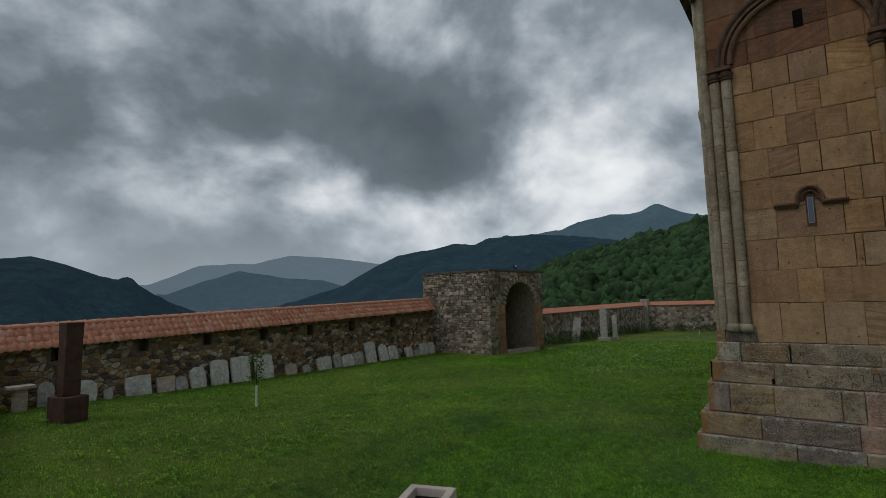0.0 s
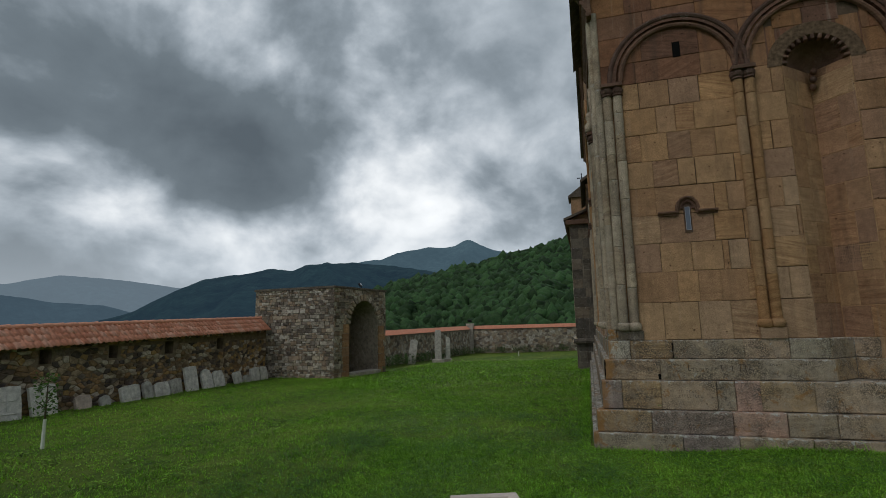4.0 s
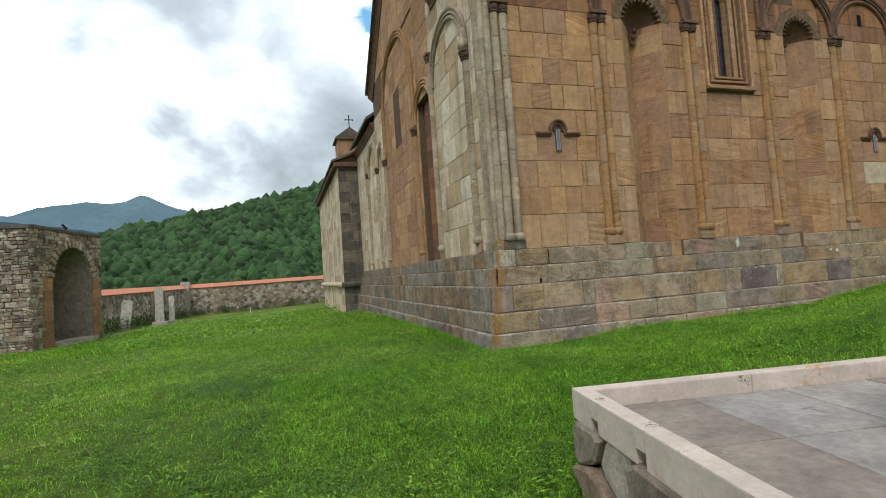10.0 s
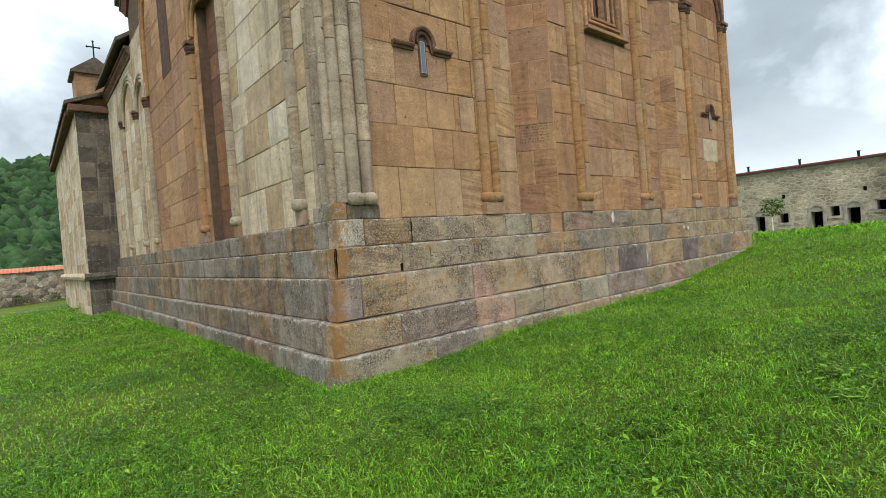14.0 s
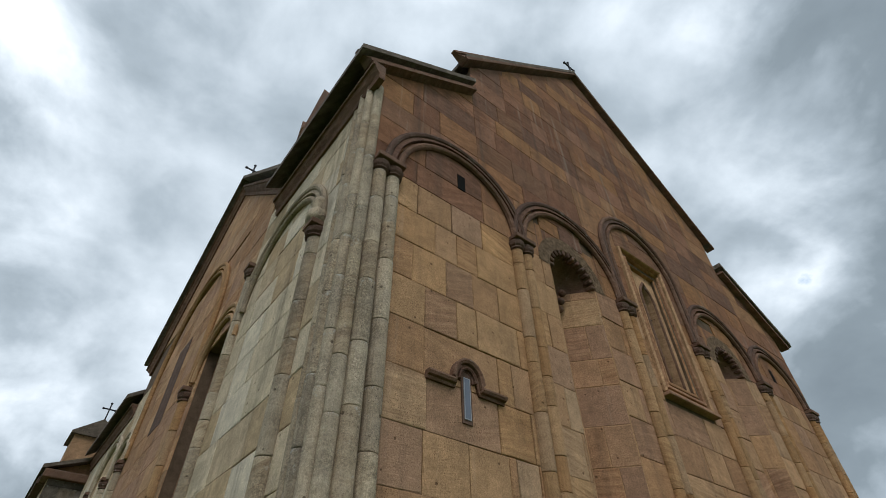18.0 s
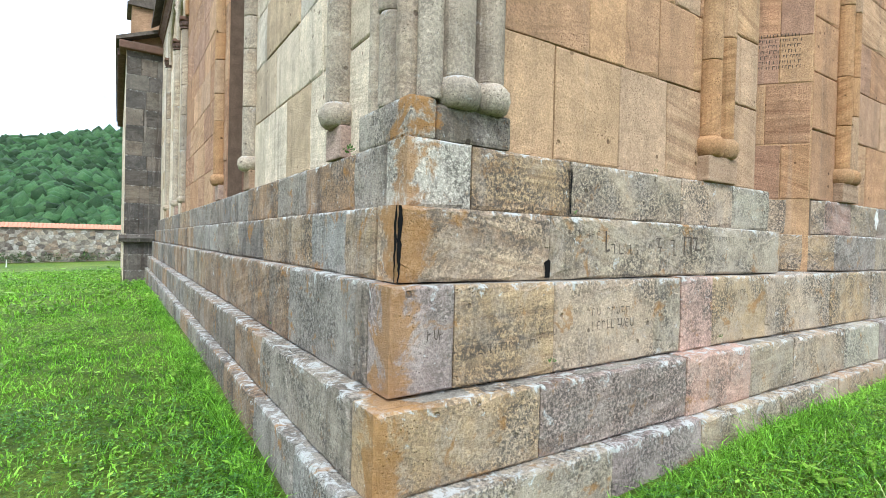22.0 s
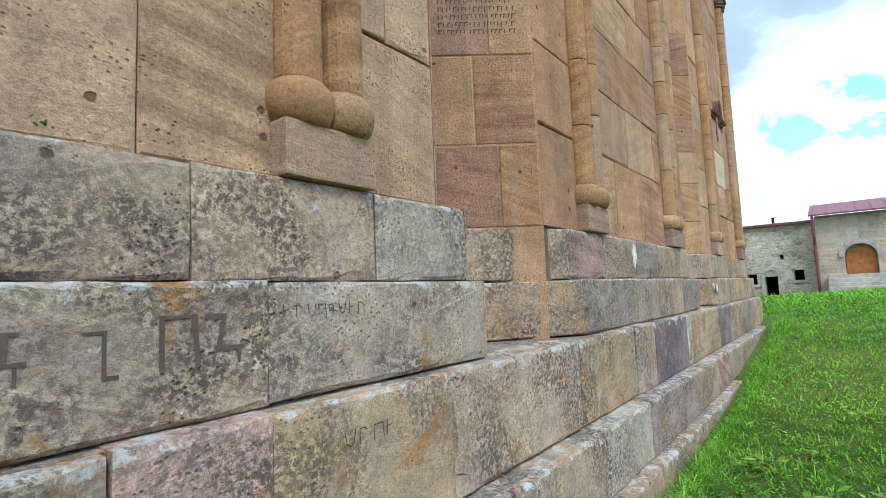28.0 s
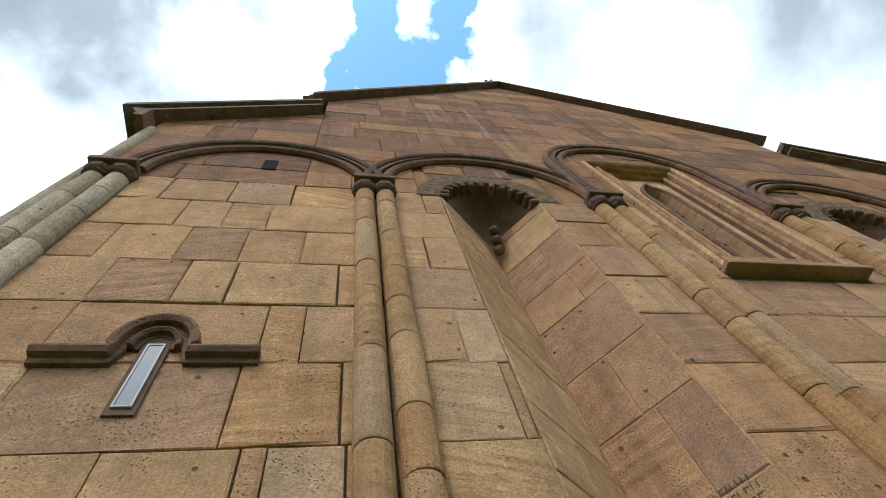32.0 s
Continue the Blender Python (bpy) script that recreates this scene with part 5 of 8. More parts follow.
bm.faces.new([bm.verts.new((u, -0.0105, v)) for u, v in ((1.095, 1.33), (1.107, 1.33), (1.104, 1.45), (1.11, 1.56), (1.10, 1.64), (1.093, 1.5))])
tagged(part("crack", bm, HOLE, plinth, "crack at the plinth corner, its depth painted dark"), kind="stuff")

LIME = plain("lime_smear", (0.55, 0.52, 0.46), 0.9, vary=0.25, scale=20, bump=0.4, dist=0.004)
rl = random.Random(77)
for x0, x1, z0, z1, y in ((5.98, 6.10, 1.40, 1.63, -0.006), (6.93, 6.955, 0.55, 0.84, -0.182), (9.05, 9.16, 1.12, 1.22, -0.096), (8.85, 8.93, 1.16, 1.25, -0.096)):
    bm = bmesh.new()
    n = 22
    rim = [(math.cos(2 * math.pi * i / n), math.sin(2 * math.pi * i / n), rl.uniform(0.6, 1.12)) for i in range(n)]
    front = [bm.verts.new(((x0 + x1) / 2 + (x1 - x0) / 2 * c * q, y, (z0 + z1) / 2 + (z1 - z0) / 2 * s * q)) for c, s, q in rim]
    back = [bm.verts.new((v.co.x, y + 0.012, v.co.z)) for v in front]
    bm.faces.new(front)
    for i in range(n):
        bm.faces.new((front[i], front[(i + 1) % n], back[(i + 1) % n], back[i]))
    part("lime_smear", bm, LIME, plinth, "white lime smear on the stone")
bm = bmesh.new()
add_box(bm, 10.62, 0.045, 2.84, 11.46, 0.16, 3.41, 0.008)
part("stone_block", bm, plain("pale_repair_stone", (0.45, 0.37, 0.265), 0.85, vary=0.2, scale=6, bump=0.4, dist=0.006), east_wall, "pale replacement stone")

# ---- drum behind the gables ----
bm = bmesh.new()
add_turned(bm, [(4.7, 11.0), (4.7, 18.3), (5.1, 18.7), (0.2, 26.0)], MID, 8.9, 16)
part("drum", bm, STONE_TAN_J, church, "many-sided drum under a pointed roof")
for i in range(16):
    a = 2 * math.pi * (i + 0.5) / 16
    bm = bmesh.new()
    gable(bm, [(-1.0, 18.2), (1.0, 18.2), (0.0, 20.6)], -0.35, 0.3)
    part("drum_gable", bm, STONE_DARK, church).matrix_basis = pose(MID + 4.65 * math.cos(a), 8.9 + 4.65 * math.sin(a), 0, 0, 0, math.degrees(a) + 90)


def cross(x, y, z, s=0.55):
    top = root("roof_cross", "thin dark iron cross on a roof ridge", "cross", "roof crosses")
    top.location = (x, y, z)
    bm = bmesh.new()
    add_box(bm, -0.022, -0.022, -0.12, 0.022, 0.022, s, 0.005)
    part("upright", bm, IRON, top)
    bm = bmesh.new()
    add_box(bm, -s * 0.36, -0.02, s * 0.56, s * 0.36, 0.02, s * 0.56 + 0.04, 0.005)
    part("crossbar", bm, IRON, top)
    for dx, dz in ((-0.36, 0.59), (0.36, 0.59), (0, 1.0)):
        bm = bmesh.new()
        bmesh.ops.create_icosphere(bm, subdivisions=1, radius=0.045, matrix=Matrix.Translation((dx * s, 0, dz * s)))
        part("knob", bm, IRON, top)


cross(MID, 0.0, 15.9, 0.6)
cross(0.0, TM, 13.4, 0.6)

# ---- narthex beyond the church, with bell-cote ----
narthex = root("narthex", "grey-streaked stone narthex adjoining the church, with a heavy base roll", "building")
GX, GY0, GY1 = -0.98, LONG, 31.0
bm = bmesh.new()
add_box(bm, GX + 0.02, GY0 + 0.02, -1.2, 12.9, GY1, 7.15)
narthex_wall = part("wall", bm, STONE_CORE, narthex, "grey and pale ashlar with black and white stains")
verts, faces = [], []
z = -0.5
while z < 7.1:
    h = min(rng.uniform(0.45, 0.62), 7.15 - z)
    marks = courses(rng, GX, YW + 0.3, 0.35, 0.7)
    for a, b in zip(marks, marks[1:]):
        chip(verts, faces, [(a + .003, z + .003), (b - .003, z + .003), (b - .003, z + h - .003), (a + .003, z + h - .003)], rng.uniform(0, 0.006), lambda u, v, d: (u, GY0 - d, v))
    z += h
stones_apart(verts, faces, STONE_GREY, narthex_wall)
verts, faces = [], []
z = -0.6
while z < 7.1:
    h = min(rng.uniform(0.45, 0.62), 7.15 - z)
    marks = courses(rng, GY0, GY1, 0.5, 1.1)
    for a, b in zip(marks, marks[1:]):
        chip(verts, faces, [(a + .003, z + .003), (b - .003, z + .003), (b - .003, z + h - .003), (a + .003, z + h - .003)], rng.uniform(0, 0.006), lambda u, v, d: (GX - d, u, v))
    z += h
stones_apart(verts, faces, STONE_PALE, narthex_wall)
bm = bmesh.new()
ROLLP = [(0.0, -0.05), (-0.14, 0.04), (-0.10, 0.16), (0.02, 0.20), (0.13, 0.14), (0.16, -0.05)]
add_sweep(bm, [(GX - 0.14, 1.02), (0.4, 1.02)], ROLLP)
part("base_roll", bm, STONE_GREY_J, narthex, "thick rounded base moulding").matrix_basis = pose(0, GY0, 0)
bm = bmesh.new()
add_sweep(bm, [(GY0 - 0.14, 1.02), (GY1, 1.02)], ROLLP)
part("base_roll", bm, STONE_PALE_J, narthex).matrix_basis = Matrix(((0, 1, 0, GX), (1, 0, 0, 0), (0, 0, 1, 0), (0, 0, 0, 1)))
bm = bmesh.new()
add_box(bm, GX - 0.2, GY0 - 0.2, 7.15, YW + 0.3, GY0 + 0.6, 7.4, 0.04)
add_box(bm, GX - 0.25, GY0 + 0.6, 7.12, GX + 1.0, GY1 + 0.2, 7.36, 0.04)
part("eave", bm, STONE_DARK, narthex, "dark overhanging stone eaves")
bm = bmesh.new()
lo = [bm.verts.new(c) for c in ((GX - 0.3, GY0 - 0.1, 7.4), (GX - 0.3, GY1 + 0.3, 7.4), (6.0, GY1 + 0.3, 10.2), (6.0, GY0 - 0.1, 10.2))]
hi = [bm.verts.new((v.co.x, v.co.y, v.co.z + 0.12)) for v in lo]
for i in range(4):
    bm.faces.new((lo[i], lo[(i + 1) % 4], hi[(i + 1) % 4], hi[i]))
bm.faces.new(lo)
bm.faces.new(hi)
part("roof", bm, ROOF_STONE, narthex)
cote = root("bell_cote", "small gabled stone turret on the narthex roof", "turret")
bm = bmesh.new()
add_box(bm, -0.85, 17.6, 7.38, 0.45, 18.9, 8.75)
part("body", bm, STONE_TAN_J, cote)
bm = bmesh.new()
gable(bm, [(-0.98, 8.72), (0.58, 8.72), (0.58, 8.80), (-0.2, 9.38), (-0.98, 8.80)], 17.5, 19.0)
part("roof", bm, ROOF_STONE, cote)
cross(-0.2, 17.6, 9.45, 0.55)


# ---- rubble walls ----
def rubble_each(name, palette):
    m, add, link, b = material(name, 0.92)
    geo = add("NewGeometry")
    tint = add("ValToRGB", ramp=[(i / len(palette), c) for i, c in enumerate(palette)], interp="CONSTANT")
    link(add("ObjectInfo").outputs["Random"], tint.inputs[0])
    pos = geo.outputs["Position"]
    a, f = spread(add, link, pos, 8.0, 6, 0.65), spread(add, link, pos, 48.0, 6, 0.7)
    c = mixed(add, link, 1.0, tint.outputs[0], ranged_grey(add, link, a, 0.34, 0.66, 0.5, 1.45), "MULTIPLY")
    c = mixed(add, link, 0.8, c, ranged_grey(add, link, f, 0.36, 0.64, 0.55, 1.4), "MULTIPLY")
    link(c, b.inputs["Base Color"])
    bumped(add, link, b, f, 0.8, 0.015)
    return m


def stone_rows(rnd, length, low, high, hmin, hmax, squat=1.0, joint=(0.004, 0.013)):
    """Random rubble: irregular stones packed without courses, as polygons in wall coordinates."""
    size = (hmin + hmax) * 0.46
    wide = size * 1.35 * squat
    nu, nv = max(1, round(length / wide)), max(1, round((high - low) / size))
    wide, size = length / nu, (high - low) / nv
    seeds = {}
    for j in range(nv):
        for i in range(nu):
            if rnd.random() > 0.2:
                seeds[i, j] = ((i + 0.5 + 0.5 * (j % 2) - 0.25 + rnd.uniform(-0.46, 0.46)) * wide, low + (j + 0.5 + rnd.uniform(-0.42, 0.42)) * size)
    stones = []
    for (i, j), (u, v) in seeds.items():
        a, b = 1.35 * wide, 1.35 * size
        poly = [(max(u - a, 0), max(v - b, low)), (min(u + a, length), max(v - b, low)), (min(u + a, length), min(v + b, high)), (max(u - a, 0), min(v + b, high))]
        for di in range(-2, 3):
            for dj in range(-2, 3):
                other = seeds.get((i + di, j + dj))
                if other and (di or dj) and len(poly) > 2:
                    # distances are weighed so that the stones lie flat
                    p, q = (other[0] - u) / squat ** 2, (other[1] - v) * 1.5
                    poly = clip(poly, p, q, p * (u + other[0]) / 2 + q * (v + other[1]) / 2)
        if len(poly) < 3:
            continue
        cu, cv = sum(p[0] for p in poly) / len(poly), sum(p[1] for p in poly) / len(poly)
        gap = rnd.uniform(*joint)
        out = []
        for k, p in enumerate(poly):
            q = poly[(k + 1) % len(poly)]
            for t in (0.16, 0.84) if math.hypot(q[0] - p[0], q[1] - p[1]) > 0.05 else (0.5,):
                x, y = p[0] + (q[0] - p[0]) * t, p[1] + (q[1] - p[1]) * t
                d = math.hypot(x - cu, y - cv) + 1e-6
                f = max(0.3, 1 - gap / d)
                out.append((cu + (x - cu) * f + rnd.uniform(-.004, .004), cv + (y - cv) * f + rnd.uniform(-.004, .004)))
        if len(out) > 2 and max(p[0] for p in out) - min(p[0] for p in out) > 0.03:
            stones.append(out)
    return stones


def coursed_rows(rnd, length, low, high, hmin, hmax, wide=2.2):
    """Roughly squared rubble laid in uneven courses, as polygons in wall coordinates."""
    stones = []
    v = low
    while v < high - 0.02:
        h = min(rnd.uniform(hmin, hmax), high - v)
        u = -rnd.uniform(0, 0.1)
        while u < length - 0.02:
            w = h * rnd.uniform(0.8, wide)
            a, b = max(u, 0.0), min(u + w, length)
            if b - a > 0.04:
                g = rnd.uniform(0.004, 0.012)
                cuts = [(v, v + h)] if h < hmax * 0.7 or rnd.random() < 0.72 else [(v, v + h * 0.48), (v + h * 0.52, v + h)]
                for c, d in cuts:
                    j = min(0.022, (d - c) * 0.16)
                    stones.append([(x + rnd.uniform(-j, j), y + rnd.uniform(-j, j)) for x, y in ((a + g, c + g), ((a + b) / 2, c + g), (b - g, c + g), (b - g, (c + d) / 2), (b - g, d - g), ((a + b) / 2, d - g), (a + g, d - g), (a + g, (c + d) / 2))])
            u += w
        v += h
    return stones


def face_stones(name, rnd, p0, p1, out, low, high, hmin, hmax, mat, parent, holes=(), squat=1.0, slope=0.0, label="", coursed=False, proud=(0.012, 0.055)):
    """Stones over one upright wall face from p0 to p1; out: +1 when the face looks to the right of p0 -> p1."""
    ln = math.hypot(p1[0] - p0[0], p1[1] - p0[1])
    dx, dy = (p1[0] - p0[0]) / ln, (p1[1] - p0[1]) / ln
    nx, ny = dy * out, -dx * out

    def put(u, v, d):
        return (p0[0] + dx * u + nx * d, p0[1] + dy * u + ny * d, v + slope * u)
    verts, faces = [], []
    for poly in coursed_rows(rnd, ln, low, high, hmin, hmax) if coursed else stone_rows(rnd, ln, low, high, hmin, hmax, squat, (0.006, 0.02)):
        us, vs = [p[0] for p in poly], [p[1] for p in poly]
        if any(min(us) < b and max(us) > a and min(vs) < d and max(vs) > c for a, b, c, d in holes):
            continue
        chip(verts, faces, poly, rnd.uniform(*proud), put, rnd.uniform(0.012, 0.026), 0.02)
    ob = link_mesh(name, verts, faces, mat, parent, label)
    return tagged(ob, kind="stuff")


NEAR_EACH = rubble_each("near_rubble_piece", [(0.60, 0.49, 0.37), (0.54, 0.42, 0.30), (0.40, 0.27, 0.18), (0.51, 0.38, 0.26), (0.28, 0.21, 0.17), (0.45, 0.29, 0.17), (0.59, 0.46, 0.35), (0.35, 0.27, 0.24), (0.49, 0.30, 0.19), (0.21, 0.16, 0.14), (0.40, 0.23, 0.16)])
rw = random.Random(21)

# near wall, along the south-west
near_wall = root("wall_near", "brown rubble wall with pale mortar and a rough cement top", "wall", kind="structure")
NA, NB = (-17.0, -7.05), (9.0, -14.0)
nl = math.hypot(NB[0] - NA[0], NB[1] - NA[1])
nd = ((NB[0] - NA[0]) / nl, (NB[1] - NA[1]) / nl)
NOUT = (nd[1] * -1, nd[0])


def near_pt(u, d, z):
    return (NA[0] + nd[0] * u + NOUT[0] * d, NA[1] + nd[1] * u + NOUT[1] * d, z)


def wall_prism(name, pts_of, u0, u1, d0, d1, z0, z1a, z1b, mat, parent, label=""):
    bm = bmesh.new()
    n = max(2, int((u1 - u0) / 0.5))
    rings = []
    for i in range(n + 1):
        u = u0 + (u1 - u0) * i / n
        t = z1a + (z1b - z1a) * i / n
        rings.append([bm.verts.new(pts_of(u, d, z)) for d, z in ((d0, z0), (d1, z0), (d1, t), (d0, t))])
    for a, b in zip(rings, rings[1:]):
        for k in range(4):
            bm.faces.new((a[k], a[(k + 1) % 4], b[(k + 1) % 4], b[k]))
    bm.faces.new(rings[0])
    bm.faces.new(rings[-1])
    return part(name, bm, mat, parent, label)


wall_prism("wall_core", near_pt, 0, nl, -0.55, 0.011, -1.2, 1.44, 1.62, MORTAR_TAN, near_wall)
verts, faces = [], []
turn = math.degrees(math.atan2(nd[1], nd[0]))
count = 0
for poly in stone_rows(rw, nl, -0.6, 1.62, 0.065, 0.15, 1.0, (0.008, 0.026)):
    us, vs = [p[0] for p in poly], [p[1] for p in poly]
    cu, cv = (min(us) + max(us)) / 2, (min(vs) + max(vs)) / 2
    if cv > 1.41 + 0.18 * cu / nl:
        continue
    if 6.2 < cu < 12.4 and cv > -0.35 and count < 300 and max(us) - min(us) > 0.09:
        own_v, own_f = [], []
        chip(own_v, own_f, poly, rw.uniform(0.008, 0.03), lambda u, v, d: near_pt(u, d + rw.uniform(-0.005, 0.007), v + rw.uniform(-0.004, 0.004)), rw.uniform(0.006, 0.014), 0.02)
        ob = link_mesh("rubble_stone", own_v, own_f, NEAR_EACH)
        ob.parent = near_wall
        count += 1
    else:
        chip(verts, faces, poly, rw.uniform(0.008, 0.03), lambda u, v, d: near_pt(u, d + rw.uniform(-0.004, 0.006), v), rw.uniform(0.008, 0.016), 0.02)
tagged(link_mesh("rubble_face", verts, faces, RUBBLE_BROWN, near_wall, "irregular brown and grey field stones"), kind="stuff")
bm = bmesh.new()
n = int(nl / 0.22)
rows = []
for i in range(n + 1):
    u = nl * i / n
    t = 1.455 + 0.18 * u / nl
    rows.append([bm.verts.new(near_pt(u, d + rw.uniform(-.02, .02), t + dz + rw.uniform(-.012, .012))) for d, dz in ((-0.57, -0.06), (-0.57, 0.0), (-0.3, 0.018), (-0.05, 0.016), (0.03, -0.005), (0.028, -0.05))])
for a, b in zip(rows, rows[1:]):
    for k in range(5):
        bm.faces.new((a[k], a[k + 1], b[k + 1], b[k]))
part("coping", bm, COPING, near_wall, "rough pale cement coping")
bm = bmesh.new()
for z in np.linspace(-0.2, 1.05, 7):
    h = 0.2
    x, y, _ = near_pt(8.45, 0, 0)
    made = bmesh.ops.create_cube(bm, size=1, matrix=pose(x, y, z + h / 2, 0, 0, turn) @ Matrix.Diagonal((0.11 + rw.uniform(-.02, .02), 0.13, h * 0.96, 1)))["verts"]
part("quoin_strip", bm, COPING, near_wall, "upright strip of pale stones")

# west wall with red tiles
west_wall = root("wall_west", "dark rubble wall with small square loopholes under a red tile coping", "wall", kind="structure")
WX, WY0, WY1 = -17.0, -7.0, 13.6
LOOPS = [(-4.95, 0.24, 0.46), (-2.50, 0.36, 0.42), (-0.25, 0.34, 0.42), (2.15, 0.40, 0.46), (4.55, 0.36, 0.46), (7.1, 0.44, 0.5), (10.1, 0.44, 0.5)]


def west_top(y):
    return 1.60 + 0.03 * (y + 2.6)


bm = bmesh.new()
edges = [WY0 - 0.5]
for y, w, h in LOOPS:
    edges += [y - w / 2, y + w / 2]
edges.append(WY1)
for i in range(0, len(edges), 2):
    a, b = edges[i], edges[i + 1]
    add_box(bm, WX - 0.6, a, -1.5, WX, b, west_top((a + b) / 2))
for y, w, h in LOOPS:
    zc = 1.2 + 0.012 * (y + 5)
    add_box(bm, WX - 0.6, y - w / 2, -1.5, WX, y + w / 2, zc - h / 2)
    add_box(bm, WX - 0.6, y - w / 2, zc + h / 2, WX, y + w / 2, west_top(y))
    add_box(bm, WX - 0.62, y - w / 2, zc - h / 2, WX - 0.5, y + w / 2, zc + h / 2)
part("wall_core", bm, MORTAR, west_wall)
holes = [(y - w / 2 - WY0, y + w / 2 - WY0, 1.2 + 0.012 * (y + 5) - h / 2, 1.2 + 0.012 * (y + 5) + h / 2) for y, w, h in LOOPS]
face_stones("rubble_face", rw, (WX, WY0), (WX, WY1), 1, -0.9, 1.5, 0.09, 0.19, RUBBLE_BROWN, west_wall, holes, 1.25, label="dark brown and grey rubble stones")
face_stones("rubble_top", rw, (WX, 1.0), (WX, WY1), 1, 1.48, 1.68, 0.1, 0.18, RUBBLE_BROWN, west_wall, slope=0.028)


def tile_mesh():
    """One wavy roof tile, lying in x (across) and -y (down the slope)."""
    v, f = [], []
    n = 8
    for k, y in enumerate((0.0, -0.36)):
        for lay_z in (0.0, -0.016):
            for i in range(n + 1):
                t = i / n
                v.append((-0.104 + 0.216 * t, y, 0.034 * math.sin(math.pi * min(t / 0.62, 1)) - 0.012 * math.sin(math.pi * max(0, (t - 0.62) / 0.38)) + lay_z + (0.016 if k else 0.0)))
    m = n + 1
    for i in range(n):
        f.append((i, i + 1, 2 * m + i + 1, 2 * m + i))
        f.append((m + i + 1, m + i, 3 * m + i, 3 * m + i + 1))
        f.append((2 * m + i, 2 * m + i + 1, 3 * m + i + 1, 3 * m + i))
    me = bpy.data.meshes.new("roof_tile")
    me.from_pydata(v, [], f)
    me.materials.append(TILE)
    me.polygons.foreach_set("use_smooth", [True] * len(me.polygons))
    return me


TILE_ME = tile_mesh()
tilt = 44.0
cols = 98
for i in range(cols):
    y = WY0 + 0.1 + (WY1 - WY0 - 0.1) * (i + 0.5) / cols
    for k in range(3):
        ob = new("roof_tile", TILE_ME)
        z = west_top(y) + 0.46 - k * 0.19
        ob.matrix_basis = pose(WX - 0.33 + k * 0.205, y, z + 0.03, 0, 0, 90) @ pose(0, 0, 0, tilt + rw.uniform(-1.5, 1.5), rw.uniform(-1, 1), rw.uniform(-1, 1))
        ob.parent = west_wall
bm = bmesh.new()
for i in range(50):
    y0 = WY0 + (WY1 - WY0) * i / 50
    z = west_top(y0) + 0.52
    m = pose(WX - 0.36, y0 + 0.2, z, 90 + 3, 0, 0)
    made = bmesh.ops.create_cone(bm, cap_ends=False, segments=10, radius1=0.095, radius2=0.08, depth=0.46, matrix=m)
part("ridge_tiles", bm, TILE, west_wall, "half-round ridge tiles")
bm = bmesh.new()
lo = []
for y in (WY0, WY1):
    t = west_top(y)
    lo.append([bm.verts.new(c) for c in ((WX + 0.06, y, t - 0.02), (WX - 0.36, y, t + 0.44), (WX - 0.75, y, t - 0.02))])
for k in range(3):
    bm.faces.new((lo[0][k], lo[0][(k + 1) % 3], lo[1][(k + 1) % 3], lo[1][k]))
bm.faces.new(lo[0])
bm.faces.new(lo[1])
part("tile_bed", bm, MORTAR, west_wall)

# corner pier with lamp
pier = root("corner_pier", "short cement pier where two walls meet", "pier", kind="structure")
bm = bmesh.new()
add_box(bm, WX - 0.75, WY0 - 0.75, -1.0, WX - 0.02, WY0 + 0.02, 2.05, 0.05)
part("pier_body", bm, COPING, pier)


def floodlight(x, y, z, rz, s=1.0, pole=0.35):
    top = root("floodlight", "small pale LED floodlight on a short bracket", "lamp", "yard floodlights", at=(x, y, z), rz=rz)
    bm = bmesh.new()
    add_turned(bm, [(0.025, 0), (0.022, pole)], 0, 0, 8)
    part("bracket", bm, IRON, top)
    bm = bmesh.new()
    add_box(bm, -0.22 * s, -0.05, pole, 0.22 * s, 0.06, pole + 0.28 * s, 0.012)
    bmesh.ops.rotate(bm, cent=(0, 0, pole), matrix=Matrix.Rotation(radians(-35), 3, "X"), verts=bm.verts)
    part("housing", bm, IRON, top)
    bm = bmesh.new()
    add_box(bm, -0.18 * s, -0.058, pole + 0.04 * s, 0.18 * s, -0.052, pole + 0.24 * s)
    bmesh.ops.rotate(bm, cent=(0, 0, pole), matrix=Matrix.Rotation(radians(-35), 3, "X"), verts=bm.verts)
    part("lens", bm, WHITE_METAL, top, "pale lamp glass")


floodlight(WX - 0.42, WY0 - 0.35, 2.04, 120, 1.0, 0.36)

# ---- gate tower ----
tower = root("gate_tower", "low square rubble tower with an arched recess and flat top", "tower")
TA, TB, TC, TD = (-12.95, 13.6), (-12.1, 18.4), (-17.5, 19.4), (-18.0, 14.0)
TZ0, TZ1 = -1.2, 4.05


def poly_prism(bm, pts, z0, z1):
    lo = [bm.verts.new((x, y, z0)) for x, y in pts]
    hi = [bm.verts.new((x, y, z1)) for x, y in pts]
    n = len(pts)
    for i in range(n):
        bm.faces.new((lo[i], lo[(i + 1) % n], hi[(i + 1) % n], hi[i]))
    bm.faces.new(lo)
    bm.faces.new(hi)


tl = math.hypot(TB[0] - TA[0], TB[1] - TA[1])
td = ((TB[0] - TA[0]) / tl, (TB[1] - TA[1]) / tl)
tn = (td[1], -td[0])


def tower_pt(u, d, z):
    return (TA[0] + td[0] * u + tn[0] * d, TA[1] + td[1] * u + tn[1] * d, z)


A0, A1, AS = 1.25, 4.05, 2.15
bm = bmesh.new()


seg = 20
ac, ar = (A0 + A1) / 2, (A1 - A0) / 2


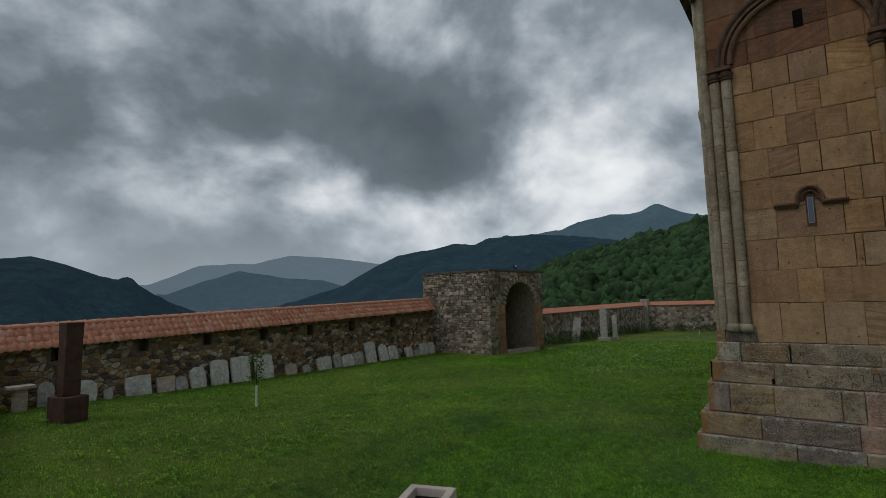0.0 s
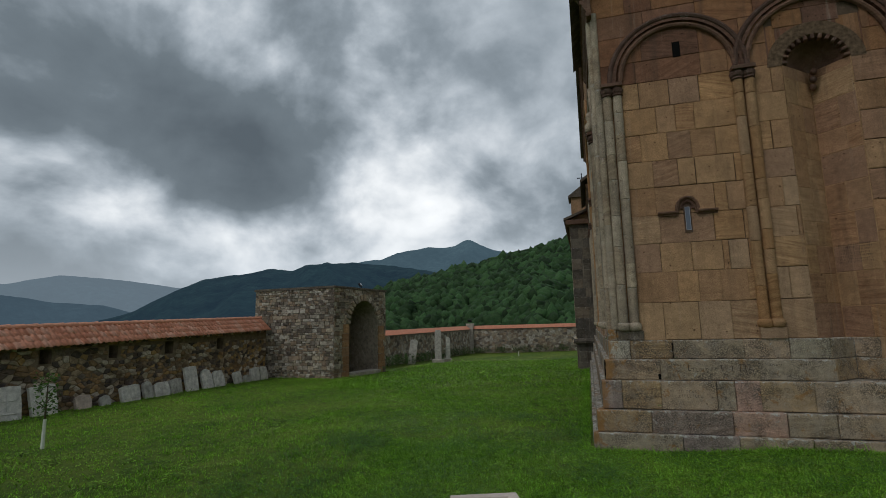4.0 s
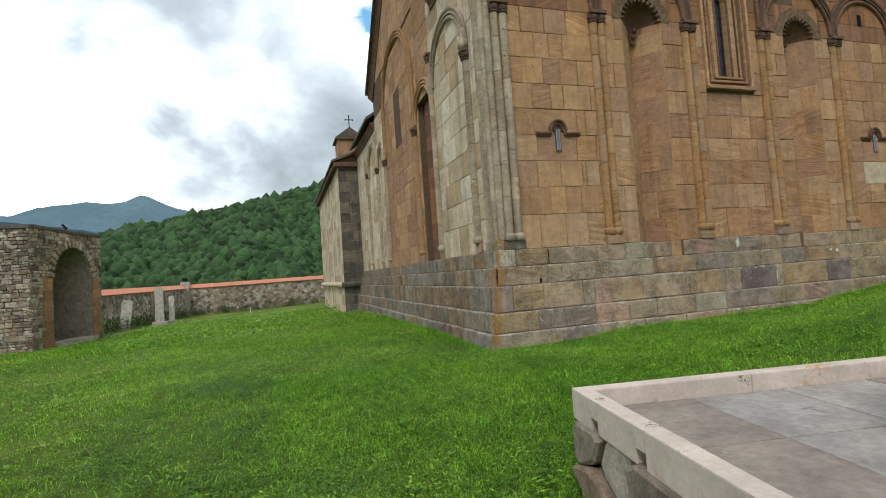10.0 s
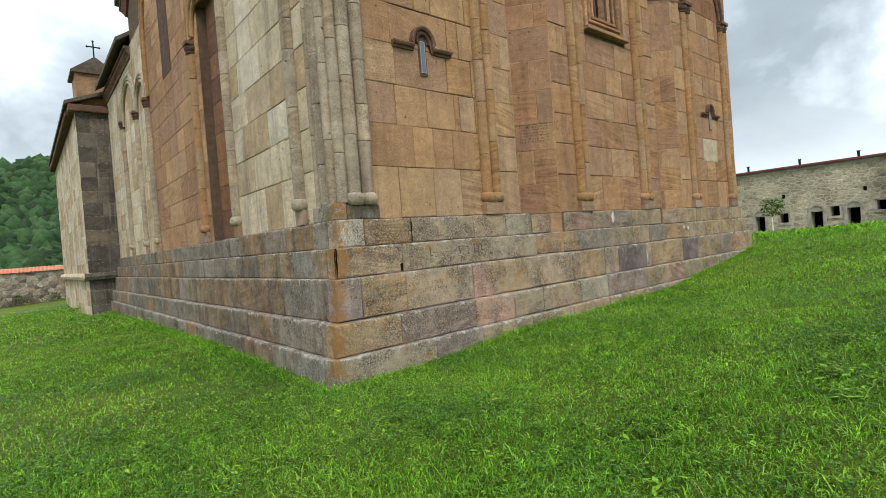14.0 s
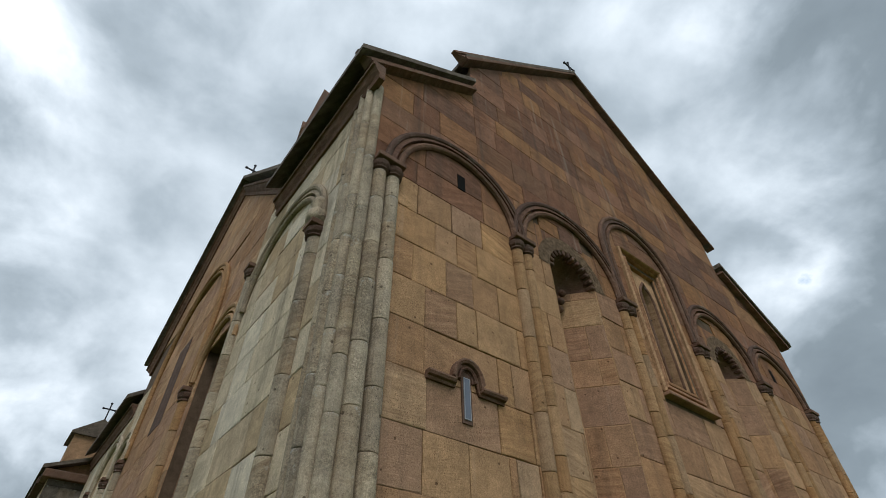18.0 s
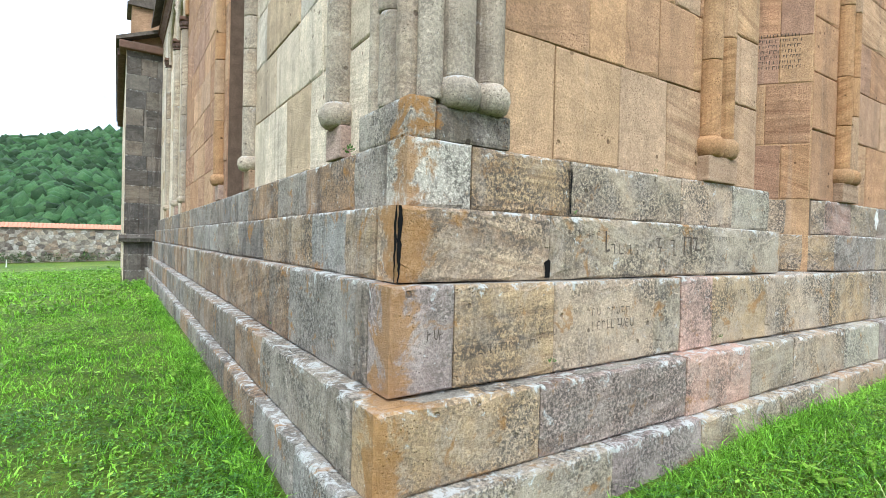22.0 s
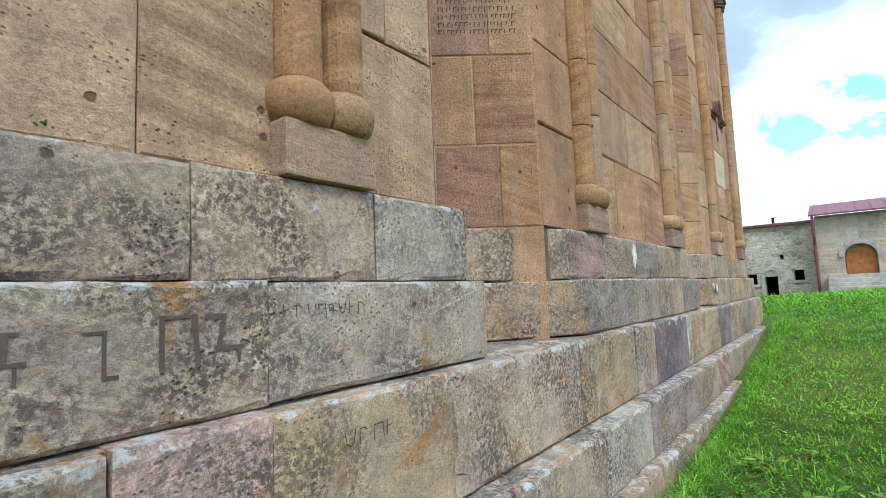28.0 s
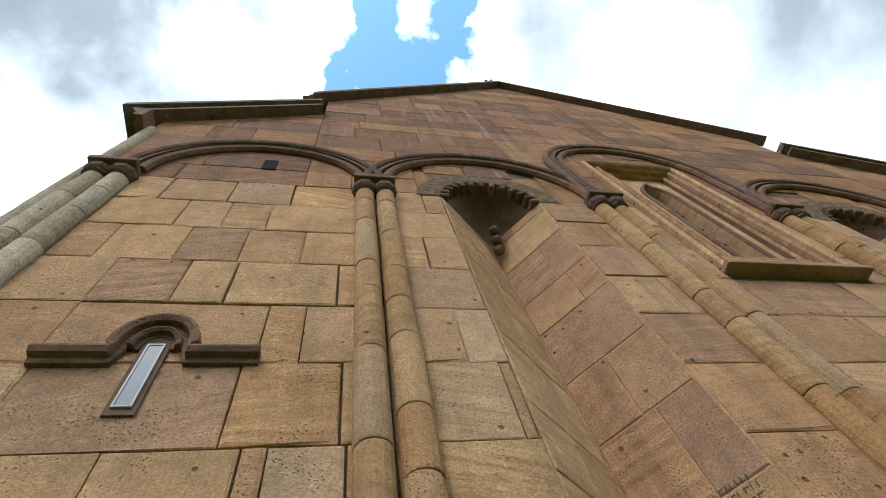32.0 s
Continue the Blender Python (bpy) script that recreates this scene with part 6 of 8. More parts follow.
def arch_z(u):
    """Height of the slightly pointed arch at u."""
    q = min(1.0, abs(u - ac) / ar)
    return AS + 1.32 * math.sqrt(1 - q * q) + 0.05 * (1 - q)


outline = [(0.02, TZ0), (A0, TZ0)] + [(A0 + (A1 - A0) * i / seg, arch_z(A0 + (A1 - A0) * i / seg)) for i in range(seg + 1)] + [(A1, TZ0), (tl - 0.02, TZ0), (tl - 0.02, TZ1), (0.02, TZ1)]
front, back = [bm.verts.new(tower_pt(u, -0.02, v)) for u, v in outline], [bm.verts.new(tower_pt(u, -3.2, v)) for u, v in outline]
for i in range(len(outline)):
    j = (i + 1) % len(outline)
    bm.faces.new((front[i], front[j], back[j], back[i]))
bm.faces.new(front)
bm.faces.new(back)
part("front_core", bm, MORTAR_GREY, tower)
bm = bmesh.new()
poly_prism(bm, [tower_pt(0.0, -3.2, 0)[:2], tower_pt(tl, -3.2, 0)[:2], TC, TD], TZ0, TZ1)
part("rear_core", bm, MORTAR_GREY, tower)
bm = bmesh.new()
poly_prism(bm, [tower_pt(-0.06, 0.06, 0)[:2], tower_pt(tl + 0.06, 0.06, 0)[:2], (TC[0], TC[1] + 0.06), (TD[0] - 0.06, TD[1] - 0.06)], TZ1, TZ1 + 0.12)
part("flat_top", bm, ROOF_STONE, tower, "dark weathered slab top")
arch_holes = []
for i in range(12):
    u0, u1 = A0 + (A1 - A0) * i / 12, A0 + (A1 - A0) * (i + 1) / 12
    um = (u0 + u1) / 2
    arch_holes.append((u0 - 0.02, u1 + 0.02, -2, AS + 1.32 * math.sqrt(max(0.0, 1 - ((um - ac) / ar) ** 2)) + 0.12))
face_stones("front_facing", rw, TA, TB, 1, -0.9, TZ1, 0.10, 0.27, RUBBLE_GREY, tower, arch_holes, label="grey-buff rubble facing", coursed=True, proud=(0.004, 0.04))
face_stones("side_facing", rw, TD, TA, 1, -0.9, TZ1, 0.09, 0.24, RUBBLE_GREY, tower, label="grey-buff rubble facing", coursed=True, proud=(0.004, 0.04))
face_stones("end_stones", rw, TB, TC, 1, -0.9, TZ1, 0.12, 0.28, RUBBLE_GREY, tower, coursed=True)
p, q = tower_pt(A0 - 0.2, -3.19, 0), tower_pt(A1 + 0.2, -3.19, 0)
face_stones("recess_stones", rw, p[:2], q[:2], 1, -0.9, 3.6, 0.16, 0.4, RUBBLE_BROWN, tower, label="brown stones inside the arch")
p, q = tower_pt(A1, 0, 0), tower_pt(A1, -3.2, 0)
face_stones("recess_side", rw, q[:2], p[:2], -1, -0.9, AS + 0.1, 0.2, 0.42, RUBBLE_GREY, tower)
bm = bmesh.new()
for i in range(17):
    t = math.pi * (i + 0.5) / 17
    x, y, z = tower_pt(ac - (ar + 0.13) * math.cos(t), 0.02, AS + 1.47 * math.sin(t))
    made = bmesh.ops.create_cube(bm, size=1, matrix=pose(x, y, z, 0, 0, math.degrees(math.atan2(td[1], td[0]))) @ Matrix.Rotation(-(t - math.pi / 2) * -1, 4, "Y") @ Matrix.Diagonal((0.19, 0.16, 0.34, 1)))["verts"]
    bmesh.ops.bevel(bm, geom=list({e for v in made for e in v.link_edges}), offset=0.02, segments=1, affect="EDGES")
bm.verts.index_update()
stones_apart([tuple(v.co) for v in bm.verts], [tuple(v.index for v in f.verts) for f in bm.faces], rubble_each("wedge_rubble", [(0.38, 0.33, 0.265), (0.29, 0.245, 0.195), (0.46, 0.405, 0.33), (0.36, 0.27, 0.19), (0.42, 0.35, 0.26)]), tower, "arch_stone")
bm.free()
bm = bmesh.new()
for u0, u1 in ((A0 - 0.5, A0 - 0.02), (A1 + 0.02, A1 + 0.5)):
    z = -0.7
    while z < 1.7:
        h = rw.uniform(0.3, 0.5)
        x0 = u0 + rw.uniform(-0.2, 0.1)
        pts = [tower_pt(x0, 0.05, 0)[:2], tower_pt(u1, 0.05, 0)[:2], tower_pt(u1, -0.4, 0)[:2], tower_pt(x0, -0.4, 0)[:2]]
        poly_prism(bm, pts if u0 < 2 else [tower_pt(u0, 0.05, 0)[:2], tower_pt(u1 + rw.uniform(-.1, .2), 0.05, 0)[:2], tower_pt(u1, -0.4, 0)[:2], tower_pt(u0, -0.4, 0)[:2]], z, z + h - 0.02)
        z += h
bmesh.ops.recalc_face_normals(bm, faces=bm.faces)
bm.verts.index_update()
stones_apart([tuple(v.co) for v in bm.verts], [tuple(v.index for v in f.verts) for f in bm.faces], ashlar("jamb_sandstone", TAN[:4], "object", lichen=0.2), tower, "jamb_block")
bm.free()
bm = bmesh.new()
poly_prism(bm, [tower_pt(A0 + 0.1, 0.25, 0)[:2], tower_pt(A1 - 0.05, 0.25, 0)[:2], tower_pt(A1 - 0.05, -0.5, 0)[:2], tower_pt(A0 + 0.1, -0.5, 0)[:2]], -1.0, -0.42)
part("threshold", bm, COPING, tower, "flat stone step")
x, y, z = tower_pt(2.6, -0.15, TZ1 + 0.12)
floodlight(x, y, z, 100, 0.7, 0.12)

# ---- wall beyond the tower and far wall ----
far_wall = root("wall_far", "pale rubble wall with a red tile coping at the far side of the yard", "wall", kind="structure")
FA, FB, FC = (-15.2, 19.0), (-12.9, 44.6), (40.0, 50.0)
for k, (a, b, z0, z1) in enumerate(((FA, FB, 1.62, 1.80), (FB, FC, 1.80, 2.1))):
    ln = math.hypot(b[0] - a[0], b[1] - a[1])
    d = ((b[0] - a[0]) / ln, (b[1] - a[1]) / ln)
    o = (d[1], -d[0])

    def far_pt(u, q, z, a=a, d=d, o=o):
        return (a[0] + d[0] * u + o[0] * q, a[1] + d[1] * u + o[1] * q, z)
    wall_prism("wall_core", far_pt, 0, ln, -0.6, 0.0, -2.5, z0 - 0.35, z1 - 0.35, MORTAR_GREY, far_wall)
    end = min(ln, 34)
    face_stones("rubble_face", rw, a, (a[0] + d[0] * end, a[1] + d[1] * end), 1, -1.5, z0 - 0.35, 0.16, 0.34, RUBBLE_GREY, far_wall)
    v, f = [], []
    for i in range(int(end / 0.24)):
        u = 0.24 * i
        t = z0 + (z1 - z0) * u / ln
        for r in range(2):
            base = len(v)
            q0, q1, h0, h1 = -0.3 + 0.2 * r, -0.05 + 0.2 * r, t + 0.0 - 0.16 * r, t - 0.19 - 0.16 * r
            for q, h in ((q0, h0), (q1, h1)):
                for e, dz in ((0.0, 0.0), (0.07, 0.045), (0.14, 0.045), (0.20, 0.0), (0.24, -0.008)):
                    v.append(far_pt(u + e, q, h + dz))
            for e in range(4):
                f.append((base + e, base + e + 1, base + 5 + e + 1, base + 5 + e))
    tagged(link_mesh("roof_tiles", v, f, TILE, far_wall, "rows of red clay tiles"), kind="stuff")
    wall_prism("tile_bed", far_pt, 0, ln, -0.6, -0.28, z0 - 0.4, z0 + 0.02, z1 + 0.02, TILE, far_wall)
pier2 = root("far_pier", "small pale pier at the wall corner", "pier", kind="structure")
bm = bmesh.new()
add_box(bm, FB[0] - 0.4, FB[1] - 0.3, -1.5, FB[0] + 0.35, FB[1] + 0.5, 2.1, 0.04)
part("pier_body", bm, COPING, pier2)
floodlight(FB[0], FB[1] + 0.1, 2.1, 160, 1.1, 0.15)


# ---- old tombstones leaning along the west wall ----
TOMBS = ((-5.26, .44, .69), (-4.41, 1.0, .63), (-3.63, .28, .29), (-2.75, .81, .61), (-1.87, .64, .5), (-1.34, .46, .44), (-.73, .65, .73), (.08, .73, .89), (.94, .8, .97),
         (2.0, .82, .92), (3.25, .58, .45), (4.06, .39, .31), (5.09, .87, .55), (5.86, .46, .62), (6.51, .82, .53), (7.22, .7, .58), (8.09, .66, 1.02), (9.0, .62, .83),
         (9.73, .7, .71), (11.02, .6, .54), (11.67, .5, .32), (12.31, .7, .65), (13.0, .62, .65))
rt = random.Random(5)


def slab_poly(rnd, w, h, style):
    top = {0: [(w / 2, h * 0.9), (w * 0.3, h), (-w * 0.3, h), (-w / 2, h * 0.9)], 1: [(w / 2, h * 0.72), (w * 0.36, h * 0.92), (0, h), (-w * 0.36, h * 0.92), (-w / 2, h * 0.72)],
           2: [(w / 2, h * 0.97), (w * 0.1, h), (-w / 2, h * 0.94)], 3: [(w * 0.42, h * 0.6), (w * 0.35, h * 0.95), (-w * 0.2, h), (-w / 2, h * 0.8)]}[style]
    pts = [(-w / 2 * rnd.uniform(0.85, 1), -0.12), (w / 2 * rnd.uniform(0.85, 1), -0.12), (w / 2, h * 0.4)] + top + [(-w / 2, h * 0.45)]
    return [(u + rnd.uniform(-.012, .012), v + rnd.uniform(-.012, .012)) for u, v in pts]


def slab(bm, pts, thick, bevel=0.018):
    lo = [bm.verts.new((u, thick / 2, v)) for u, v in pts]
    hi = [bm.verts.new((u, -thick / 2, v)) for u, v in pts]
    n = len(pts)
    for i in range(n):
        bm.faces.new((lo[i], lo[(i + 1) % n], hi[(i + 1) % n], hi[i]))
    bm.faces.new(lo)
    f = bm.faces.new(hi)
    bmesh.ops.bevel(bm, geom=[e for e in f.edges], offset=bevel, segments=2, affect="EDGES")


for i, (y, w, h) in enumerate(TOMBS):
    mat, tone = ((TOMB, "pale"), (TOMB_GREY, "grey"), (TOMB_PINK, "pinkish"))[(0 if w * h > 0.3 and i % 5 else 1) if i not in (4, 10) else 2]
    style = (1, 1, 0, 2, 2, 3, 3, 0, 2, 2, 3, 1, 0, 1, 3, 2, 2, 1, 3, 0, 1, 2, 3)[i]
    zb = float(ground_z(-16.6, y))
    top = root("tombstone", tone + " carved tombstone leaning against the rubble wall", "tombstone", "tombstones along the wall", at=(-16.62, y, zb), rz=90 + rt.uniform(-6, 6))
    bm = bmesh.new()
    slab(bm, slab_poly(rt, w * 0.94, h + 0.02, style), 0.12)
    lean = Matrix.Rotation(radians(-rt.uniform(8, 16)), 4, "X") @ Matrix.Rotation(radians(rt.uniform(-4, 4)), 4, "Y")
    part("slab", bm, mat, top).matrix_basis = lean
    if h > 0.5:
        bm = bmesh.new()
        s = min(w, h) * 0.3
        for a, b, c, d in ((-0.03, h * 0.5 - s, 0.03, h * 0.5 + s), (-s * 0.75, h * 0.58 - 0.03, -0.03, h * 0.58 + 0.03), (0.03, h * 0.58 - 0.03, s * 0.75, h * 0.58 + 0.03), (-w * 0.33, h * 0.16, w * 0.33, h * 0.16 + 0.025)):
            add_box(bm, a, -0.082, b, c, -0.055, d, 0.008)
        part("carved_cross", bm, mat, top, "worn carved relief").matrix_basis = lean

# tall brown cross-stone on a base
stele = root("brown_stele", "tall dark brown stone stele on a square base", "stele", at=(-13.45, -5.68, float(ground_z(-13.4, -5.7))), rz=12)
bm = bmesh.new()
add_box(bm, -0.36, -0.28, -0.1, 0.36, 0.28, 0.62, 0.03)
part("base", bm, BROWN_STONE, stele)
bm = bmesh.new()
lo = [bm.verts.new((x, y, 0.62)) for x, y in ((-0.14, -0.2), (0.14, -0.2), (0.14, 0.2), (-0.14, 0.2))]
mid = [bm.verts.new((x, y, 1.9)) for x, y in ((-0.15, -0.2), (0.15, -0.2), (0.15, 0.2), (-0.15, 0.2))]
hi = [bm.verts.new((x, y, 2.4)) for x, y in ((-0.19, -0.21), (0.16, -0.21), (0.16, 0.21), (-0.19, 0.21))]
for a, b in ((lo, mid), (mid, hi)):
    for i in range(4):
        bm.faces.new((a[i], a[(i + 1) % 4], b[(i + 1) % 4], b[i]))
bm.faces.new(lo)
bm.faces.new(hi)
bmesh.ops.bevel(bm, geom=list(bm.edges), offset=0.015, segments=1, affect="EDGES")
part("shaft", bm, BROWN_STONE, stele)

bench = root("stone_pedestal", "small brown pedestal table with a flat stone top", "pedestal", at=(-16.2, -5.95, float(ground_z(-16.2, -5.95))))
bm = bmesh.new()
add_box(bm, -0.13, -0.15, -0.05, 0.13, 0.15, 0.62, 0.02)
part("leg", bm, TOMB_PINK, bench)
bm = bmesh.new()
add_box(bm, -0.24, -0.30, 0.62, 0.24, 0.30, 0.70, 0.015)
part("top", bm, TOMB_PINK, bench)

# steles by the far wall
for x, y, w, h, rz, mat, lab, lean in ((-13.4, 26.6, 0.6, 1.85, 20, TOMB_GREY, "leaning grey cross-stone with worn carving", 8), (-11.85, 28.6, 0.52, 2.55, 8, TOMB_GREY, "tall grey stele on a low plinth", 0), (-11.3, 29.5, 0.34, 1.95, 8, TOMB, "slim pale stele on a low plinth", 0)):
    zb = float(ground_z(x, y))
    top = root("far_stele", lab, "stele", "steles by the far wall", at=(x, y, zb), rz=rz)
    bm = bmesh.new()
    slab(bm, [(-w / 2, -0.2), (w / 2, -0.2), (w / 2 * 0.95, h * 0.95), (w * 0.3, h), (-w * 0.3, h), (-w / 2 * 0.95, h * 0.95)], 0.24)
    part("slab", bm, mat, top).matrix_basis = Matrix.Rotation(radians(-lean), 4, "X") @ Matrix.Rotation(radians(lean), 4, "Y")
    if not lean:
        bm = bmesh.new()
        add_box(bm, -w * 0.85, -0.35, -0.2, w * 0.85, 0.35, 0.28, 0.02)
        part("base", bm, COPING, top)


# ---- young trees ----
def sapling(x, y, h, crown, white, rnd, leaves, low=0.45, spread_r=0.22):
    zb = float(ground_z(x, y))
    top = root("sapling", "thin young tree with a limewashed trunk and sparse leaves", "tree", "young trees", at=(x, y, zb - 0.03))
    bm = bmesh.new()
    add_turned(bm, [(0.036, 0), (0.03, white)], 0, 0, 8)
    part("white_trunk", bm, BARK_WHITE, top, "limewashed lower trunk")
    bm = bmesh.new()
    add_turned(bm, [(0.02, white), (0.015, (white + h) / 2), (0.006, h)], 0, 0, 7)
    for k in range(7):
        z = h * rnd.uniform(low, 0.9)
        a = rnd.uniform(0, 6.28)
        tip = Vector((math.cos(a), math.sin(a), 0.9)) * spread_r * 1.1
        m = Matrix.Translation(Vector((0, 0, z)) + tip / 2) @ tip.to_track_quat("Z", "Y").to_matrix().to_4x4()
        bmesh.ops.create_cone(bm, cap_ends=False, segments=5, radius1=0.009, radius2=0.003, depth=tip.length, matrix=m)
    part("stem", bm, BARK, top)
    v, f = [], []
    for k in range(leaves):
        z = h * (low + (1.04 - low) * rnd.random())
        r = spread_r * rnd.random() ** 0.5 * (1.2 - 0.5 * abs(z / h - 0.7))
        a = rnd.uniform(0, 6.28)
        c = Vector((r * math.cos(a), r * math.sin(a), z))
        d = Vector((rnd.uniform(-1, 1), rnd.uniform(-1, 1), rnd.uniform(-0.7, 0.5))).normalized()
        s = d.cross(Vector((rnd.uniform(-1, 1), rnd.uniform(-1, 1), 1))).normalized()
        ln = crown * rnd.uniform(0.7, 1.3)
        b = len(v)
        v += [tuple(c), tuple(c + d * ln * 0.5 + s * ln * 0.28), tuple(c + d * ln), tuple(c + d * ln * 0.5 - s * ln * 0.28)]
        f += [(b, b + 1, b + 2), (b, b + 2, b + 3)]
    link_mesh("leaves", v, f, LEAF, top)


sapling(-11.3, -1.9, 1.5, 0.085, 0.62, rt, 220, 0.42, 0.2)
sapling(-6.8, 38.0, 0.7, 0.06, 0.5, rt, 20, 0.7, 0.1)
sapling(31.5, 4.8, 2.0, 0.16, 1.0, rt, 420, 0.55, 0.5)

# ---- raised grave terraces ----
terrace = root("grave_terrace", "low paved terrace with a pale pinkish limestone kerb on rubble footing", "terrace", at=(-2.10, -5.78, 0.42), rz=-11)
TL, TW = 3.7, 2.85
bm = bmesh.new()
add_box(bm, 0.1, -TW + 0.1, -1.1, TL - 0.1, -0.1, -0.14)
part("bed", bm, MORTAR_GREY, terrace)
x = 0.0
first = True
for x0, x1 in ((0, 1.3), (1.3, 2.6), (2.6, TL)):
    bm = bmesh.new()
    add_box(bm, x0 + 0.002, -0.12, -0.21, x1 - 0.002, 0.0, 0.0, 0.012)
    part("kerb_stone", bm, KERB, terrace)
    bm = bmesh.new()
    add_box(bm, x0 + 0.002, -TW, -0.21, x1 - 0.002, -TW + 0.12, 0.0, 0.012)
    part("kerb_stone", bm, KERB, terrace)
for y0, y1 in ((-0.32, -0.122), (-0.9, -0.42), (-1.75, -1.0), (-TW + 0.122, -1.85)):
    bm = bmesh.new()
    add_box(bm, 0.0, y0, -0.21, 0.12, y1, 0.0, 0.01)
    part("kerb_stone", bm, KERB, terrace)
for y0, y1 in ((-0.42, -0.32), (-1.0, -0.9), (-1.85, -1.75)):
    bm = bmesh.new()
    add_box(bm, 0.0, y0, -0.12, 0.12, y1, -0.002)
    part("kerb_stone", bm, KERB, terrace)
bm = bmesh.new()
add_box(bm, TL - 0.12, -TW + 0.122, -0.21, TL, -0.122, 0.0, 0.01)
part("kerb_stone", bm, KERB, terrace)
FLAGS = [spotted("flagstone_%s" % n, c, 0.7, (((0.56, 0.54, 0.51), 1.9, 0.60), ((0.13, 0.12, 0.11), 1.3, 0.62)), 0.3, 1.9) for n, c in (("grey", (0.33, 0.305, 0.285)), ("brown", (0.27, 0.225, 0.195)), ("pale", (0.37, 0.335, 0.305)))]
SLAB_EACH = FLAGS[0]
for i in range(5):
    for j in range(3):
        bm = bmesh.new()
        w, d = (TL - 0.24) / 5, (TW - 0.24) / 3
        add_box(bm, 0.12 + w * i + 0.004, -TW + 0.12 + d * j + 0.004, -0.2, 0.12 + w * (i + 1) - 0.004, -TW + 0.12 + d * (j + 1) - 0.004, -0.125 + rt.uniform(-.003, .003), 0.006)
        part("flagstone", bm, FLAGS[(2 * i + j * j) % 3], terrace)
v, f = [], []
for p0, p1 in (((0.03, -TW), (0.03, -0.02)), ((0.0, -0.03), (TL, -0.03))):
    ln = math.hypot(p1[0] - p0[0], p1[1] - p0[1])
    dx, dy = (p1[0] - p0[0]) / ln, (p1[1] - p0[1]) / ln
    for poly in stone_rows(rt, ln, -1.0, -0.20, 0.2, 0.42):
        chip(v, f, poly, rt.uniform(0.02, 0.09), lambda u, w, d: (p0[0] + dx * u - dy * d, p0[1] + dy * u + dx * d, w), 0.025, 0.05)
tagged(link_mesh("footing_stones", v, f, RUBBLE_GREY, terrace, "rough rubble footing"), kind="stuff")

terrace2 = root("grave_terrace", "paved terrace with a pale kerb higher on the slope", "terrace", at=(2.25, -6.0, 0.9), rz=-9)
bm = bmesh.new()
add_box(bm, 0.1, -2.2, -1.3, 3.6, -0.1, -0.12)
part("bed", bm, MORTAR_GREY, terrace2)
for a, b, c, d in ((0.0, -0.2, 3.7, 0.0), (0.0, -2.3, 0.2, -0.202), (3.5, -2.3, 3.7, -0.202), (0.202, -2.3, 3.498, -2.1)):
    bm = bmesh.new()
    add_box(bm, a, b, -0.32, c, d, 0.0, 0.012)
    part("kerb_stone", bm, KERB, terrace2)
for i in range(4):
    for j in range(2):
        bm = bmesh.new()
        add_box(bm, 0.2 + 0.825 * i + 0.004, -2.1 + 0.95 * j + 0.004, -0.16, 0.2 + 0.825 * (i + 1) - 0.004, -2.1 + 0.95 * (j + 1) - 0.004, -0.09, 0.006)
        part("flagstone", bm, SLAB_EACH, terrace2)

planter = root("stone_planter", "square pale stone planter post with dark soil in its top", "planter", at=(-0.87, -7.37, 0.25), rz=20)
bm = bmesh.new()
for a, b, c, d in ((-0.18, -0.18, 0.18, -0.12), (-0.18, 0.12, 0.18, 0.18), (-0.18, -0.12, -0.12, 0.12), (0.12, -0.12, 0.18, 0.12)):
    add_box(bm, a, b, 0.0, c, d, 0.86, 0.008)
part("body", bm, KERB, planter)
bm = bmesh.new()
add_box(bm, -0.119, -0.119, 0.1, 0.119, 0.119, 0.80)
part("soil", bm, plain("dark_soil", (0.03, 0.022, 0.018), 1.0, vary=0.5, scale=30, bump=1.0, dist=0.02), planter)


# ---- weeds and taller plants ----
def weeds(name, spots, n, height, rnd, label, mat=WEED):
    v, f = [], []
    for x, y, r, k in spots:
        for i in range(int(n * k)):
            a, q = rnd.uniform(0, 6.28), r * rnd.random() ** 0.5
            px, py = x + q * math.cos(a), y + q * math.sin(a)
            z = float(ground_z(px, py))
            h = height * rnd.uniform(0.4, 1.2)
            lean = Vector((rnd.uniform(-.4, .4), rnd.uniform(-.4, .4), 1)) * h
            for s in range(5):
                c = Vector((px, py, z)) + lean * (0.2 + 0.8 * s / 5)
                d = Vector((rnd.uniform(-1, 1), rnd.uniform(-1, 1), rnd.uniform(-0.2, 0.7))).normalized()
                w = d.cross(Vector((0, 0, 1))).normalized()
                ln = h * rnd.uniform(0.18, 0.34)
                b = len(v)
                v += [tuple(c), tuple(c + d * ln * 0.5 + w * ln * 0.2), tuple(c + d * ln), tuple(c + d * ln * 0.5 - w * ln * 0.2)]
                f.append((b, b + 1, b + 2, b + 3))
    return tagged(link_mesh(name, v, f, mat), label, "plants", kind="stuff")


weeds("weeds_far", [(-14.0 + 0.9 * i, 40 + 0.2 * i, 1.3, 1) for i in range(3)] + [(-11.5 + 2.1 * i, 44.0 + 0.2 * i, 1.0, rt.uniform(0.4, 1.1)) for i in range(16)] + [(-13.6, 22 + 2.0 * i, 0.8, 0.8) for i in range(9)],
      130, 0.75, rt, "bushy green weeds along the far wall")
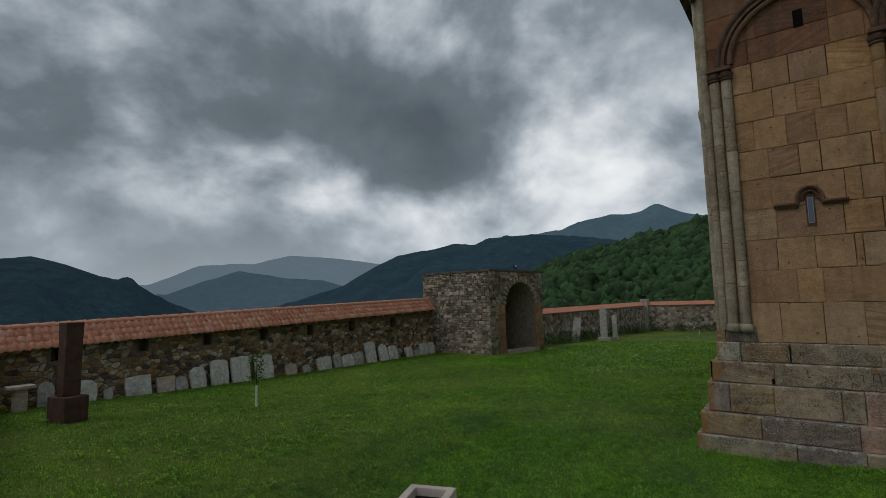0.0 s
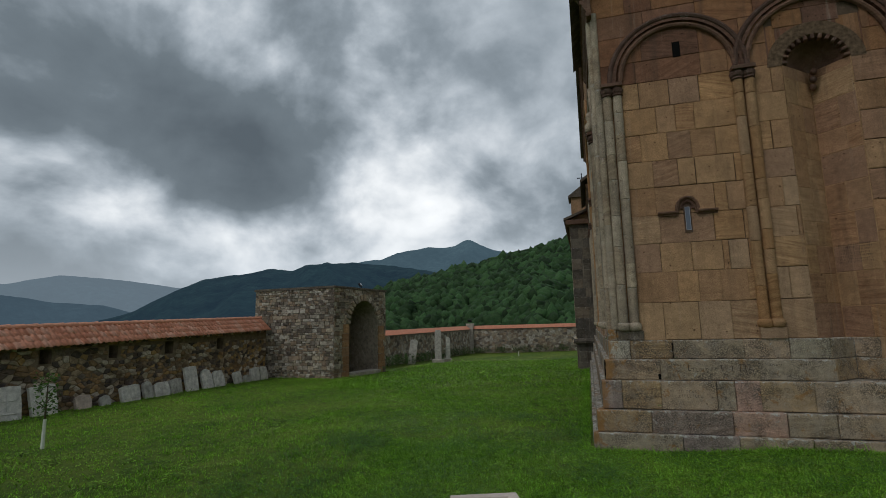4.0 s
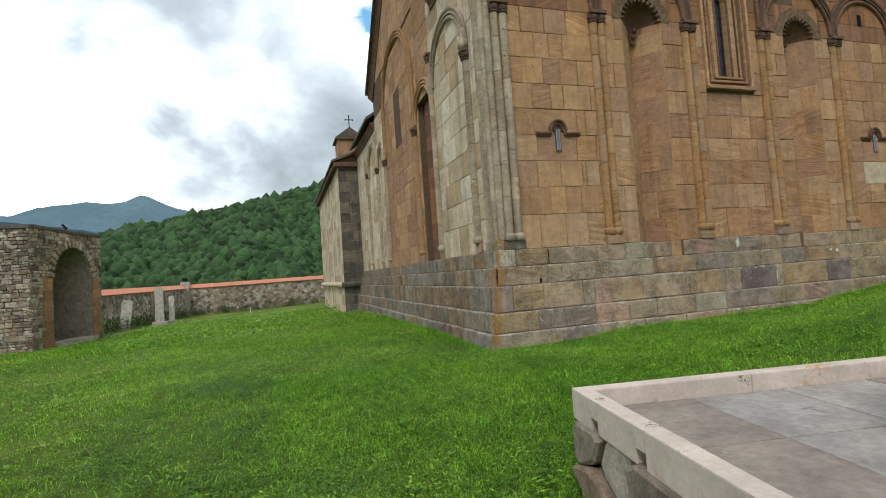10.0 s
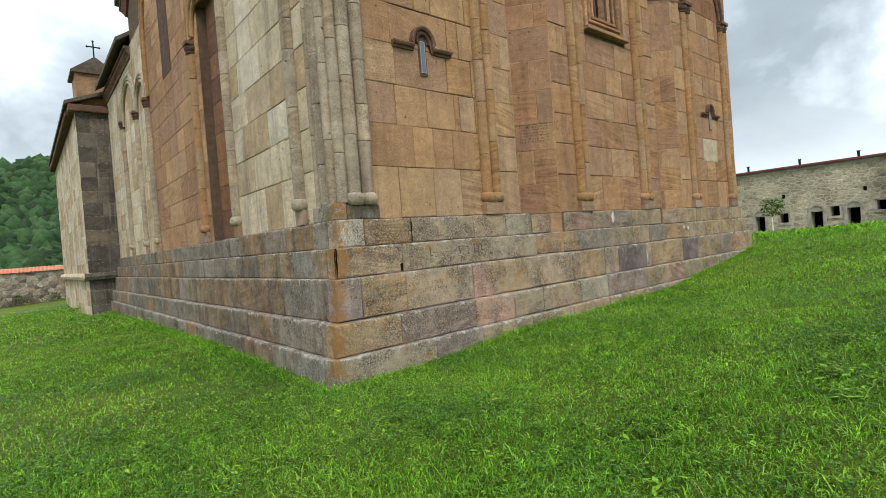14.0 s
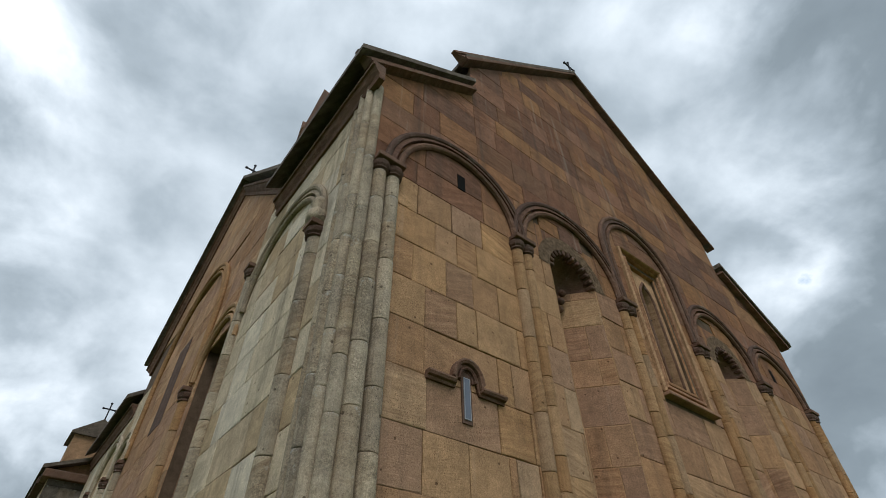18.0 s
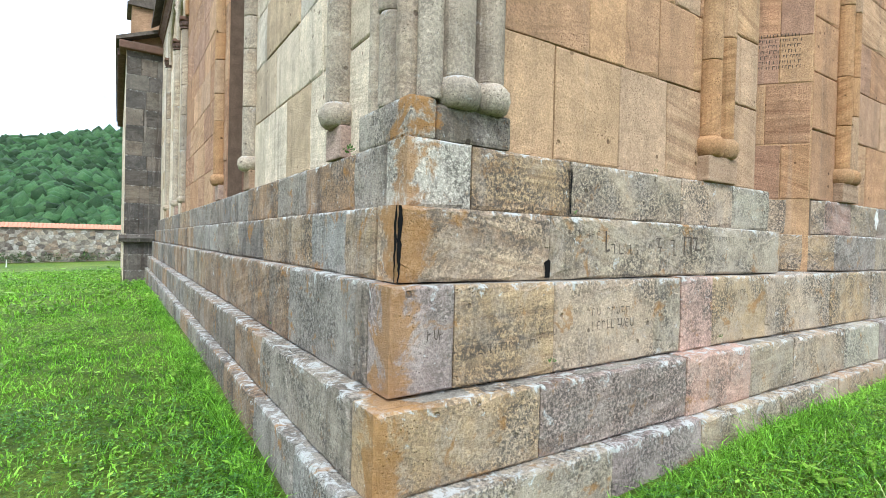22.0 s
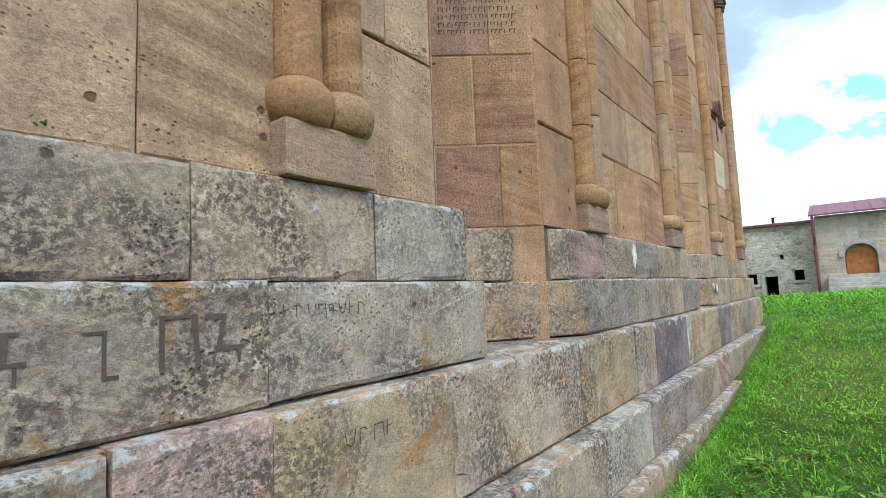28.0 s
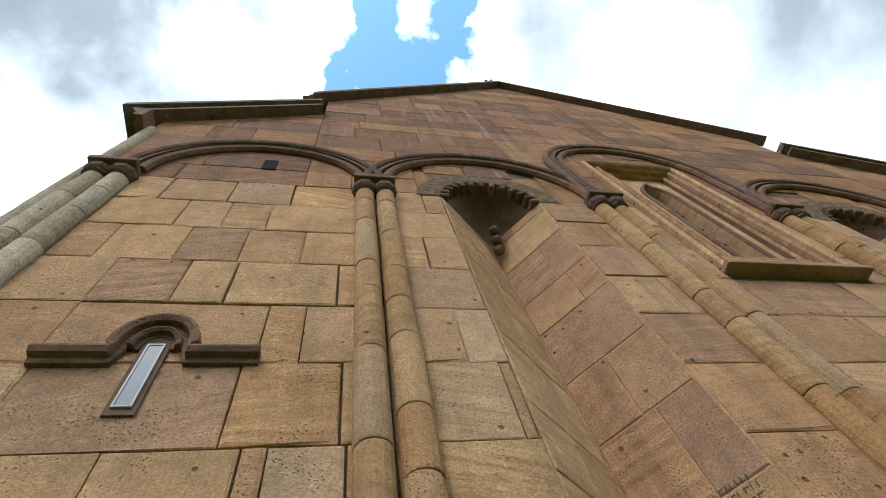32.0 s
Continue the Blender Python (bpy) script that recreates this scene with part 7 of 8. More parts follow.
weeds("weeds_lawn", [(-11.6, -4.3, 1.6, 1.6), (-9.3, -5.6, 1.5, 1.4), (-13.0, -2.4, 1.0, 0.7), (-10.2, -3.2, 1.3, 1.0), (-8.6, -3.9, 1.0, 0.6), (-14.5, -4.2, 0.9, 0.6), (-1.9, -6.8, 0.45, 0.8), (-1.95, -7.8, 0.4, 0.5)],
      110, 0.15, rt, "patches of low leafy weeds in the lawn")


# ---- monastery cells across the yard ----
RUBBLE_BUFF = rubble("buff_rubble", [(0.50, 0.44, 0.335), (0.46, 0.40, 0.30), (0.54, 0.475, 0.365), (0.38, 0.33, 0.25), (0.48, 0.41, 0.30)])
MORTAR_BUFF = plain("buff_mortar", (0.52, 0.46, 0.36), 0.95, vary=0.25)
cells = root("cell_range", "long rubble-built range of cells with low arched doorways", "building", at=(0, 0, -0.45))
HX = 35.5


OPEN = [("door", 1.69, 0.62, 0.0, 1.2), ("door", 3.53, 0.62, 0.0, 1.12), ("door", 6.69, 0.58, 0.0, 1.08), ("window", 0.37, 0.46, 0.93, 1.5), ("window", 2.6, 0.46, 0.75, 1.35), ("window", 5.3, 0.5, 0.53, 1.15)]
bm = bmesh.new()
cuts = sorted((y - w / 2, y + w / 2, a, b) for _, y, w, a, b in OPEN)
edge = -0.8
base = 0.72
for y0, y1, a, b in cuts:
    add_box(bm, HX, edge, -1.0, HX + 0.8, y0, 4.75)
    if a > 0:
        add_box(bm, HX, y0, -1.0, HX + 0.8, y1, base + a)
    add_box(bm, HX, y0, base + b, HX + 0.8, y1, 4.75)
    edge = y1
add_box(bm, HX, edge, -1.0, HX + 0.8, 30.0, 4.75)
part("front_wall", bm, MORTAR_BUFF, cells)
# near-black sheet paints the shade inside the cells
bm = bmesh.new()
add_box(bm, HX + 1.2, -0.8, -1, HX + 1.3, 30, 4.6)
part("inside", bm, HOLE, cells, "near-black sheet for the shaded interior")
holes = [(30 - y - w / 2, 30 - y + w / 2, base + a - (1 if a == 0 else 0), base + b) for _, y, w, a, b in OPEN]
face_stones("rubble_face", rw, (HX, 30.0), (HX, -0.8), 1, -0.2, 4.75, 0.12, 0.26, RUBBLE_BUFF, cells, holes, squat=1.5, proud=(0.002, 0.022), label="buff and grey rubble set in pale mortar")
for kind, y, w, a, b in OPEN:
    bm = bmesh.new()
    if kind == "door":
        add_sweep(bm, arch_line(0, w / 2 + 0.12, 0, 0.0, 12), [(-0.07, -0.05), (-0.07, 0.07), (0.07, 0.07), (0.07, -0.05)])
        for s in (-1, 1):
            add_box(bm, s * (w / 2 + 0.09) - 0.09, -0.06, -b + 0.1, s * (w / 2 + 0.09) + 0.09, 0.05, 0.0)
        add_box(bm, -w / 2, -0.01, -0.02, w / 2, 0.1, 0.02 + w / 2)
    else:
        h = b - a
        for s in (-1, 1):
            add_box(bm, s * (w / 2 + 0.05) - 0.05, -0.05, -h - 0.05, s * (w / 2 + 0.05) + 0.05, 0.05, 0.06)
        add_box(bm, -w / 2 - 0.15, -0.08, -h - 0.14, w / 2 + 0.15, 0.05, -h - 0.02)
        add_box(bm, -w / 2 - 0.1, -0.05, 0.0, w / 2 + 0.1, 0.05, 0.1)
    ob = part("doorway_trim" if kind == "door" else "window_trim", bm, COPING, cells)
    ob.matrix_basis = pose(HX, y, base + b, 0, 0, -90)
# vents: near-black boxes on the wall in place of shaded holes
for y in (1.1, 5.25):
    bm = bmesh.new()
    add_box(bm, HX - 0.035, y - 0.08, 2.85, HX + 0.02, y + 0.08, 3.1)
    part("vent_slit", bm, HOLE, cells)
bm = bmesh.new()
add_box(bm, HX - 0.25, -0.9, 4.75, HX + 6, 30.0, 4.88, 0.02)
part("eaves", bm, METAL_ROOF, cells, "thin dark metal roof edge")
bm = bmesh.new()
add_box(bm, HX - 0.06, -0.8, 4.55, HX, 30.0, 4.75)
part("eaves_band", bm, COPING, cells)
for y in (7.4, 4.4, 1.4, 12, 18):
    bm = bmesh.new()
    add_turned(bm, [(0.07, 4.88), (0.07, 5.25), (0.1, 5.25), (0.1, 5.3)], HX + 0.6, y, 8)
    part("flue", bm, IRON, cells, "short metal flue pipe")

hall = root("hall", "pale stone hall with plum metal roof and arched wooden door", "building", at=(0, 0, -0.45))
bm = bmesh.new()
add_box(bm, HX - 0.7, -12.0, -1.0, HX + 5, -2.95, 5.0)
add_box(bm, HX - 0.7, -2.95, 3.4, HX + 5, -1.65, 5.0)
add_box(bm, HX - 0.7, -1.65, -1.0, HX + 5, -0.55, 5.0)
add_box(bm, HX - 0.4, -2.95, -1.0, HX + 5, -1.65, 3.4)
part("walls", bm, ashlar("hall_stone", [(0.48, 0.42, 0.33), (0.52, 0.46, 0.37), (0.44, 0.38, 0.30)], "island"), hall)
HALL_STONE = ashlar("hall_facing", [(0.46, 0.40, 0.31), (0.52, 0.45, 0.36), (0.40, 0.34, 0.26), (0.50, 0.41, 0.30)], "object")
z = 0.5
while z < 4.9:
    h = min(rw.uniform(0.35, 0.5), 5.0 - z)
    for s0, s1 in ((-12.0, -2.95), (-1.65, -0.55)) if z < 3.4 else ((-12.0, -0.55),):
        marks = courses(rw, s0, s1, 0.5, 1.0)
        for a, b in zip(marks, marks[1:]):
            v, f = [], []
            chip(v, f, [(a + .004, z + .004), (b - .004, z + .004), (b - .004, z + h - .004), (a + .004, z + h - .004)], 0.006, lambda u, w, d: (HX - 0.7 - d, u, w))
            link_mesh("facing_stone", v, f, HALL_STONE, hall)
    z += h
bm = bmesh.new()
gable(bm, [(-2.9, 1.85), (-1.7, 1.85), (-1.7, 2.75)] + [(-2.3 + 0.6 * math.cos(t), 2.75 + 0.5 * math.sin(t)) for t in [math.pi * i / 10 for i in range(1, 10)]] + [(-2.9, 2.75)], 0, 0.08)
ob = part("door", bm, WOOD, hall, "orange-brown arched wooden door")
ob.matrix_basis = Matrix(((0, 1, 0, HX - 0.52), (1, 0, 0, 0), (0, 0, 1, 0), (0, 0, 0, 1)))
bm = bmesh.new()
add_sweep(bm, arch_line(-2.3, 0.78, 2.75, 0.0, 14), [(-0.12, -0.3), (-0.12, 0.08), (0.12, 0.08), (0.12, -0.3)])
ob = part("door_arch", bm, COPING, hall)
ob.matrix_basis = Matrix(((0, 1, 0, HX - 0.7), (1, 0, 0, 0), (0, 0, 1, 0), (0, 0, 0, 1)))
bm = bmesh.new()
for k in range(5):
    add_box(bm, HX - 1.7 - 0.32 * k, -6.0, 0.2, HX - (0.7 if k == 0 else 1.38 + 0.32 * k), -0.9, 1.85 - 0.2 * k, 0.03)
part("steps", bm, COPING, hall, "broad stone steps")
bm = bmesh.new()
lo = [bm.verts.new(c) for c in ((HX - 1.1, -12, 4.98), (HX - 1.1, -0.3, 4.98), (HX + 3, -0.3, 5.95), (HX + 3, -12, 5.95))]
hi = [bm.verts.new((q.co.x, q.co.y, q.co.z + 0.08)) for q in lo]
for i in range(4):
    bm.faces.new((lo[i], lo[(i + 1) % 4], hi[(i + 1) % 4], hi[i]))
bm.faces.new(lo)
bm.faces.new(hi)
part("roof", bm, METAL_ROOF, hall, "plum-coloured sheet metal roof")
for k in range(18):
    bm = bmesh.new()
    y = -0.45 - 0.62 * k
    lo = [bm.verts.new(c) for c in ((HX - 1.1, y, 5.06), (HX - 1.1, y - 0.04, 5.06), (HX + 3, y - 0.04, 6.03), (HX + 3, y, 6.03))]
    hi = [bm.verts.new((q.co.x, q.co.y, q.co.z + 0.04)) for q in lo]
    for i in range(4):
        bm.faces.new((lo[i], lo[(i + 1) % 4], hi[(i + 1) % 4], hi[i]))
    bm.faces.new(hi)
    part("roof_seam", bm, METAL_ROOF, hall)
bm = bmesh.new()
for p0, p1 in (((HX - 1.15, -0.47, 5.0), (HX - 1.15, -0.47, 3.9)), ((HX - 1.15, -0.47, 3.9), (HX - 0.8, -0.47, 3.5)), ((HX - 0.8, -0.47, 3.5), (HX - 0.8, -0.47, 0.6))):
    d = Vector(p1) - Vector(p0)
    bmesh.ops.create_cone(bm, cap_ends=True, segments=8, radius1=0.07, radius2=0.07, depth=d.length, matrix=Matrix.Translation((Vector(p0) + Vector(p1)) / 2) @ d.to_track_quat("Z", "Y").to_matrix().to_4x4())
part("downpipe", bm, METAL_ROOF, hall, "plum metal downpipe")

# narrow pale path on the grass before the buildings
verts, faces = [], []
for i in range(61):
    y = -20 + 0.7 * i
    x = HX - 5.0 + 0.3 * math.sin(y * 0.2)
    verts += [(x, y, float(ground_z(x, y)) + 0.012), (x + 0.55, y, float(ground_z(x + 0.55, y)) + 0.012)]
faces = [(2 * i, 2 * i + 1, 2 * i + 3, 2 * i + 2) for i in range(60)]
tagged(link_mesh("path", verts, faces, GRAVEL), "narrow pale path across the lawn", "path", kind="structure")


# ---- hills ----
def ridge(name, dist, peaks, mat, seed, low=-60.0, rough=0.02, az0=-60, az1=140, step=0.4, deep=0.5, label=""):
    """A range of hills: peaks are (bearing to the left, height in degrees), the skyline between them."""
    verts, faces = [], []
    az = np.arange(az0, az1 + step, step)
    prev = None
    rows = 12
    off = Vector((seed * 13.7, seed * 5.1, 0))
    for a in az:
        e = float(np.interp(a, [p[0] for p in peaks], [p[1] for p in peaks]))
        top = dist * math.tan(radians(e))
        jag = 0.0
        for k, f in enumerate((0.25, 0.6, 1.5, 3.5)):
            jag += noise.noise(Vector((a * f, seed, k))) * dist * rough / (1.6 ** k)
        for j in range(rows + 1):
            t = j / rows
            r = dist * (1 - deep + deep * t)
            fold = noise.fractal(Vector((a * 0.12, t * 2.5, seed)) + off, 0.9, 2.1, 5) * dist * 0.03 * math.sin(math.pi * t)
            z = low + (top - low) * t ** 0.85 + jag * t + fold
            ang = radians(a)
            verts.append((-r * math.sin(ang), r * math.cos(ang), z))
        if prev is not None:
            for j in range(rows):
                faces.append((prev + j, prev + j + 1, prev + rows + 1 + j + 1, prev + rows + 1 + j))
        prev = len(verts) - rows - 1
    ob = link_mesh(name, verts, faces, mat, smooth=True)
    return tagged(ob, label, "hills", kind="structure")


# each range carries its blue haze as a glow in its material
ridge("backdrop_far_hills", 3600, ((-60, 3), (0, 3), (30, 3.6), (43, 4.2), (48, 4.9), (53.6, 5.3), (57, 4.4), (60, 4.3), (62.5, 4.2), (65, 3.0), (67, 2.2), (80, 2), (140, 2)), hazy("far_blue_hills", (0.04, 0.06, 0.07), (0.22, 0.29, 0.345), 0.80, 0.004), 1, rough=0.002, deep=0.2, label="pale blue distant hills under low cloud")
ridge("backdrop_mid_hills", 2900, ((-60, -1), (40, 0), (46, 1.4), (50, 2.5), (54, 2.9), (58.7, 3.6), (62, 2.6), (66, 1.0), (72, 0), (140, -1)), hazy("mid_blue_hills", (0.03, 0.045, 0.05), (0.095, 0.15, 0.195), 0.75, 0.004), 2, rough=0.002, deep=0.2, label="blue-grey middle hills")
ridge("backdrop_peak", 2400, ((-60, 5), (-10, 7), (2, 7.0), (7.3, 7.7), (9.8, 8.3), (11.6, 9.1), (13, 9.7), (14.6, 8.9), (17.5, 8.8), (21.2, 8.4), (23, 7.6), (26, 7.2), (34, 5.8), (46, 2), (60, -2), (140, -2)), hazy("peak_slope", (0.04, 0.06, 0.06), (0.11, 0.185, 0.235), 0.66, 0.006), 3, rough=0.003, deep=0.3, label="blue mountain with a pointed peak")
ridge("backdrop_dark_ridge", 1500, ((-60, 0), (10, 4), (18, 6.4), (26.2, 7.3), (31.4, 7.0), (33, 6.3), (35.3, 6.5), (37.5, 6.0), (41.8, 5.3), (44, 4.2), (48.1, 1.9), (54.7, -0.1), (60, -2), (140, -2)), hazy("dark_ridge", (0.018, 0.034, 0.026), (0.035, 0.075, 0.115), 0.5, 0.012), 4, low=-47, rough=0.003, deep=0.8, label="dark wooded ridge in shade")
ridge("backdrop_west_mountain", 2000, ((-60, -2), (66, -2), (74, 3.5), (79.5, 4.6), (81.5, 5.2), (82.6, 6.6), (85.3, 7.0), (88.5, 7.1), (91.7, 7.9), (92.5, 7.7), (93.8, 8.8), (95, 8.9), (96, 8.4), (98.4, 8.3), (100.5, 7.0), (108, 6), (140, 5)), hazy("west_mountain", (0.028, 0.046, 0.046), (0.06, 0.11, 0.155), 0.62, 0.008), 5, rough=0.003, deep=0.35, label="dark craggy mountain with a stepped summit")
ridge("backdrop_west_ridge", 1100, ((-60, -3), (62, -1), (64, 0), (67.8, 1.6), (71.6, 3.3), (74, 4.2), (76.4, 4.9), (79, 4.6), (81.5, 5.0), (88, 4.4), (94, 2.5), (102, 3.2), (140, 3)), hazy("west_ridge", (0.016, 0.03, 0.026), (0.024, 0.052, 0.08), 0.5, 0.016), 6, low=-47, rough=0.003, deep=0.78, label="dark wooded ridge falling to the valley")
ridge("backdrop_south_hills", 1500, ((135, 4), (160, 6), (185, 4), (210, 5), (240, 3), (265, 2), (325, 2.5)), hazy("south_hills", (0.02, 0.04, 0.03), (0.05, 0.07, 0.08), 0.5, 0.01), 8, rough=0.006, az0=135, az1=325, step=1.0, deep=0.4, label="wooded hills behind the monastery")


def wood_hill():
    """The near wooded hill: a slope and some thousands of crowns on it."""
    def elev(a):
        e = 9.35 - 0.225 * a
        if a > 25:
            e = 3.7 - (a - 25) * 0.55
        if a < -18:
            e = 13.4 - (-18 - a) * 0.25
        return max(e, -3.0)
    D = 430.0

    def spot(a, t):
        r = D * (0.32 + 0.68 * t)
        top = D * math.tan(radians(elev(a)))
        fold = noise.fractal(Vector((a * 0.09, t * 2.2, 4.0)), 0.9, 2.1, 4) * 14 * math.sin(math.pi * min(t, 1)) ** 0.7
        z = -34 + (top + 34) * t ** 1.05 + fold
        ang = radians(a)
        return Vector((-r * math.sin(ang), r * math.cos(ang), z))
    verts, faces = [], []
    A = np.arange(-62, 40.1, 1.0)
    rows = 24
    for a in A:
        for j in range(rows + 1):
            verts.append(tuple(spot(a, j / rows)))
    for i in range(len(A) - 1):
        for j in range(rows):
            b = i * (rows + 1) + j
            faces.append((b, b + 1, b + rows + 2, b + rows + 1))
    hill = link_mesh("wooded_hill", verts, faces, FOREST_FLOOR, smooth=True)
    tagged(hill, "steep green wooded hillside", "hill", kind="structure")
    rnd = np.random.RandomState(4)
    bm = bmesh.new()
    bmesh.ops.create_icosphere(bm, subdivisions=1, radius=1.0)
    unit = np.array([v.co for v in bm.verts])
    tri = np.array([[v.index for v in f.verts] for f in bm.faces])
    bm.free()
    V, F = [], []
    count = 0
    for k in range(15000):
        a = rnd.uniform(-34, 39)
        t = rnd.uniform(0.25, 1.0)
        c = spot(a, t)
        r = rnd.uniform(1.8, 4.4) * (0.75 + 0.5 * t)
        jag = 1 + rnd.uniform(-0.34, 0.34, (len(unit), 1))
        V.append(unit * jag * r * np.array([1, 1, rnd.uniform(0.85, 1.35)]) + np.array([c.x, c.y, c.z + r * 0.55]))
        F.append(tri + count * len(unit))
        count += 1
    V, F = np.concatenate(V), np.concatenate(F)
    me = bpy.data.meshes.new("woodland")
    me.vertices.add(len(V))
    me.vertices.foreach_set("co", V.ravel())
    me.loops.add(F.size)
    me.loops.foreach_set("vertex_index", F.ravel())
    me.polygons.add(len(F))
    me.polygons.foreach_set("loop_start", np.arange(0, F.size, 3))
    me.update(calc_edges=True)
    me.materials.append(FOREST)
    tagged(new("woodland", me), "dense broadleaf woodland covering the hillside", "woodland", kind="stuff")


wood_hill()


# ---- grass blades over the lawn, thickest where one walks ----
def off_lawn(x, y):
    """True where paving, plinth or walls stand."""
    ca, sa = math.cos(radians(11)), math.sin(radians(11))
    tx, ty = (x + 2.10) * ca - (y + 5.78) * sa, (x + 2.10) * sa + (y + 5.78) * ca
    ca, sa = math.cos(radians(9)), math.sin(radians(9))
    ux, uy = (x - 2.25) * ca - (y + 6.0) * sa, (x - 2.25) * sa + (y + 6.0) * ca
    face = -7.05 - 0.267 * (x + 17)
    return ((x > -0.43) & (y > -0.43) & (x < 13.2)) | ((tx > 0) & (tx < 3.7) & (ty < 0) & (ty > -2.85)) | ((ux > 0) & (ux < 3.7) & (uy < 0) & (uy > -2.3)) | (y < face + 0.03) | ((y > 17.2) & (x > -1.05)) | (x < -16.9)


def stuff_mesh(name, verts, faces_of, mat, label, category):
    """verts: n x k x 3; faces_of: triangles or quads within each group of k."""
    n, k = verts.shape[:2]
    size = len(faces_of[0])
    idx = (np.array(faces_of)[None] + k * np.arange(n)[:, None, None]).reshape(-1)
    me = bpy.data.meshes.new(name)
    me.vertices.add(n * k)
    me.vertices.foreach_set("co", verts.astype(np.float32).ravel())
    me.loops.add(len(idx))
    me.loops.foreach_set("vertex_index", idx.astype(np.int32))
    me.polygons.add(len(idx) // size)
    me.polygons.foreach_set("loop_start", np.arange(0, len(idx), size, dtype=np.int32))
    me.update(calc_edges=True)
    me.materials.append(mat)
    tagged(new(name, me), label, category, kind="stuff")


def grass():
    rnd = np.random.RandomState(9)
    xs, ys, hs, ws = [], [], [], []
    for x0, x1, y0, y1, n, h, w in ((-4.2, 5.0, -6.5, 0.0, 190000, 0.030, 0.0033), (-7.5, 3.2, -9.6, 0.0, 80000, 0.032, 0.0045), (-7.5, 0, 0, 9, 60000, 0.032, 0.005), (-17, -7, -9, 14, 60000, 0.034, 0.0075), (5.0, 16, -6, 0, 52000, 0.036, 0.006),
                                    (-12, 0, 9, 30, 32000, 0.06, 0.014), (-11, 4, -14, -7, 50000, 0.036, 0.006), (14, 34, -8, 10, 32000, 0.08, 0.02)):
        tuft = max(n // 14, 1)
        cx, cy, ch = rnd.uniform(x0, x1, tuft), rnd.uniform(y0, y1, tuft), rnd.gamma(6, 1 / 6, tuft)
        own = rnd.randint(0, tuft, n)
        far = w * 9
        even = rnd.random_sample(n) < 0.5
        xs.append(np.where(even, rnd.uniform(x0, x1, n), cx[own] + rnd.normal(0, far, n)))
        ys.append(np.where(even, rnd.uniform(y0, y1, n), cy[own] + rnd.normal(0, far, n)))
        hs.append(h * ch[own] * rnd.gamma(6, 1 / 6, n))
        ws.append(w * rnd.uniform(0.6, 1.4, n))
    # longer grass at the foot of the plinth
    n = 16000
    xs.append(np.concatenate([rnd.uniform(-0.5, 12.8, n), -0.45 - rnd.gamma(1.5, 0.045, n)]))
    ys.append(np.concatenate([-0.45 - rnd.gamma(1.5, 0.045, n), rnd.uniform(-0.5, 17, n)]))
    hs.append(0.06 * rnd.gamma(4, 0.25, 2 * n))
    ws.append(np.full(2 * n, 0.0038))
    # scattered taller stems
    n = 900
    xs.append(rnd.uniform(-7, 3, n))
    ys.append(rnd.uniform(-9, 6, n))
    hs.append(0.12 * rnd.gamma(5, 0.2, n))
    ws.append(np.full(n, 0.0022))
    x, y, h, w = (np.concatenate(q) for q in (xs, ys, hs, ws))
    ok = ~off_lawn(x, y)
    x, y, h, w = x[ok], y[ok], h[ok], w[ok]
    n = len(x)
    z = ground_z(x, y)
    patch = np.sin(x * 2.1 + 1.3 * np.sin(y * 1.7)) * np.sin(y * 2.6 + 1.1 * np.sin(x * 1.9 + 2)) + 0.5 * np.sin(x * 0.7 + y * 0.9)
    h = np.clip(h * (1.0 + 0.35 * patch), 0.012, 0.26)
    ang, lean, la = rnd.uniform(0, 2 * np.pi, n), rnd.uniform(0.3, 1.7, n), rnd.uniform(0, 2 * np.pi, n)
    wx, wy = w * np.cos(ang), w * np.sin(ang)
    dx, dy = h * lean * np.cos(la), h * lean * np.sin(la)
    V = np.empty((n, 5, 3))
    V[:, 0] = np.stack([x - wx, y - wy, z - 0.004], -1)
    V[:, 1] = np.stack([x + wx, y + wy, z - 0.004], -1)
    V[:, 2] = np.stack([x + 0.35 * dx + 0.8 * wx, y + 0.35 * dy + 0.8 * wy, z + 0.62 * h], -1)
    V[:, 3] = np.stack([x + 0.35 * dx - 0.8 * wx, y + 0.35 * dy - 0.8 * wy, z + 0.62 * h], -1)
    V[:, 4] = np.stack([x + dx, y + dy, z + h * (1.05 - 0.25 * lean)], -1)
    stuff_mesh("grass_blades", V, [(0, 1, 2), (0, 2, 3), (3, 2, 4)], BLADE, "short uneven green lawn grass", "grass")
    # small broad leaves between the blades
    xs, ys, ss = [], [], []
    for x0, x1, y0, y1, n, size in ((-4.5, 5.0, -6.5, 0.0, 60000, 0.011), (-8, 4, -11, 0.0, 40000, 0.013), (-8, 0, 0, 10, 26000, 0.016), (-17, -7, -9, 14, 34000, 0.020), (5, 14, -6, 0, 16000, 0.017), (-12, 0, 9, 30, 12000, 0.05)):
        clump = max(n // 22, 1)
        cx, cy, cs = rnd.uniform(x0, x1, clump), rnd.uniform(y0, y1, clump), rnd.gamma(5, 0.2, clump)
        own = rnd.randint(0, clump, n)
        xs.append(cx[own] + rnd.normal(0, size * 6, n))
        ys.append(cy[own] + rnd.normal(0, size * 6, n))
        ss.append(size * cs[own] * rnd.uniform(0.6, 1.5, n))
    x, y, size = (np.concatenate(q) for q in (xs, ys, ss))
    ok = ~off_lawn(x, y)
    x, y, size = x[ok], y[ok], size[ok]
    n = len(x)
    z, turn, tip = ground_z(x, y) + size * rnd.uniform(0.4, 2.2, n), rnd.uniform(0, 6.3, n), rnd.uniform(-0.5, 0.9, n)
    groups = []
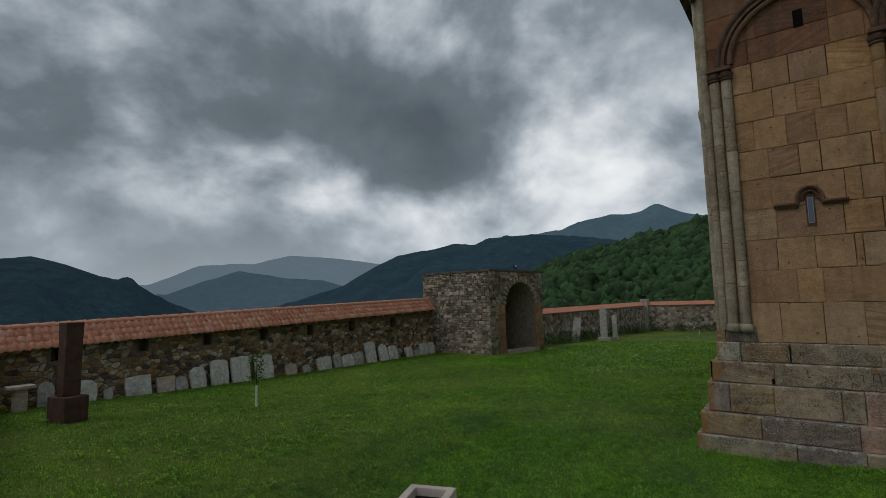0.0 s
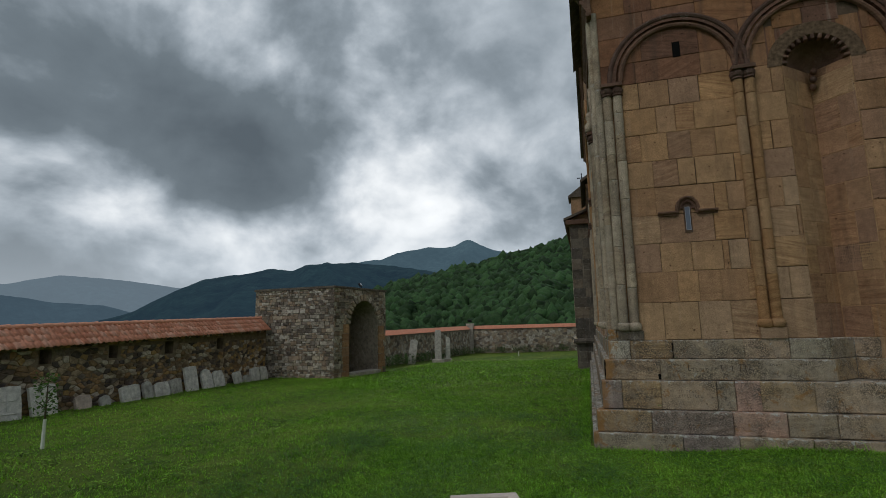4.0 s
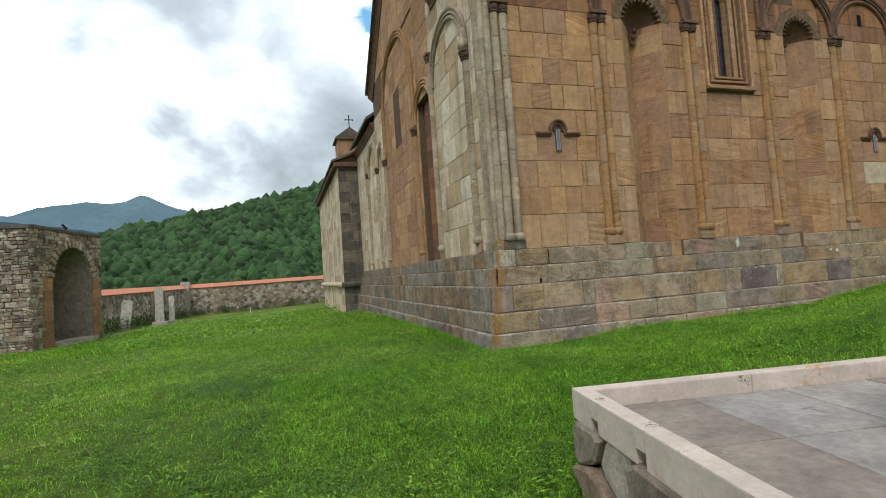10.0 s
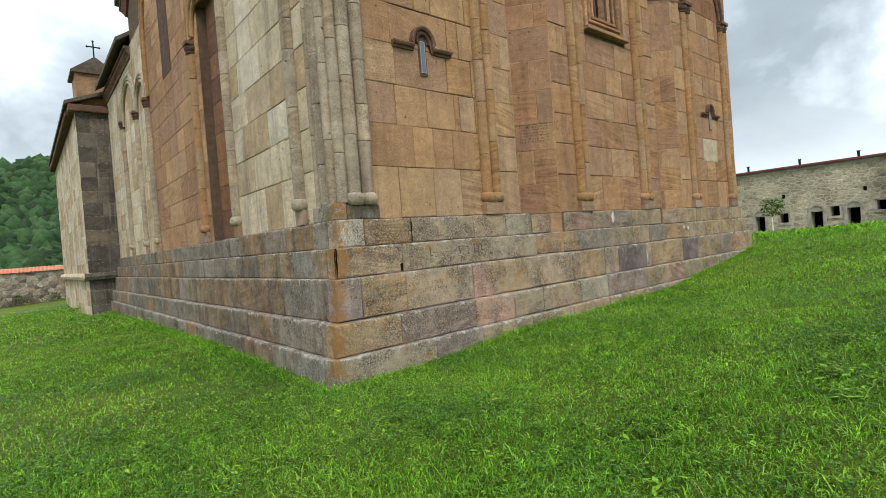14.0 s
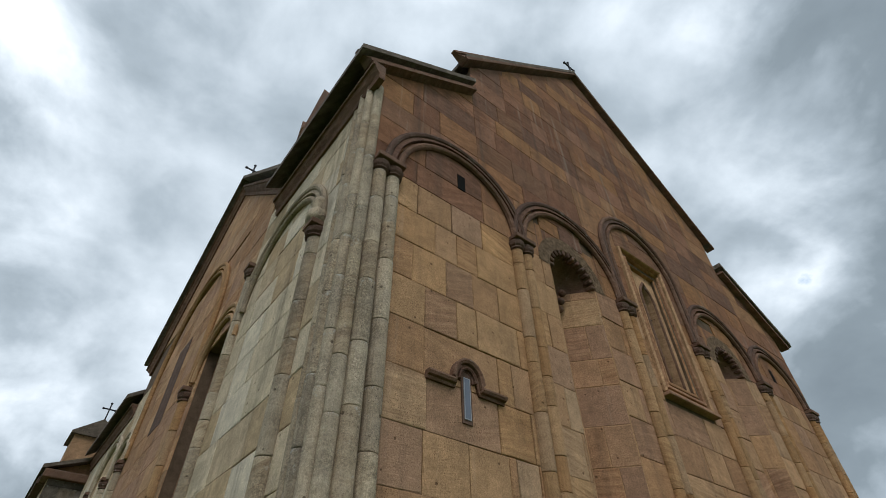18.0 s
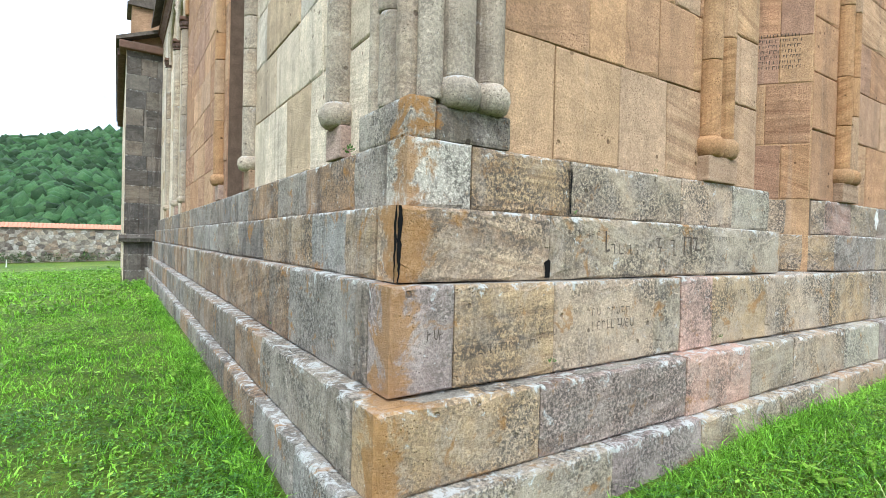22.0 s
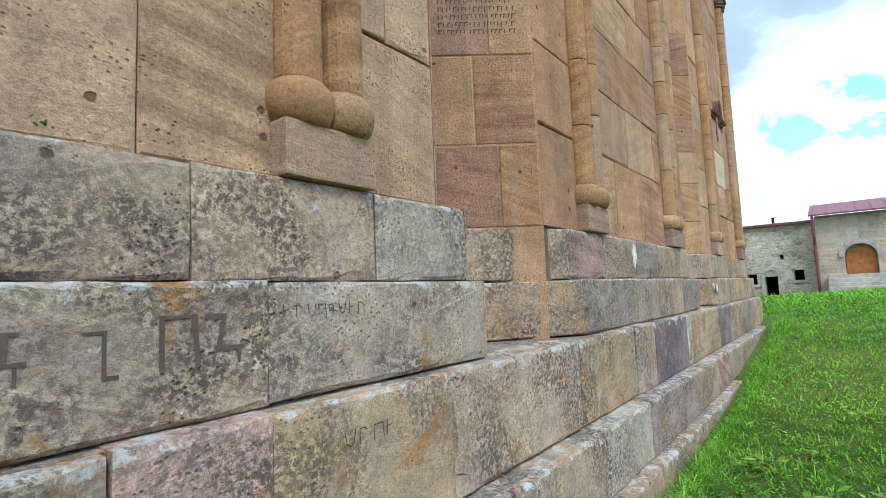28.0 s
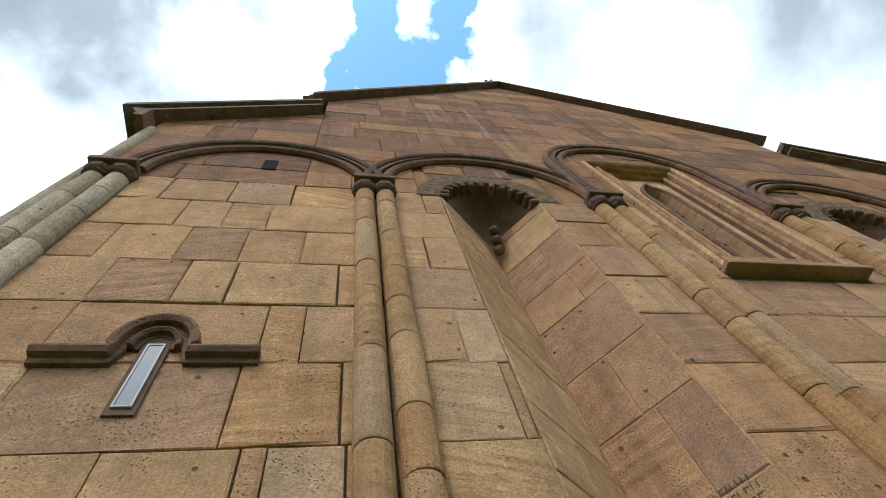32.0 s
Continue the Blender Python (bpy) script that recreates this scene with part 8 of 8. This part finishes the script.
    for along, across, up in ((0.0, 0.0, 0.0), (0.9, -0.42, 0.5), (1.9, 0.0, 0.8), (0.9, 0.42, 0.5)):
        groups.append(np.stack([x + size * (along * np.cos(turn) - across * np.sin(turn)), y + size * (along * np.sin(turn) + across * np.cos(turn)), z + size * up * tip], -1))
    stuff_mesh("broad_leaves", np.stack(groups, 1), [(0, 1, 2, 3)], BROADLEAF, "small broad-leaved weeds mixed into the lawn", "weeds")
    # pale dry stems lying in the grass
    n = 2600
    x, y = rnd.uniform(-7, 5, n), rnd.uniform(-9.5, 1, n)
    ok = ~off_lawn(x, y)
    x, y = x[ok], y[ok]
    n = len(x)
    z, turn, ln, w = ground_z(x, y), rnd.uniform(0, 6.3, n), rnd.uniform(0.05, 0.13, n), rnd.uniform(0.0011, 0.002, n)
    ox, oy = np.cos(turn), np.sin(turn)
    rise = rnd.uniform(0.15, 0.9, n)
    groups = [np.stack([x + ln * k * ox - side * w * oy, y + ln * k * oy + side * w * ox, z + 0.012 + ln * rise * np.sin(1.5 * k)], -1) for k, side in ((0, -1), (0, 1), (0.5, 1), (0.5, -1), (1.0, 0))]
    stuff_mesh("dry_stems", np.stack(groups, 1), [(0, 1, 2), (0, 2, 3), (3, 2, 4)], STRAW, "pale dry grass stems in the lawn", "grass")
    # clover in patches: three round leaflets on each stem
    cx, cy = rnd.uniform(-6, 5.5, 420), rnd.uniform(-8, 3, 420)
    n = 70000
    own = rnd.randint(0, 420, n)
    x, y = cx[own] + rnd.normal(0, 0.26, n), cy[own] + rnd.normal(0, 0.26, n)
    ok = ~off_lawn(x, y)
    x, y = x[ok], y[ok]
    n = len(x)
    z, size, turn = ground_z(x, y) + rnd.uniform(0.018, 0.06, n), rnd.uniform(0.006, 0.013, n), rnd.uniform(0, 6.3, n)
    groups = []
    for leaf in range(3):
        t = turn + leaf * 2.094
        ox, oy = np.cos(t), np.sin(t)
        px, py = -oy, ox
        tip = rnd.uniform(-0.35, 0.5, n)
        for along, across in ((0.05, 0.0), (1.1, -0.75), (1.9, 0.0), (1.1, 0.75)):
            groups.append(np.stack([x + size * (along * ox + across * px), y + size * (along * oy + across * py), z + size * along * tip], -1))
    stuff_mesh("clover", np.stack(groups, 1), [(0, 1, 2, 3), (4, 5, 6, 7), (8, 9, 10, 11)], CLOVER, "patches of low green clover in the lawn", "clover")


grass()


# ---- small plants rooted in the joints of the plinth ----
def joint_plants():
    rnd = random.Random(5)
    v, f = [], []
    for x, y, z, n, size in ((0.01, 0.73, 1.655, 26, 0.03), (0.78, -0.2, 0.515, 18, 0.022), (1.12, -0.02, 1.325, 14, 0.016), (2.45, -0.2, 0.515, 16, 0.02), (1.9, -0.02, 1.655, 12, 0.016), (-0.2, 1.6, 0.515, 14, 0.02)):
        for _ in range(n):
            c = Vector((x + rnd.gauss(0, size * 0.7), y + rnd.gauss(0, size * 0.5), z + rnd.uniform(0.0, size * 1.2)))
            d = Vector((rnd.uniform(-1, 1), rnd.uniform(-1, 1), rnd.uniform(0.0, 1.0))).normalized() * size * rnd.uniform(0.5, 1.1)
            w = d.cross(Vector((0.1, 0.2, 1))).normalized() * size * 0.22
            k = len(v)
            v += [tuple(c), tuple(c + d * 0.5 + w), tuple(c + d), tuple(c + d * 0.5 - w)]
            f.append((k, k + 1, k + 2, k + 3))
    tagged(link_mesh("joint_plants", v, f, CLOVER), "tiny green plants rooted in the plinth joints", "plants", kind="stuff")


joint_plants()
